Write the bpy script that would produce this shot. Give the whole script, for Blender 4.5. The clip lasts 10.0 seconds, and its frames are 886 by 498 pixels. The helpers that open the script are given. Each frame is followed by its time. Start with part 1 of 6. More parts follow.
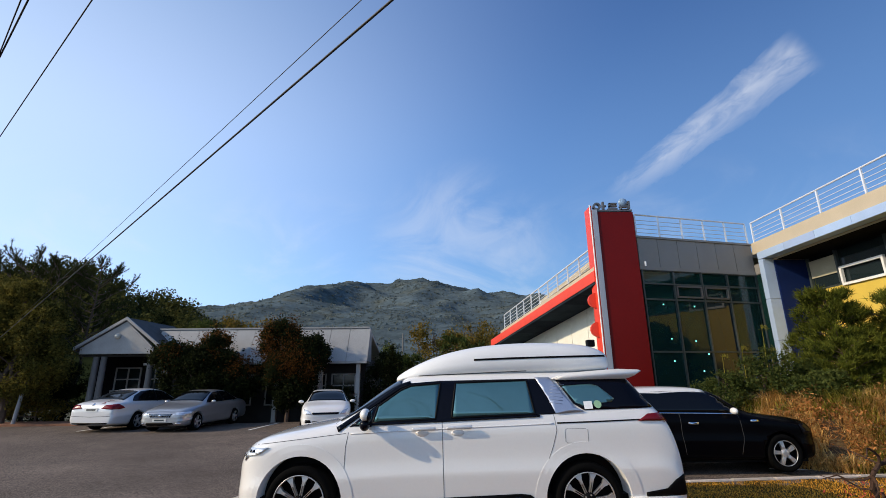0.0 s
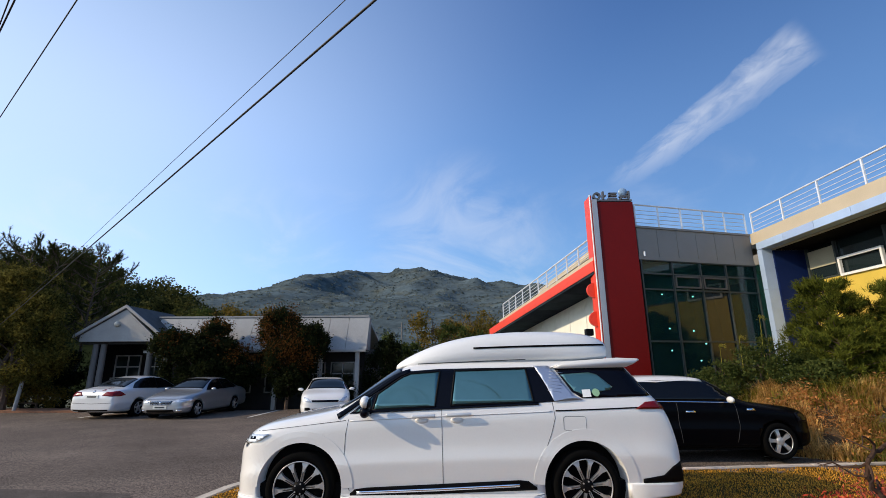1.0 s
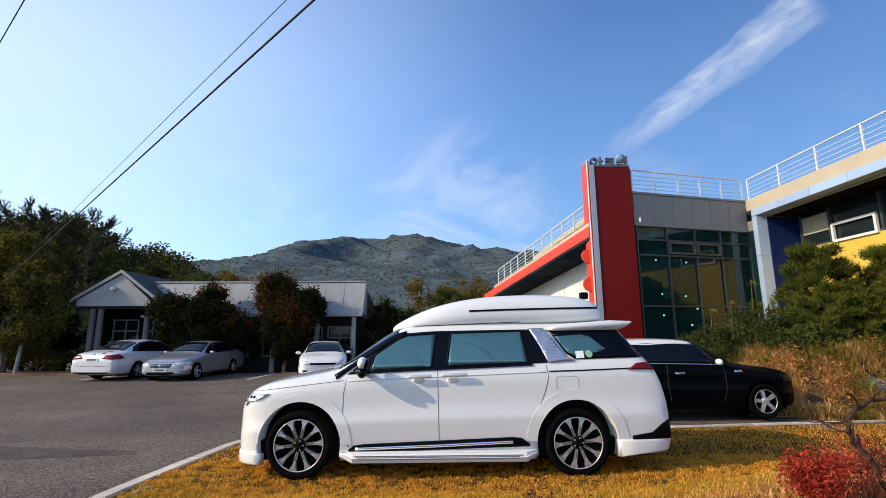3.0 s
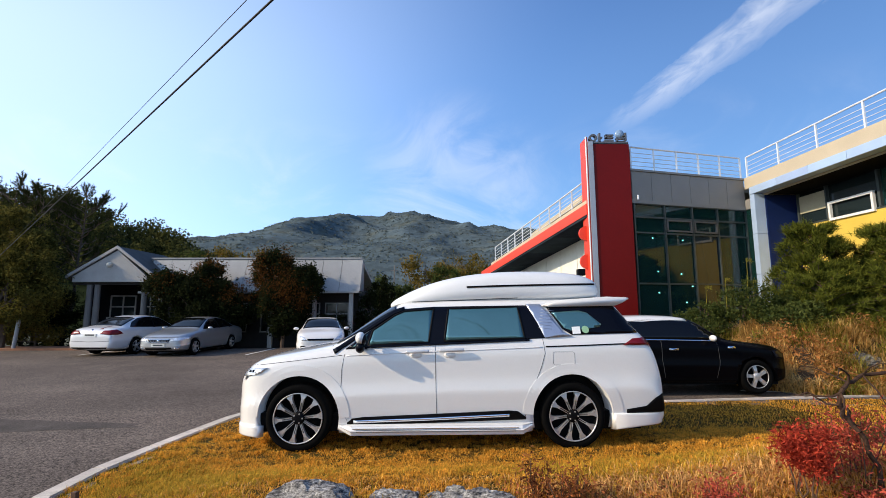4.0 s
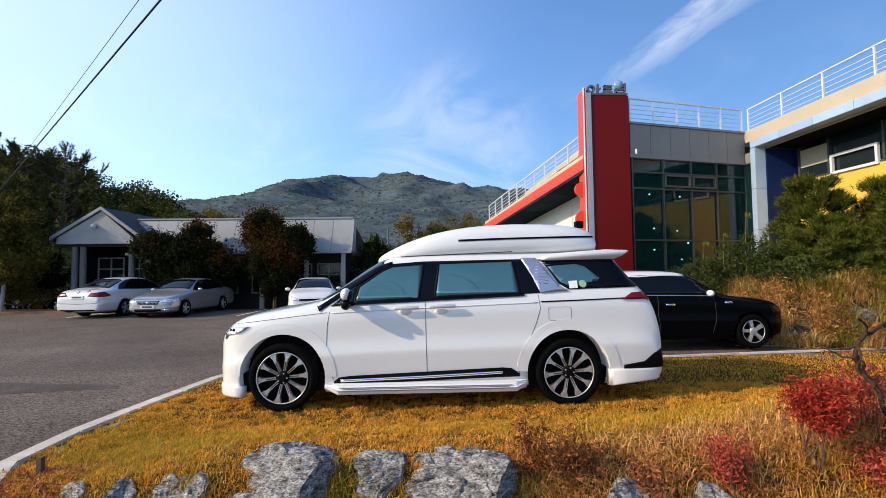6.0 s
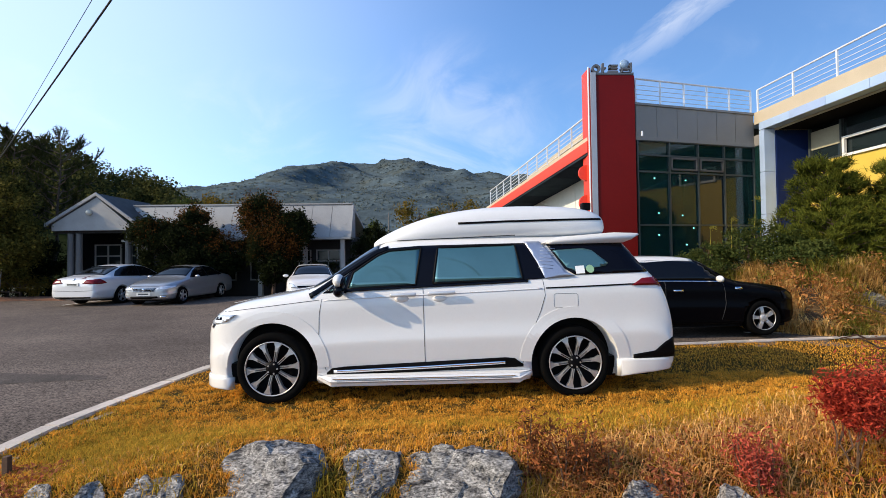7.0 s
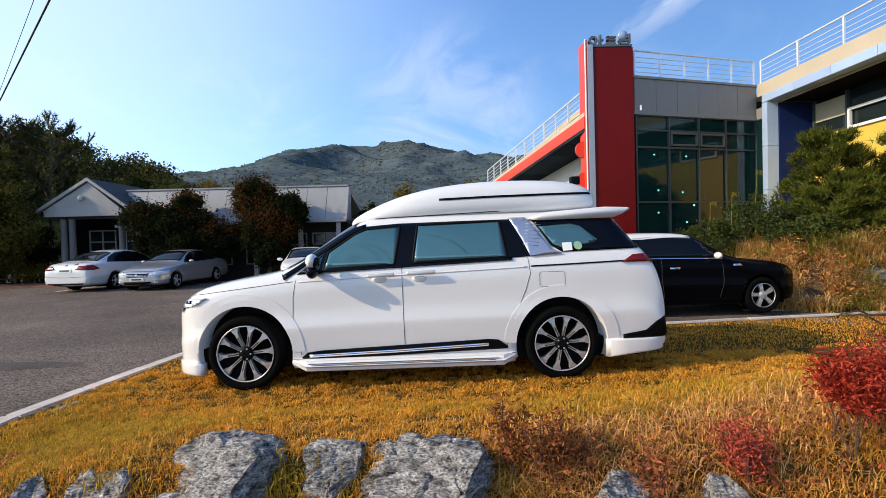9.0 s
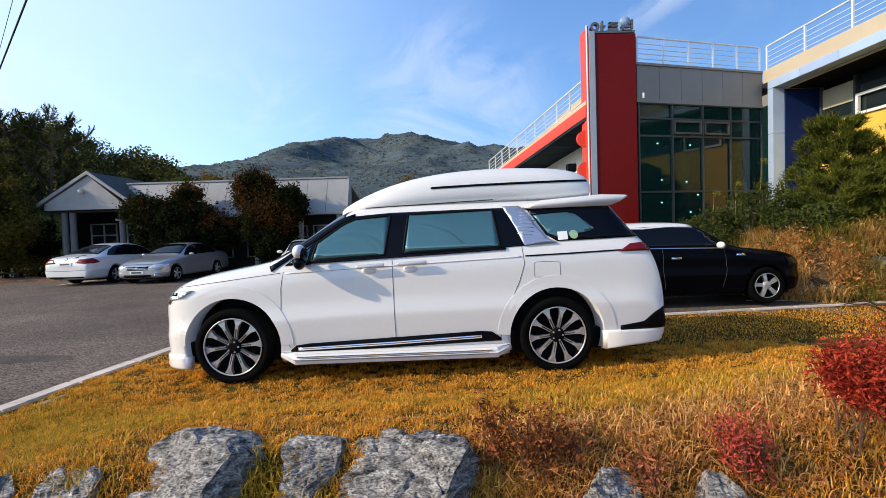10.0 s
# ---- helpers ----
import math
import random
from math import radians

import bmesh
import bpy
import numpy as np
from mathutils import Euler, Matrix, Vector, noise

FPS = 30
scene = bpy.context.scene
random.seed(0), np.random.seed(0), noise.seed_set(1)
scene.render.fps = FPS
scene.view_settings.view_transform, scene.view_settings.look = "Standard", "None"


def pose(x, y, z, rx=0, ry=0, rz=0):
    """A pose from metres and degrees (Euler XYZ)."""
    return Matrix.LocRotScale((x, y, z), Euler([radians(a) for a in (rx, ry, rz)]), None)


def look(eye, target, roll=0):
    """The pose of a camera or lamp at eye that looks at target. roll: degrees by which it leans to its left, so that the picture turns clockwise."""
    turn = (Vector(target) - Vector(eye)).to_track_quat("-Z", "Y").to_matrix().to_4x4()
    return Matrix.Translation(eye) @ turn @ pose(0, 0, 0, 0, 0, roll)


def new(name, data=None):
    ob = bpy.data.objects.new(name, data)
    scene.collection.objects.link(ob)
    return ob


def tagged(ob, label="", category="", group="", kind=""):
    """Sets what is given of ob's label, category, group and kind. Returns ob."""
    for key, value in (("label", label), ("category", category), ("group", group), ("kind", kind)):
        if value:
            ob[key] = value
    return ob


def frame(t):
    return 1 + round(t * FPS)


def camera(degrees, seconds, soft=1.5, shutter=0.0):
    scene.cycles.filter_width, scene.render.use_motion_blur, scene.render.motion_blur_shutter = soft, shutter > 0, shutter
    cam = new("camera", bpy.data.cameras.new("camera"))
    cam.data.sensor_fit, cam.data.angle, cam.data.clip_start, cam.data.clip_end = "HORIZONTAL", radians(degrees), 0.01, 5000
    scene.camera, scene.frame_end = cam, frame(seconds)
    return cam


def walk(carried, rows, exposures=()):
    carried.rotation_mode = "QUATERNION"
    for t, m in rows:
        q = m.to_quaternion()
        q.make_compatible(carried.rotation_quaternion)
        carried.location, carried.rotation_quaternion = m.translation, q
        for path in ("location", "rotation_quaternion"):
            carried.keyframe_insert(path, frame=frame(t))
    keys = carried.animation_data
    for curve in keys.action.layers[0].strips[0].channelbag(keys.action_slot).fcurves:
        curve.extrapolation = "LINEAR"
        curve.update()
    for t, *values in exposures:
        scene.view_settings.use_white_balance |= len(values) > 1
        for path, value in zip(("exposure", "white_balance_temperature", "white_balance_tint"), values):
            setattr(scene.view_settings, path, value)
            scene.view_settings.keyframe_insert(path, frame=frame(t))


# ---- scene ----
cam = camera(87.2, 10.0, soft=0.6)
PATH = [
    (0, (1.534, -5.433, 1.611), (1.543, -3.507, 2.151), -0.6),
    (0.5, (1.529, -5.431, 1.61), (1.54, -3.5, 2.13), -0.5),
    (1, (1.522, -5.427, 1.604), (1.535, -3.49, 2.1), -0.4),
    (1.5, (1.515, -5.426, 1.596), (1.532, -3.481, 2.063), -0.4),
    (2, (1.518, -5.419, 1.584), (1.539, -3.466, 2.017), -0.4),
    (2.5, (1.515, -5.414, 1.577), (1.542, -3.454, 1.974), -0.4),
    (4, (1.5, -5.387, 1.556), (1.545, -3.405, 1.816), -0.2),
    (4.5, (1.481, -5.36, 1.543), (1.537, -3.371, 1.753), -0.2),
    (5, (1.465, -5.306, 1.518), (1.528, -3.314, 1.68), -0.4),
    (5.5, (1.491, -5.181, 1.492), (1.559, -3.186, 1.618), -0.6),
    (6, (1.556, -5.049, 1.485), (1.625, -3.053, 1.579), -0.7),
    (6.2, (1.584, -5.013, 1.489), (1.647, -3.016, 1.567), -0.8),
    (7.3, (1.59, -4.66, 1.445), (1.655, -2.661, 1.473), -0.9),
    (7.5, (1.583, -4.629, 1.434), (1.65, -2.63, 1.456), -1.0),
    (8, (1.607, -4.582, 1.43), (1.676, -2.583, 1.428), -1.2),
    (8.5, (1.677, -4.541, 1.426), (1.742, -2.542, 1.406), -1.3),
    (9, (1.819, -4.507, 1.415), (1.872, -2.508, 1.376), -1.6),
    (9.5, (1.917, -4.473, 1.409), (1.96, -2.474, 1.351), -1.8),
    (10, (1.941, -4.381, 1.386), (1.976, -2.383, 1.314), -1.9),
]
walk(cam, [(t, look(e, g, r)) for t, e, g, r in PATH],
     [(0.0, -0.34), (1.5, -0.26), (2.5, -0.16), (4.0, -0.03), (10.0, 0.0)])

STREAK = ((0.3467, 0.8710, 0.3482), (0.5882, 0.6321, 0.5045))
WISP_WAY = tuple(Vector((0.05, 0.97, 0.225)).normalized())
SKY_STRENGTH = 0.15
SKY_TINT = (0.78, 0.985, 1.20, 1)
CLOUD = (7.0, 7.3, 8.0, 1)
SUN_STRENGTH = 4.8

# ---- world, sun, exposure ----
SUN_DIR = Vector((-0.85, -0.24, 0.47)).normalized()      # towards the sun
SUN_ELEV = math.asin(SUN_DIR.z)
SUN_AZ = math.atan2(SUN_DIR.x, SUN_DIR.y)                 # clockwise from +y
scene.view_settings.exposure = 0.0

world = bpy.data.worlds.new("sky")
scene.world = world
world.use_nodes = True
wn, wl = world.node_tree.nodes, world.node_tree.links
wn.clear()


def wmath(op, a, b=None, clamp=False):
    n = wn.new("ShaderNodeMath")
    n.operation, n.use_clamp = op, clamp
    for i, v in enumerate((a, b)):
        if v is None:
            continue
        if isinstance(v, (int, float)):
            n.inputs[i].default_value = v
        else:
            wl.new(v, n.inputs[i])
    return n.outputs[0]


def wdot(vec, d):
    n = wn.new("ShaderNodeVectorMath")
    n.operation = "DOT_PRODUCT"
    wl.new(vec, n.inputs[0])
    n.inputs[1].default_value = d
    return n.outputs["Value"]


def wstep(v, lo, hi):
    n = wn.new("ShaderNodeMapRange")
    n.interpolation_type = "SMOOTHSTEP"
    wl.new(v, n.inputs[0])
    n.inputs[1].default_value, n.inputs[2].default_value = lo, hi
    return n.outputs[0]


sky = wn.new("ShaderNodeTexSky")
sky.sky_type, sky.sun_disc = "NISHITA", False
sky.sun_elevation, sky.sun_rotation = SUN_ELEV, SUN_AZ
sky.air_density, sky.dust_density, sky.ozone_density = 1.0, 2.2, 3.0
coord = wn.new("ShaderNodeTexCoord")
way = coord.outputs["Generated"]
# a long thin cloud streak, drawn out by the wind
STREAK_A, STREAK_B = Vector(STREAK[0]).normalized(), Vector(STREAK[1]).normalized()
across = STREAK_A.cross(STREAK_B).normalized()
along = (STREAK_B - STREAK_A).normalized()
mid = (STREAK_A + STREAK_B).normalized()
half_len = (STREAK_B - STREAK_A).length / 2
drawn = wn.new("ShaderNodeCombineXYZ")
wl.new(wmath("MULTIPLY", wdot(way, along), 9.0), drawn.inputs[0])
wl.new(wmath("MULTIPLY", wdot(way, across), 26.0), drawn.inputs[1])
nz = wn.new("ShaderNodeTexNoise")
nz.inputs["Scale"].default_value, nz.inputs["Detail"].default_value, nz.inputs["Roughness"].default_value = 1.6, 9, 0.62
nz.inputs["Distortion"].default_value = 0.6
wl.new(drawn.outputs[0], nz.inputs["Vector"])
puff = nz.outputs[0]
u = wmath("DIVIDE", wdot(way, along), half_len)
v = wmath("ADD", wdot(way, across), wmath("MULTIPLY", wmath("SUBTRACT", puff, 0.5), 0.036))
half_w = wmath("MULTIPLY_ADD", u, 0.006)
half_w.node.inputs[2].default_value = 0.034
core = wmath("SUBTRACT", 1.0, wmath("DIVIDE", wmath("ABSOLUTE", v), half_w), True)
ends = wmath("MULTIPLY", wstep(u, -1.25, -0.2), wmath("SUBTRACT", 1.0, wstep(u, 0.88, 1.06)))
front = wstep(wdot(way, mid), 0.5, 0.7)
streak = wmath("MULTIPLY", wmath("MULTIPLY", wmath("POWER", core, 0.55), ends), front)
streak = wmath("MULTIPLY", streak, wstep(puff, 0.14, 0.74))
# thin low wisps
mapw = wn.new("ShaderNodeMapping")
wl.new(way, mapw.inputs[0])
mapw.inputs["Rotation"].default_value = (0.0, 0.5, 0.3)
mapw.inputs["Scale"].default_value = (3.2, 3.2, 5.0)
nw = wn.new("ShaderNodeTexNoise")
nw.inputs["Scale"].default_value, nw.inputs["Detail"].default_value, nw.inputs["Roughness"].default_value = 1.3, 8, 0.6
nw.inputs["Distortion"].default_value = 1.2
wl.new(mapw.outputs[0], nw.inputs["Vector"])
sep = wn.new("ShaderNodeSeparateXYZ")
wl.new(way, sep.inputs[0])
band = wmath("MULTIPLY", wstep(sep.outputs[2], 0.06, 0.16), wmath("SUBTRACT", 1.0, wstep(sep.outputs[2], 0.24, 0.42)))
tuft = wstep(wdot(way, WISP_WAY), 0.968, 1.0)
wisps = wmath("MULTIPLY", wmath("MULTIPLY", wstep(nw.outputs[0], 0.46, 0.78), band), 0.22)
wisps = wmath("MAXIMUM", wisps, wmath("MULTIPLY", wmath("MULTIPLY", wstep(nw.outputs[0], 0.38, 0.72), tuft), 0.36))
cloud = wmath("MAXIMUM", wmath("MULTIPLY", streak, 0.52), wisps)
mixc = wn.new("ShaderNodeMix")
mixc.data_type = "RGBA"
wl.new(cloud, mixc.inputs["Factor"])
tint = wn.new("ShaderNodeMix")
tint.data_type, tint.blend_type = "RGBA", "MULTIPLY"
tint.inputs["Factor"].default_value = 1.0
# the haze brightens towards the sun's side
side = wdot(way, tuple(SUN_DIR))
lift = wmath("MULTIPLY_ADD", wstep(side, -0.75, 0.5), 1.25)
lift.node.inputs[2].default_value = 1.0
grow = wn.new("ShaderNodeVectorMath")
grow.operation = "SCALE"
wl.new(sky.outputs[0], grow.inputs[0])
wl.new(lift, grow.inputs["Scale"])
pale = wn.new("ShaderNodeMix")
pale.data_type = "RGBA"
wl.new(wmath("MULTIPLY", wstep(side, -0.2, 0.72), 0.70), pale.inputs["Factor"])
wl.new(grow.outputs[0], pale.inputs["A"])
pale.inputs["B"].default_value = (7.3, 6.9, 7.1, 1)
# the sky deepens towards the zenith
high = wn.new("ShaderNodeMix")
high.data_type, high.blend_type = "RGBA", "MULTIPLY"
wl.new(wstep(sep.outputs[2], 0.40, 0.95), high.inputs["Factor"])
wl.new(pale.outputs["Result"], high.inputs["A"])
high.inputs["B"].default_value = (0.20, 0.36, 0.56, 1)
wl.new(high.outputs["Result"], tint.inputs["A"])
tint.inputs["B"].default_value = SKY_TINT
wl.new(tint.outputs["Result"], mixc.inputs["A"])
mixc.inputs["B"].default_value = CLOUD
bg = wn.new("ShaderNodeBackground")
bg.inputs["Strength"].default_value = SKY_STRENGTH
wl.new(mixc.outputs["Result"], bg.inputs["Color"])
wout = wn.new("ShaderNodeOutputWorld")
wl.new(bg.outputs[0], wout.inputs["Surface"])

sun = new("sun", bpy.data.lights.new("sun", "SUN"))
sun.data.energy, sun.data.angle, sun.data.color = SUN_STRENGTH, radians(0.55), (1.0, 0.81, 0.57)
sun.matrix_world = look(SUN_DIR * 60, (0, 0, 0))


# ---- materials ----
def surf(name, base, rough=0.6, metal=0.0, var=0.18, scale=2.0, fine=40.0, bump=0.0, bump_scale=60.0, coat=0.0,
         second=None, second_at=(0.5, 0.65), rand=0.0, island=0.0, spec=0.5, trans=0.0, ior=1.45, stretch=(1, 1, 1), grain=0.0):
    """A node material: base colour varied at two scales, a second colour in patches, bump and gloss."""
    m = bpy.data.materials.new(name)
    m.use_nodes = True
    nt = m.node_tree
    n, l = nt.nodes, nt.links
    p = n["Principled BSDF"]
    tc = n.new("ShaderNodeTexCoord")
    mp = n.new("ShaderNodeMapping")
    mp.inputs["Scale"].default_value = stretch
    l.new(tc.outputs["Object"], mp.inputs[0])

    def tex(s, d=5, r=0.6):
        t = n.new("ShaderNodeTexNoise")
        t.inputs["Scale"].default_value, t.inputs["Detail"].default_value, t.inputs["Roughness"].default_value = s, d, r
        l.new(mp.outputs[0], t.inputs["Vector"])
        return t.outputs[0]

    def mixrgb(f, a, b, mode="MIX"):
        k = n.new("ShaderNodeMix")
        k.data_type, k.blend_type = "RGBA", mode
        for sock, v in ((k.inputs["Factor"], f), (k.inputs["A"], a), (k.inputs["B"], b)):
            if isinstance(v, (tuple, float, int)):
                sock.default_value = v
            else:
                l.new(v, sock)
        return k.outputs["Result"]

    def ramp(v, lo, hi, a=0.0, b=1.0):
        r = n.new("ShaderNodeMapRange")
        l.new(v, r.inputs[0])
        for i, q in enumerate((lo, hi, a, b)):
            r.inputs[i + 1].default_value = q
        return r.outputs[0]

    col = (*base, 1)
    if second:
        col = mixrgb(ramp(tex(scale * 1.7, 7), *second_at), col, (*second, 1))
    if var:
        big, small = tex(scale, 3), tex(fine, 6, 0.7)
        g = n.new("ShaderNodeMath")
        g.operation = "MULTIPLY"
        l.new(ramp(big, 0.3, 0.7, 1 - var, 1 + var), g.inputs[0])
        l.new(ramp(small, 0.36, 0.64, 1 - grain, 1 + grain) if grain else ramp(small, 0.3, 0.7, 1 - var, 1 + var), g.inputs[1])
        gray = n.new("ShaderNodeCombineColor")
        for i in range(3):
            l.new(g.outputs[0], gray.inputs[i])
        col = mixrgb(1.0, col, gray.outputs[0], "MULTIPLY")
        rr = ramp(small, 0.3, 0.7, max(rough - 0.12 * min(1, var * 4), 0.02), min(rough + 0.12 * min(1, var * 4), 1))
        l.new(rr, p.inputs["Roughness"])
    else:
        p.inputs["Roughness"].default_value = rough
    if rand or island:
        src = n.new("ShaderNodeObjectInfo").outputs["Random"] if rand else n.new("ShaderNodeNewGeometry").outputs["Random Per Island"]
        hs = n.new("ShaderNodeHueSaturation")
        k = rand or island
        l.new(ramp(src, 0, 1, 1 - k, 1 + k), hs.inputs["Value"])
        l.new(ramp(src, 0, 1, 0.5 + 0.06 * k, 0.5 - 0.06 * k), hs.inputs["Hue"])
        if isinstance(col, tuple):
            hs.inputs["Color"].default_value = col
        else:
            l.new(col, hs.inputs["Color"])
        col = hs.outputs[0]
    if isinstance(col, tuple):
        p.inputs["Base Color"].default_value = col
    else:
        l.new(col, p.inputs["Base Color"])
    p.inputs["Metallic"].default_value = metal
    p.inputs["Specular IOR Level"].default_value = spec
    p.inputs["Coat Weight"].default_value = coat
    p.inputs["Coat Roughness"].default_value = 0.03
    p.inputs["Transmission Weight"].default_value = trans
    p.inputs["IOR"].default_value = ior
    if bump:
        b = n.new("ShaderNodeBump")
        b.inputs["Strength"].default_value, b.inputs["Distance"].default_value = min(bump * 10, 1), bump
        l.new(tex(bump_scale, 8, 0.65), b.inputs["Height"])
        l.new(b.outputs[0], p.inputs["Normal"])
    return m


def leafy(name, a, b, trans=0.35, patch=0.9):
    """Leaf material: colour varies leaf by leaf, some light passes through."""
    m = bpy.data.materials.new(name)
    m.use_nodes = True
    n, l = m.node_tree.nodes, m.node_tree.links
    p = n["Principled BSDF"]
    g = n.new("ShaderNodeNewGeometry")
    cr = n.new("ShaderNodeMix")
    cr.data_type = "RGBA"
    cr.inputs["A"].default_value, cr.inputs["B"].default_value = (*a, 1), (*b, 1)
    tc = n.new("ShaderNodeTexCoord")
    t = n.new("ShaderNodeTexNoise")
    t.inputs["Scale"].default_value = patch
    l.new(tc.outputs["Object"], t.inputs["Vector"])
    ad = n.new("ShaderNodeMath")
    ad.operation = "ADD"
    l.new(g.outputs["Random Per Island"], ad.inputs[0])
    l.new(t.outputs[0], ad.inputs[1])
    mr = n.new("ShaderNodeMapRange")
    mr.inputs[1].default_value, mr.inputs[2].default_value = 0.35, 1.25
    l.new(ad.outputs[0], mr.inputs[0])
    l.new(mr.outputs[0], cr.inputs["Factor"])
    l.new(cr.outputs["Result"], p.inputs["Base Color"])
    p.inputs["Roughness"].default_value = 0.8
    p.inputs["Specular IOR Level"].default_value = 0.05
    tr = n.new("ShaderNodeBsdfTranslucent")
    l.new(cr.outputs["Result"], tr.inputs["Color"])
    mx = n.new("ShaderNodeMixShader")
    mx.inputs[0].default_value = trans
    l.new(p.outputs[0], mx.inputs[1])
    l.new(tr.outputs[0], mx.inputs[2])
    l.new(mx.outputs[0], n["Material Output"].inputs["Surface"])
    return m


ASPHALT = surf("asphalt", (0.128, 0.102, 0.084), 0.95, spec=0.12, var=0.3, scale=0.35, fine=48, grain=1.0, bump=0.02, bump_scale=70, second=(0.098, 0.080, 0.066), second_at=(0.5, 0.75))
# asphalt colour darkened for the shadow painted on the court
ASPHALT_SHADOW = surf("shadowed_asphalt", (0.088, 0.073, 0.062), 0.95, spec=0.15, grain=0.7, var=0.35, scale=1.5, fine=80, bump=0.005, bump_scale=140)
LINE = surf("road_paint", (0.62, 0.61, 0.57), 0.7, var=0.15, scale=4, fine=60, second=(0.3, 0.29, 0.27), second_at=(0.58, 0.72))
KERB = surf("kerb_concrete", (0.56, 0.49, 0.42), 0.95, spec=0.2, var=0.16, scale=3, fine=50, bump=0.004, bump_scale=50, second=(0.33, 0.3, 0.26), second_at=(0.55, 0.75), rand=0.12)
SOIL = surf("soil", (0.06, 0.038, 0.02), 0.95, var=0.3, scale=1.2, fine=30, bump=0.03, bump_scale=25, second=(0.11, 0.07, 0.03))
TURF = surf("turf", (0.085, 0.048, 0.012), 1.0, spec=0.05, var=0.4, scale=1.6, fine=45, bump=0.02, bump_scale=70, second=(0.05, 0.042, 0.010), second_at=(0.48, 0.62))
GROUND = surf("far_ground", (0.07, 0.075, 0.035), 0.95, var=0.3, scale=0.05, fine=1.0, second=(0.14, 0.11, 0.06))
WHITE_WALL = surf("white_render", (0.72, 0.72, 0.68), 0.8, var=0.06, scale=0.8, fine=30, bump=0.002)
# roof, trim and walls of the house, colours darkened for its shade
HOUSE_ROOF = surf("shaded_white_roof", (0.29, 0.295, 0.295), 0.6, var=0.1, scale=0.8, fine=25, second=(0.20, 0.20, 0.19), second_at=(0.56, 0.75))
HOUSE_TRIM = surf("shaded_house_trim", (0.30, 0.30, 0.295), 0.6, var=0.08)
HOUSE_WALL = surf("shaded_house_wall", (0.035, 0.034, 0.034), 0.9, spec=0.1, var=0.12, bump=0.003)
BEIGE = surf("beige_render", (0.47, 0.40, 0.29), 0.8, var=0.07, scale=1.0, fine=40, bump=0.002, second=(0.44, 0.37, 0.27), second_at=(0.6, 0.8))
GREY_PANEL = surf("grey_panel", (0.23, 0.22, 0.205), 0.5, var=0.05, scale=1.5, fine=30, rand=0.05)
BLUE_PANEL = surf("pale_blue_panel", (0.40, 0.52, 0.72), 0.35, var=0.05, rand=0.08, metal=0.2)
# navy set deeper to include the shade inside the recess
NAVY = surf("navy_wall", (0.004, 0.016, 0.085), 0.7, var=0.1, spec=0.2)
YELLOW = surf("yellow_wall", (0.62, 0.44, 0.07), 0.6, var=0.06, bump=0.001)
# the pillar's red in two tones: front darkened as shaded, edge brightened as sunlit
RED_SHADED = surf("dark_shaded_red", (0.132, 0.0032, 0.0018), 0.4, var=0.1, scale=0.7, fine=15, spec=0.2)
RED_SUNLIT = surf("bright_sunlit_red", (0.68, 0.055, 0.025), 0.45, var=0.06)
STEEL = surf("galvanised_steel", (0.72, 0.74, 0.77), 0.35, metal=0.25, var=0.08)
ALU = surf("aluminium_frame", (0.06, 0.075, 0.075), 0.45, metal=0.3, var=0.06)
WHITE_FRAME = surf("white_frame", (0.78, 0.78, 0.76), 0.45, var=0.04)
# near-black; on the porch wall and recess ceiling it stands for shade
DARK = surf("dark_parts_and_shade", (0.008, 0.008, 0.009), 0.9, var=0.2, spec=0.05)
FLOORING = surf("interior_floor", (0.18, 0.16, 0.14), 0.5, var=0.1)
SIGN_GREY = surf("grey_sign_metal", (0.13, 0.13, 0.135), 0.4, metal=0.4, var=0.1)
SIGN_BLUE = surf("blue_sign_ball", (0.22, 0.33, 0.48), 0.3, var=0.25, scale=5)
GLASS_GREEN = surf("green_glass", (0.05, 0.20, 0.185), 0.02, var=0.0, trans=0.90, ior=1.36)
GLASS_DARK = surf("tinted_window", (0.012, 0.02, 0.022), 0.04, var=0.0, spec=0.6)
LAMP_GLOW = bpy.data.materials.new("lamp_glow")
LAMP_GLOW.use_nodes = True
_e = LAMP_GLOW.node_tree.nodes["Principled BSDF"]
_e.inputs["Emission Color"].default_value, _e.inputs["Emission Strength"].default_value = (1, 0.95, 0.86, 1), 14.0


# ---- builders ----
WORLD_SPACE = set()


def thing(name, at, turn=0.0, label="", category="", group="", kind="", world_space=False):
    ob = new(name)
    ob.empty_display_size = 0.2
    ob.matrix_world = pose(*at, 0, 0, turn)
    if world_space:
        WORLD_SPACE.add(ob.name)
    return tagged(ob, label, category, group, kind)


def mesh_of(bm, name, smooth=False):
    me = bpy.data.meshes.new(name)
    bmesh.ops.recalc_face_normals(bm, faces=bm.faces)
    bm.to_mesh(me)
    bm.free()
    if smooth:
        me.shade_smooth()
    return me


def part(name, bm, material, parent, label="", smooth=False):
    """Links a bmesh as one mesh object under a thing or a part."""
    me = bm if isinstance(bm, bpy.types.Mesh) else mesh_of(bm, name, smooth)
    for m in (material if isinstance(material, (list, tuple)) else [material]):
        me.materials.append(m)
    ob = new(name, me)
    if parent is not None:
        top = parent
        while top.parent:
            top = top.parent
        if top.name in WORLD_SPACE:
            me.transform(Matrix.Translation(-top.matrix_basis.translation))
        ob.parent = parent
    if label:
        tagged(ob, label)
    return ob


def solid(name, bm, material, label="", category="", kind="", group="", smooth=False):
    return tagged(part(name, bm, material, None, "", smooth), label, category, group, kind)


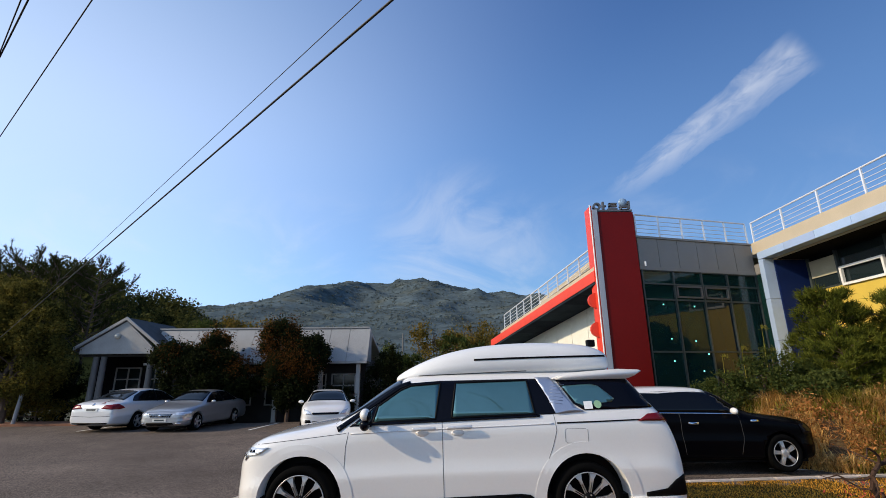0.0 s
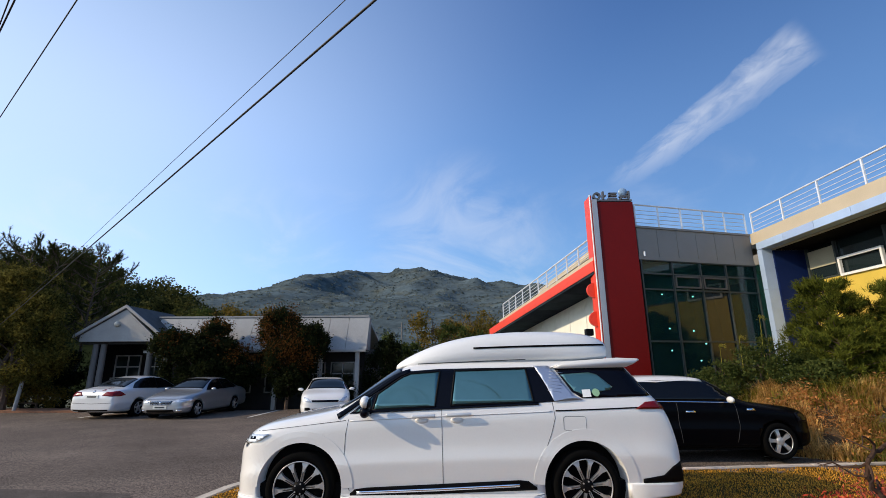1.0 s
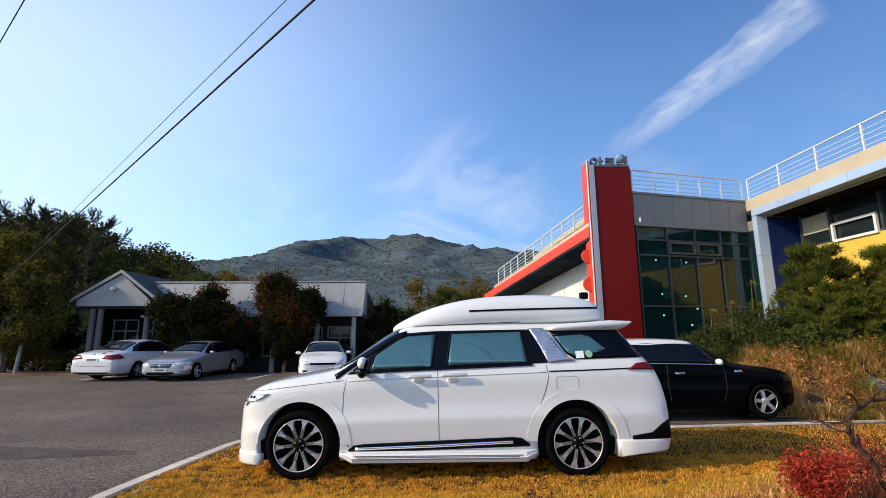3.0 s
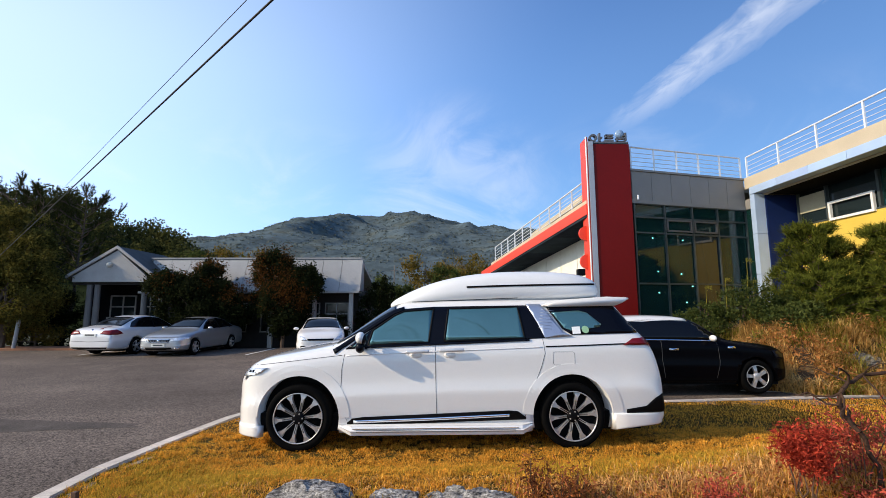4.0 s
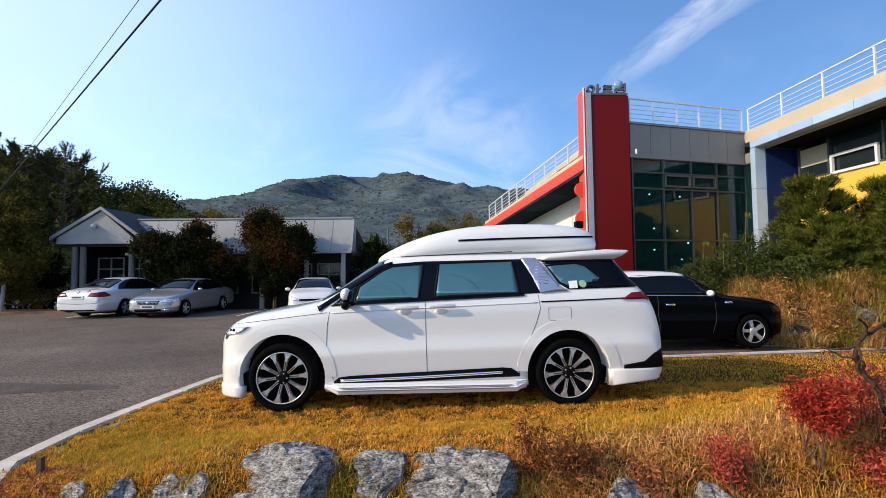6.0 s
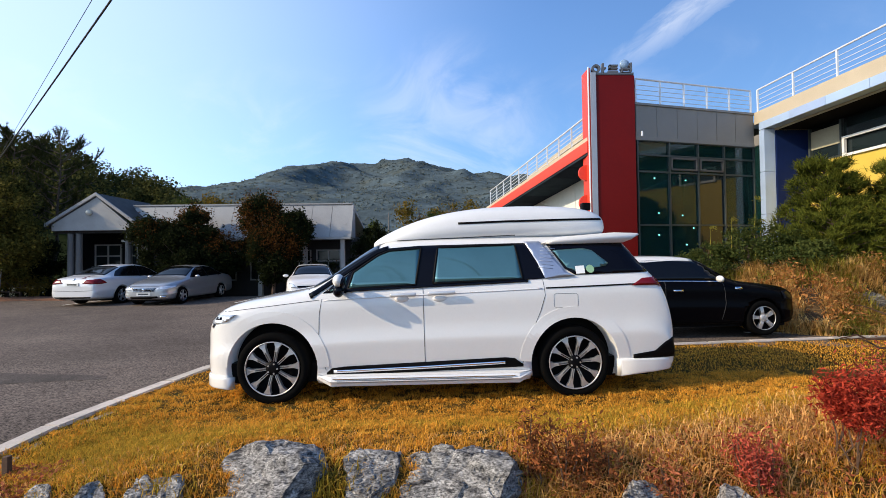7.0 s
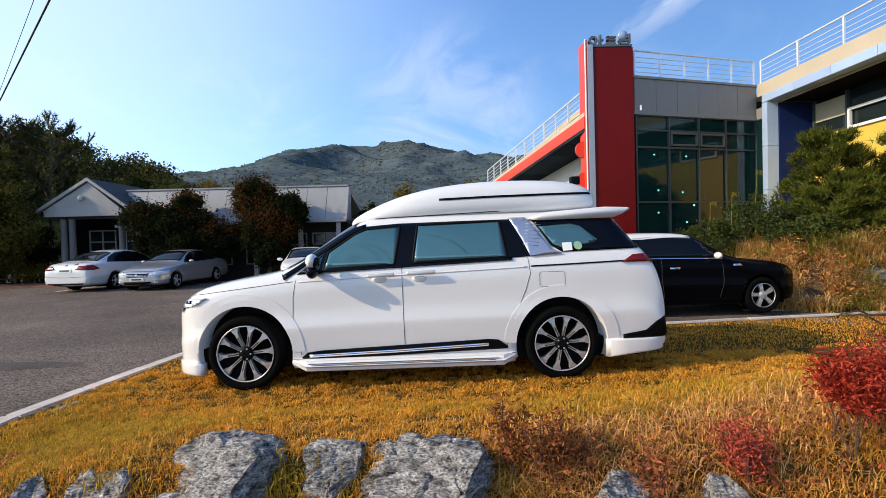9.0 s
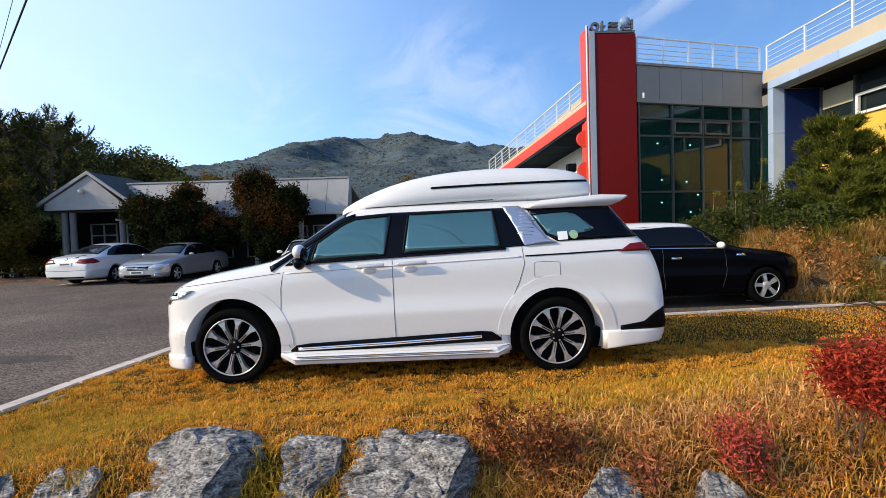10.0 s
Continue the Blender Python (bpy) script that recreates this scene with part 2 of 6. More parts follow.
def box(x0, x1, y0, y1, z0, z1, bevel=0.0, bm=None, m=None):
    b = bm or bmesh.new()
    r = bmesh.ops.create_cube(b, size=1.0, matrix=Matrix.Translation(((x0 + x1) / 2, (y0 + y1) / 2, (z0 + z1) / 2)) @ Matrix.Diagonal((abs(x1 - x0), abs(y1 - y0), abs(z1 - z0), 1)))
    vs = r["verts"]
    if bevel:
        es = {e for v in vs for e in v.link_edges}
        r = bmesh.ops.bevel(b, geom=list(es), offset=bevel, segments=2, affect="EDGES", profile=0.6)
        vs = list({v for f in r["faces"] for v in f.verts} | {v for v in vs if v.is_valid})
    if m is not None:
        bmesh.ops.transform(b, matrix=m, verts=vs)
    return b


def rod(a, b, r0, r1=None, seg=8, bm=None, caps=True):
    out = bm or bmesh.new()
    a, b = Vector(a), Vector(b)
    d = b - a
    m = Matrix.Translation((a + b) / 2) @ d.to_track_quat("Z", "Y").to_matrix().to_4x4()
    bmesh.ops.create_cone(out, cap_ends=caps, segments=seg, radius1=r0, radius2=r0 if r1 is None else r1, depth=d.length, matrix=m)
    return out


def prism(pts, lo, hi, axis="z", bm=None):
    """A polygon pushed along an axis from lo to hi. For x: points (y, z); y: (x, z); z: (x, y)."""
    b = bm or bmesh.new()

    def at(p, h):
        return {"x": (h, p[0], p[1]), "y": (p[0], h, p[1]), "z": (p[0], p[1], h)}[axis]
    low, high = [b.verts.new(at(p, lo)) for p in pts], [b.verts.new(at(p, hi)) for p in pts]
    b.faces.new(low), b.faces.new(high[::-1])
    for i in range(len(pts)):
        j = (i + 1) % len(pts)
        b.faces.new((low[i], low[j], high[j], high[i]))
    return b


def quad_wall(a, b, z0, z1, thick, bm=None, off=0.0):
    """An upright slab along the plan line a-b; positive off moves it to the left of the line's way."""
    a, b = Vector((*a, 0)), Vector((*b, 0))
    d = (b - a).normalized()
    n = Vector((-d.y, d.x, 0))
    p = [a + n * off, b + n * off, b + n * (off + thick), a + n * (off + thick)]
    return prism([(q.x, q.y) for q in p], z0, z1, "z", bm)


def ball(c, r, seg=12, bm=None, scale=(1, 1, 1)):
    b = bm or bmesh.new()
    bmesh.ops.create_uvsphere(b, u_segments=seg, v_segments=max(6, seg // 2 + 2), radius=r, matrix=Matrix.Translation(c) @ Matrix.Diagonal((*scale, 1)))
    return b


def grid_mesh(name, xs, ys, height):
    nx, ny = len(xs), len(ys)
    vs = [(x, y, height(x, y)) for y in ys for x in xs]
    fs = [(j * nx + i, j * nx + i + 1, (j + 1) * nx + i + 1, (j + 1) * nx + i) for j in range(ny - 1) for i in range(nx - 1)]
    me = bpy.data.meshes.new(name)
    me.from_pydata(vs, [], fs)
    me.shade_smooth()
    return me


def spread(pts, x):
    """Linear in between the (x, value) pairs."""
    return float(np.interp(x, [p[0] for p in pts], [p[1] for p in pts]))


def smooth01(v, lo, hi):
    t = min(max((v - lo) / (hi - lo), 0.0), 1.0)
    return t * t * (3 - 2 * t)


# ---- ground, parking court, lawn, bank, hills ----
ASPHALT_Z = -0.05


def kerb_line(s):
    """The plan of the lawn's kerb: along the court, round the corner and along the back."""
    pts = KERB_PLAN
    total = sum((Vector(pts[i + 1]) - Vector(pts[i])).length for i in range(len(pts) - 1))
    want = s * total
    for i in range(len(pts) - 1):
        a, b = Vector(pts[i]), Vector(pts[i + 1])
        if want <= (b - a).length or i == len(pts) - 2:
            return a + (b - a).normalized() * want, (b - a).normalized()
        want -= (b - a).length


KERB_PLAN = [(-0.9, -2.35), (-1.45, -1.95), (-1.8, -1.4), (-1.9, -1.0), (-1.86, -0.4), (-1.74, 0.5), (-1.58, 1.5), (-1.46, 2.1),
             (-1.2, 2.5), (-0.7, 2.68), (2.0, 2.8), (5.6, 3.0), (9.4, 3.33), (10.6, 3.45), (11.6, 3.55)]


def lawn_z(x, y):
    """The lawn: level under the van, rising a little towards the rocks and dropping behind them."""
    z = 0.0 + 0.19 * smooth01(-y, 0.25, 1.55) * smooth01(x, -1.5, 0.3) + 0.06 * smooth01(x, 2.0, 5.0) * smooth01(-y, -1.0, 0.6)
    z += 0.10 * smooth01(x, 3.6, 5.0) * smooth01(-y, -0.5, 1.0)
    z -= 0.55 * smooth01(-y, 1.75, 2.5)
    z -= 0.05 * smooth01(y, 1.2, 2.8)
    return z + 0.018 * noise.noise((x * 1.3, y * 1.3, 0)) + 0.008 * noise.noise((x * 5, y * 5, 3))


def bank_z(x, y):
    """The planted bank between the court and the building."""
    z = 1.15 * smooth01(x + 0.45 * (y - 3.4), 8.1, 10.6) * smooth01(y, 3.15, 4.75)
    z = max(z, 1.0 * smooth01(y + 0.25 * (x - 9), 5.0, 7.2) * smooth01(x, 6.4, 8.0))
    return -0.09 + z + 0.05 * noise.noise((x * 1.1, y * 1.1, 5)) * min(1, z * 3)


ground = grid_mesh("ground", [-2500, -600, -150, -60, -20, 20, 60, 150, 600, 2500], [-2500, -600, -150, -40, 0, 40, 150, 600, 2500], lambda x, y: -0.35)
solid("ground", ground, GROUND, "bare ground and rough grass reaching to the hills", "ground", "structure")
court = bmesh.new()
prism([(-40, -14), (14, -14), (14, 9.5), (3.5, 17), (-6, 15.2), (-19, 15.6), (-40, 22)], -0.34, ASPHALT_Z, "z", court)
solid("road", court, ASPHALT, "worn grey asphalt of the parking court", "asphalt", "structure")
# a cast shadow lying on the court, painted as a thin darker sheet
patch = bmesh.new()
pts = []
for i in range(40):
    a = i / 40 * math.tau
    r = 1 + 0.22 * noise.noise((math.cos(a) * 1.7, math.sin(a) * 1.7, 7.3)) + 0.1 * noise.noise((math.cos(a) * 5, math.sin(a) * 5, 1.3))
    pts.append((-4.7 + math.cos(a) * 2.1 * r, 1.62 - 0.08 * math.cos(a) + math.sin(a) * (0.42 - 0.25 * math.cos(a)) * r))
prism(pts, ASPHALT_Z - 0.02, ASPHALT_Z + 0.004, "z", patch)
solid("asphalt_patch", patch, ASPHALT_SHADOW, "shadow on the grey asphalt, painted as a darker patch", "road patch", "structure")

for x0, y0, x1, y1, w in ((-11.5, 12.4, -11.4, 15.0, 0.1), (-8.05, 12.4, -7.9, 15.0, 0.1), (-5.3, 12.2, -5.2, 15.0, 0.1),
                          (-1.0, 11.2, -0.8, 15.0, 0.1), (-16, 9.6, -13.5, 9.7, 0.1), (7.6, 3.95, 9.15, 3.6, 0.09)):
    solid("parking_line", quad_wall((x0, y0), (x1, y1), ASPHALT_Z - 0.01, ASPHALT_Z + 0.004, w), LINE, "faded white parking line on asphalt", "line", "structure", "parking lines")

# kerb stones round the lawn, a strip of bare mortar behind them
kerb = solid("kerb", prism([(0, 0), (0.01, 0), (0.01, 0.01)], -0.2, -0.19), KERB, "pale concrete kerb stones edging the lawn", "kerb", "structure")
N_KERB = 24
HAUNCH = surf("dirty_concrete", (0.32, 0.26, 0.20), 0.9, var=0.25, scale=4, fine=40, bump=0.006, bump_scale=40)
for i in range(N_KERB):
    (a, _), (b, _) = kerb_line(i / N_KERB), kerb_line((i + 0.985) / N_KERB)
    back = smooth01(a.x, -1.0, 1.0) * (a.y > 0)
    bm = quad_wall(a, b, -0.2, ASPHALT_Z + 0.075 - 0.05 * back + 0.006 * noise.noise((i * 3.1, 0, 0)), 0.16 - 0.05 * back, off=-0.16 + 0.05 * back)
    bmesh.ops.bevel(bm, geom=[e for e in bm.edges if all(v.co.z > -0.1 for v in e.verts)], offset=0.012, segments=2, affect="EDGES")
    part("kerb_stone", bm, KERB, kerb)

for i in range(10):
    (a, da), (b, db) = kerb_line((i + 1.2) / N_KERB), kerb_line((i + 2.19) / N_KERB)
    part("haunch_strip", quad_wall(a, b, -0.2, ASPHALT_Z + 0.048, 0.07, off=-0.31), HAUNCH, kerb)
    part("dirt_joint", quad_wall(a, b, -0.2, ASPHALT_Z + 0.035, 0.078, off=-0.239), SOIL, kerb)
lawn_me = grid_mesh("lawn", [i * 0.12 - 2.2 for i in range(125)], [i * 0.12 - 3.2 for i in range(56)], lambda x, y: lawn_z(x, y))
bm = bmesh.new()
bm.from_mesh(lawn_me)


def on_lawn(x, y, m=0.0):
    if y > spread([(-1.2, 2.5), (-0.7, 2.68), (2, 2.8), (5.6, 3.0), (9.4, 3.33), (12.7, 3.6)], x) - 0.15 - m:
        return False
    return x > spread([(-2.35, -0.9), (-1.95, -1.45), (-1.4, -1.8), (-1, -1.9), (-0.4, -1.86), (0.5, -1.74), (1.5, -1.58), (2.1, -1.46), (2.68, -0.7)], y) + 0.15 + m


bmesh.ops.delete(bm, geom=[f for f in bm.faces if not on_lawn(f.calc_center_median().x, f.calc_center_median().y, -0.13)], context="FACES")
bm.to_mesh(lawn_me)
bm.free()
solid("lawn", lawn_me, TURF, "autumn lawn, yellowing turf on uneven soil", "lawn", "structure")
bank_me = grid_mesh("bank", [5.8 + i * 0.2 for i in range(50)], [2.0 + i * 0.2 for i in range(40)], bank_z)
bm = bmesh.new()
bm.from_mesh(bank_me)
bmesh.ops.delete(bm, geom=[f for f in bm.faces if max(v.co.z for v in f.verts) < -0.06], context="FACES")
bm.to_mesh(bank_me)
bm.free()
solid("bank", bank_me, SOIL, "planted earth bank below the building", "bank", "structure")

# forest tone shifted pale and blue: distance haze put into the colour
HAZY_FOREST = surf("hazy_forest", (0.078, 0.103, 0.112), 1.0, var=0.3, scale=0.02, fine=0.16, bump=1.0, bump_scale=0.11, spec=0.0, second=(0.088, 0.098, 0.085), second_at=(0.5, 0.68))
# hill ground taken near black for the shade under its trees
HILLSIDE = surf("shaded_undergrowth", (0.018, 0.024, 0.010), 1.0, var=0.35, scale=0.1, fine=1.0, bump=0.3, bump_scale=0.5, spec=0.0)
RIDGE = [(-900, 112), (-620, 128), (-471, 134), (-395, 137), (-320, 152), (-254, 173), (-177, 190), (-89, 185), (-33, 189), (34, 178), (101, 163), (180, 158), (400, 150), (700, 120)]


def mountain_z(x, y):
    k = smooth01(y, 180, 900)
    z = spread(RIDGE, x * (1 + 0.0 * y)) * (0.15 * smooth01(y, 150, 300) + 0.85 * k) * (1 - 0.4 * smooth01(y, 905, 1300))
    gully = abs(noise.noise((x * 0.006 + 3, y * 0.0035, 0.2))) + 0.5 * abs(noise.noise((x * 0.016, y * 0.01, 4.2)))
    z -= 62 * gully * k * (1 - smooth01(y, 780, 890)) * smooth01(y, 180, 350)
    return z + (2.6 * noise.noise((x * 0.05, y * 0.05, 1)) + 1.2 * noise.noise((x * 0.16, y * 0.16, 2))) * smooth01(y, 160, 300) - 4


solid("mountain", grid_mesh("mountain", [-950 + i * 5.5 for i in range(300)], [150 + i * 5.5 for i in range(165)], mountain_z), HAZY_FOREST,
      "forested mountain ridge in early autumn colours paled by painted haze", "mountain", "structure")
HILL = [(-160, 18), (-100, 21), (-68, 20.0), (-62, 20), (-56, 19), (-50, 16.2), (-44, 14.4), (-40, 13), (-37, 11.5), (-31, 9.5), (-20, 5.5), (-5, 2), (10, -2)]


def hill_z(x, y):
    return (spread(HILL, x * 70 / max(y, 35)) - 2.6) * smooth01(y, 32, 68) * (1 - 0.5 * smooth01(y, 75, 150)) - 0.4


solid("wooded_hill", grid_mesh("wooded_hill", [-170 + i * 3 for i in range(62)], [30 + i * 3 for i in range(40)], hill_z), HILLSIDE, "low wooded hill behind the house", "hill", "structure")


# ---- the gallery building ----
gallery = thing("gallery_building", (9.5, 9.5, 0), label="modern gallery building with a red pillar, glazed entrance and roof railings", category="building", world_space=True)
FA, FC = Vector((7.82, 8.85)), Vector((12.2, 9.95))          # plan of the glazed front
FD = (FC - FA).normalized()
FN = Vector((FD.y, -FD.x))                                    # out of the front


def front(s, out=0.0):
    p = FA + FD * s + FN * out
    return (p.x, p.y)


FLEN = (FC - FA).length
# walls and roofs
part("roof_slab", prism([front(0.0, -0.2), front(FLEN, -0.2), (16, 10.2), (16, 20), (7.0, 20), (7.0, 9.6)], 5.55, 5.75), BEIGE, gallery)
part("side_wall", box(15.6, 16, 9.95, 20, 0, 5.55), WHITE_WALL, gallery)
part("back_wall", box(7.0, 16, 20, 20.3, 0, 5.75), WHITE_WALL, gallery)
part("hall_floor", prism([front(-0.1, -0.1), front(FLEN, -0.1), (15.6, 10.2), (15.6, 20), (7.2, 20), (7.2, 9.7)], 0.0, 0.25), FLOORING, gallery)
part("inner_wall", quad_wall((7.4, 13.6), (15.5, 15.0), 0.25, 5.5, 0.2), surf("hall_wall", (0.10, 0.11, 0.105), 0.8, var=0.15, scale=0.6), gallery)
part("inner_wall", box(7.25, 7.4, 9.4, 13.6, 0.25, 5.5), WHITE_WALL, gallery)
# grey panels above the glass
nP = 6
for i in range(nP):
    s0, s1 = i * FLEN / nP + 0.006, (i + 1) * FLEN / nP - 0.006
    part("panel", quad_wall(front(s0), front(s1), 5.0, 5.93, 0.12), GREY_PANEL, gallery)
part("panel_backing", quad_wall(front(0), front(FLEN), 4.95, 5.9, 0.1, off=0.13), DARK, gallery)
part("lower_trim", quad_wall(front(-0.05, 0.05), front(FLEN, 0.05), 4.88, 4.99, 0.2), GREY_PANEL, gallery, "grey sheet-metal drip trim")
part("coping", quad_wall(front(-0.1, 0.04), front(FLEN + 0.05, 0.04), 5.935, 6.0, 0.4), GREY_PANEL, gallery)
part("pipe", rod((*front(0.12, 0.12), 4.98), (*front(0.12, 0.12), 5.12), 0.03), STEEL, gallery)
# curtain wall: mullions, transoms, panes
cols = [0.03, 1.17, 2.25, 3.27, FLEN - 0.03]
rows_z = [0.3, 2.35, 3.95, 4.45, 4.88]
curtain = part("curtain_wall", quad_wall(front(0), front(FLEN), 0.25, 0.32, 0.12), ALU, gallery, "green glass curtain wall in aluminium frames")
for s in cols:
    part("mullion", quad_wall(front(s - 0.024, 0.03), front(s + 0.024, 0.03), 0.3, 4.88, 0.12), ALU, curtain)
for z in rows_z[1:]:
    part("transom", quad_wall(front(0.03, 0.02), front(FLEN - 0.03, 0.02), z - 0.025, z + 0.025, 0.1), ALU, curtain)
for i in range(len(cols) - 1):
    for j in range(len(rows_z) - 1):
        part("pane", quad_wall(front(cols[i] + 0.025, -0.03), front(cols[i + 1] - 0.025, -0.03), rows_z[j] + 0.02, rows_z[j + 1] - 0.02, 0.02), GLASS_DARK if i == 2 and j < 2 else GLASS_GREEN, curtain)
part("return_pane", box(12.19, 12.21, 9.66, 9.92, 0.3, 4.88), GLASS_GREEN, curtain)
part("return_panel", box(12.17, 12.25, 9.66, 9.92, 4.9, 5.24), GREY_PANEL, gallery)
for i in (1, 2):
    s0, s1 = cols[i] + 0.05, cols[i + 1] - 0.05
    bm = bmesh.new()
    for q0, q1, z0, z1 in ((s0, s1, 4.02, 4.07), (s0, s1, 4.36, 4.41), (s0, s0 + 0.05, 4.02, 4.41), (s1 - 0.05, s1, 4.02, 4.41)):
        quad_wall(front(q0, 0.04), front(q1, 0.04), z0, z1, 0.08, bm)
    part("vent_frame", bm, SIGN_GREY, curtain)
for x, y, z in ((9.71, 11.6, 4.19), (10.84, 11.6, 4.1), (9.84, 11.6, 2.94), (10.7, 11.6, 2.85), (11.7, 11.6, 2.78), (11.09, 11.6, 2.39), (9.83, 11.6, 2.16), (10.83, 11.6, 1.8)):
    lamp = thing("pendant_lamp", (x, y, z), label="small round pendant lamp hanging in the glazed hall", category="lamp", group="hall pendant lamps")
    part("globe", ball((0, 0, 0), 0.027), LAMP_GLOW, lamp)
    part("cord", rod((0, 0, 0.034), (0, 0, 5.5 - z), 0.006, seg=5), DARK, lamp)

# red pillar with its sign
part("pillar", box(6.6, 7.76, 8.75, 9.3, 0, 6.78, 0.008), RED_SHADED, gallery, "dark red glossy panel pillar, its front toned for shade")
part("pillar_stripe", box(6.43, 6.6, 8.72, 9.3, 0, 6.86, 0.008), surf("pillar_grey", (0.36, 0.38, 0.42), 0.4, var=0.06, metal=0.3), gallery, "silver grey stripe on the red pillar")
part("pillar_edge", box(6.385, 6.43, 8.74, 9.35, 0, 7.0, 0.005), RED_SUNLIT, gallery, "bright red edge panel of the pillar, toned as sunlit")
part("pillar_rim", box(6.365, 6.385, 8.72, 8.78, 0, 7.02), WHITE_FRAME, gallery)
for z in (3.95, 3.05):
    bm = bmesh.new()
    bmesh.ops.create_cone(bm, cap_ends=True, segments=24, radius1=0.23, radius2=0.23, depth=0.12, matrix=Matrix.Translation((6.38, 9.1, z)) @ Euler((math.pi / 2, 0, 0)).to_matrix().to_4x4())
    part("red_disc", bm, RED_SUNLIT, gallery, "round red disc fixed to the pillar")
sign = thing("roof_sign", (7.1, 8.85, 6.78), label="raised grey metal sign shapes with a blue ball atop", category="sign", world_space=True)


def ring(c, r, t, d):
    b = bmesh.new()
    n = 20
    vs = [[b.verts.new((c[0] + math.cos(k / n * math.tau) * rr, c[1] + yy, c[2] + math.sin(k / n * math.tau) * rr)) for k in range(n)] for rr, yy in ((r, 0), (r, d), (r - t, d), (r - t, 0))]
    for q in range(4):
        for k in range(n):
            b.faces.new((vs[q][k], vs[q][(k + 1) % n], vs[(q + 1) % 4][(k + 1) % n], vs[(q + 1) % 4][k]))
    return b


part("sign_base", box(6.44, 7.74, 8.74, 8.9, 6.8, 6.86), SIGN_GREY, sign)
part("sign_shape", ring((6.62, 8.74, 6.98), 0.13, 0.06, 0.12), SIGN_GREY, sign)
for x0, x1, z0, z1 in ((6.8, 6.86, 6.84, 7.14), (6.86, 6.92, 6.97, 7.02), (6.98, 7.28, 6.86, 6.92), (7.02, 7.28, 6.97, 7.01), (7.02, 7.28, 7.05, 7.1), (7.02, 7.07, 6.97, 7.1),
                       (7.36, 7.62, 6.95, 7.0), (7.38, 7.43, 6.84, 6.95), (7.38, 7.66, 6.84, 6.89), (7.64, 7.70, 6.9, 7.16), (7.58, 7.64, 7.04, 7.08)):
    part("sign_shape", box(x0, x1, 8.74, 8.86, z0, z1, 0.005), SIGN_GREY, sign)
part("sign_ball", ball((7.5, 8.82, 7.13), 0.15, 16, scale=(1, 0.5, 1)), SIGN_BLUE, sign, "mottled blue ball", True)


def railing(name, a, b, z, h=0.74, gap=0.9, parent=None, za=None):
    """Steel roof railing from a to b: posts, a top rail and thin bars."""
    a, b = Vector((*a, z)), Vector((*b, z if za is None else za))
    d = (b - a)
    n = max(1, round(d.length / gap))
    rail = part(name, rod(a + Vector((0, 0, h)), b + Vector((0, 0, h)), 0.028), STEEL, parent, "galvanised steel roof railing")
    for i in range(n + 1):
        p = a + d * (i / n)
        part("post", box(p.x - 0.022, p.x + 0.022, p.y - 0.022, p.y + 0.022, p.z, p.z + h), STEEL, rail)
    for k in range(4):
        off = Vector((0, 0, h * (0.18 + 0.19 * k)))
        part("bar", rod(a + off, b + off, 0.011, seg=6), STEEL, rail)
    return rail


railing("railing", front(0.05, -0.05), front(FLEN - 0.05, -0.05), 6.0, parent=gallery)
railing("railing", (7.86, 9.0), (7.9, 11.5), 6.0, parent=gallery)

# right wing, running towards the court
WX = 12.2
part("parapet", box(WX, WX + 0.3, 1.0, 9.93, 5.605, 6.0, 0.01), BEIGE, gallery, "beige rendered parapet band")
part("wing_roof", box(WX + 0.3, 18, 1.0, 9.95, 5.3, 5.7), BEIGE, gallery)
part("wing_end_wall", box(WX + 0.1, 18, 0.7, 1.0, 0, 5.95), WHITE_WALL, gallery)
for i in range(7):
    y1 = 9.65 - i * 1.24
    part("beam_panel", box(WX - 0.05, WX + 0.32, max(y1 - 1.23, 1.0), y1, 5.36, 5.60, 0.006), BLUE_PANEL, gallery)
for i in range(4):
    part("column_panel", box(WX - 0.05, WX + 0.3, 9.43, 9.65, 5.355 - (i + 1) * 1.336, 5.355 - i * 1.336 - 0.01, 0.006), BLUE_PANEL, gallery)
# side wall and ceiling coloured dark in place of the recess's shade
part("recess_side", box(WX + 0.31, 13.6, 9.40, 9.64, 0, 5.36), NAVY, gallery, "navy blue side wall of the recess, deepened for its shade")
part("recess_ceiling", box(WX + 0.33, 13.6, 1.0, 9.3, 5.28, 5.39), DARK, gallery)
part("yellow_wall", box(13.45, 13.7, 1.0, 9.3, 0, 4.2), YELLOW, gallery, "bright yellow rendered wall below the windows")
strip = part("window_band", box(13.44, 13.6, 1.0, 9.3, 4.2, 4.25), ALU, gallery, "band of dark windows in grey frames")
for k, y in enumerate((9.25, 8.15, 6.5, 4.9, 3.3, 1.7)):
    part("mullion", box(13.42, 13.55, y - 0.05, y + 0.02, 4.25, 5.27), ALU, strip)
for k, (y0, y1) in enumerate(((8.17, 9.2), (6.52, 8.1), (4.92, 6.45), (3.32, 4.85), (1.72, 3.25))):
    part("pane", box(13.5, 13.52, y0, y1, 4.27, 5.26), GLASS_DARK if k < 2 else GLASS_GREEN, strip)
part("panel", box(13.46, 13.5, 8.17, 9.2, 4.6, 5.15), surf("beige_blind", (0.42, 0.38, 0.27), 0.7, var=0.06), strip)
bm = bmesh.new()
for y0, y1, z0, z1 in ((6.62, 8.06, 4.16, 4.23), (6.62, 8.06, 4.66, 4.73), (6.62, 6.69, 4.23, 4.66), (7.99, 8.06, 4.23, 4.66)):
    box(13.38, 13.46, y0, y1, z0, z1, 0.0, bm)
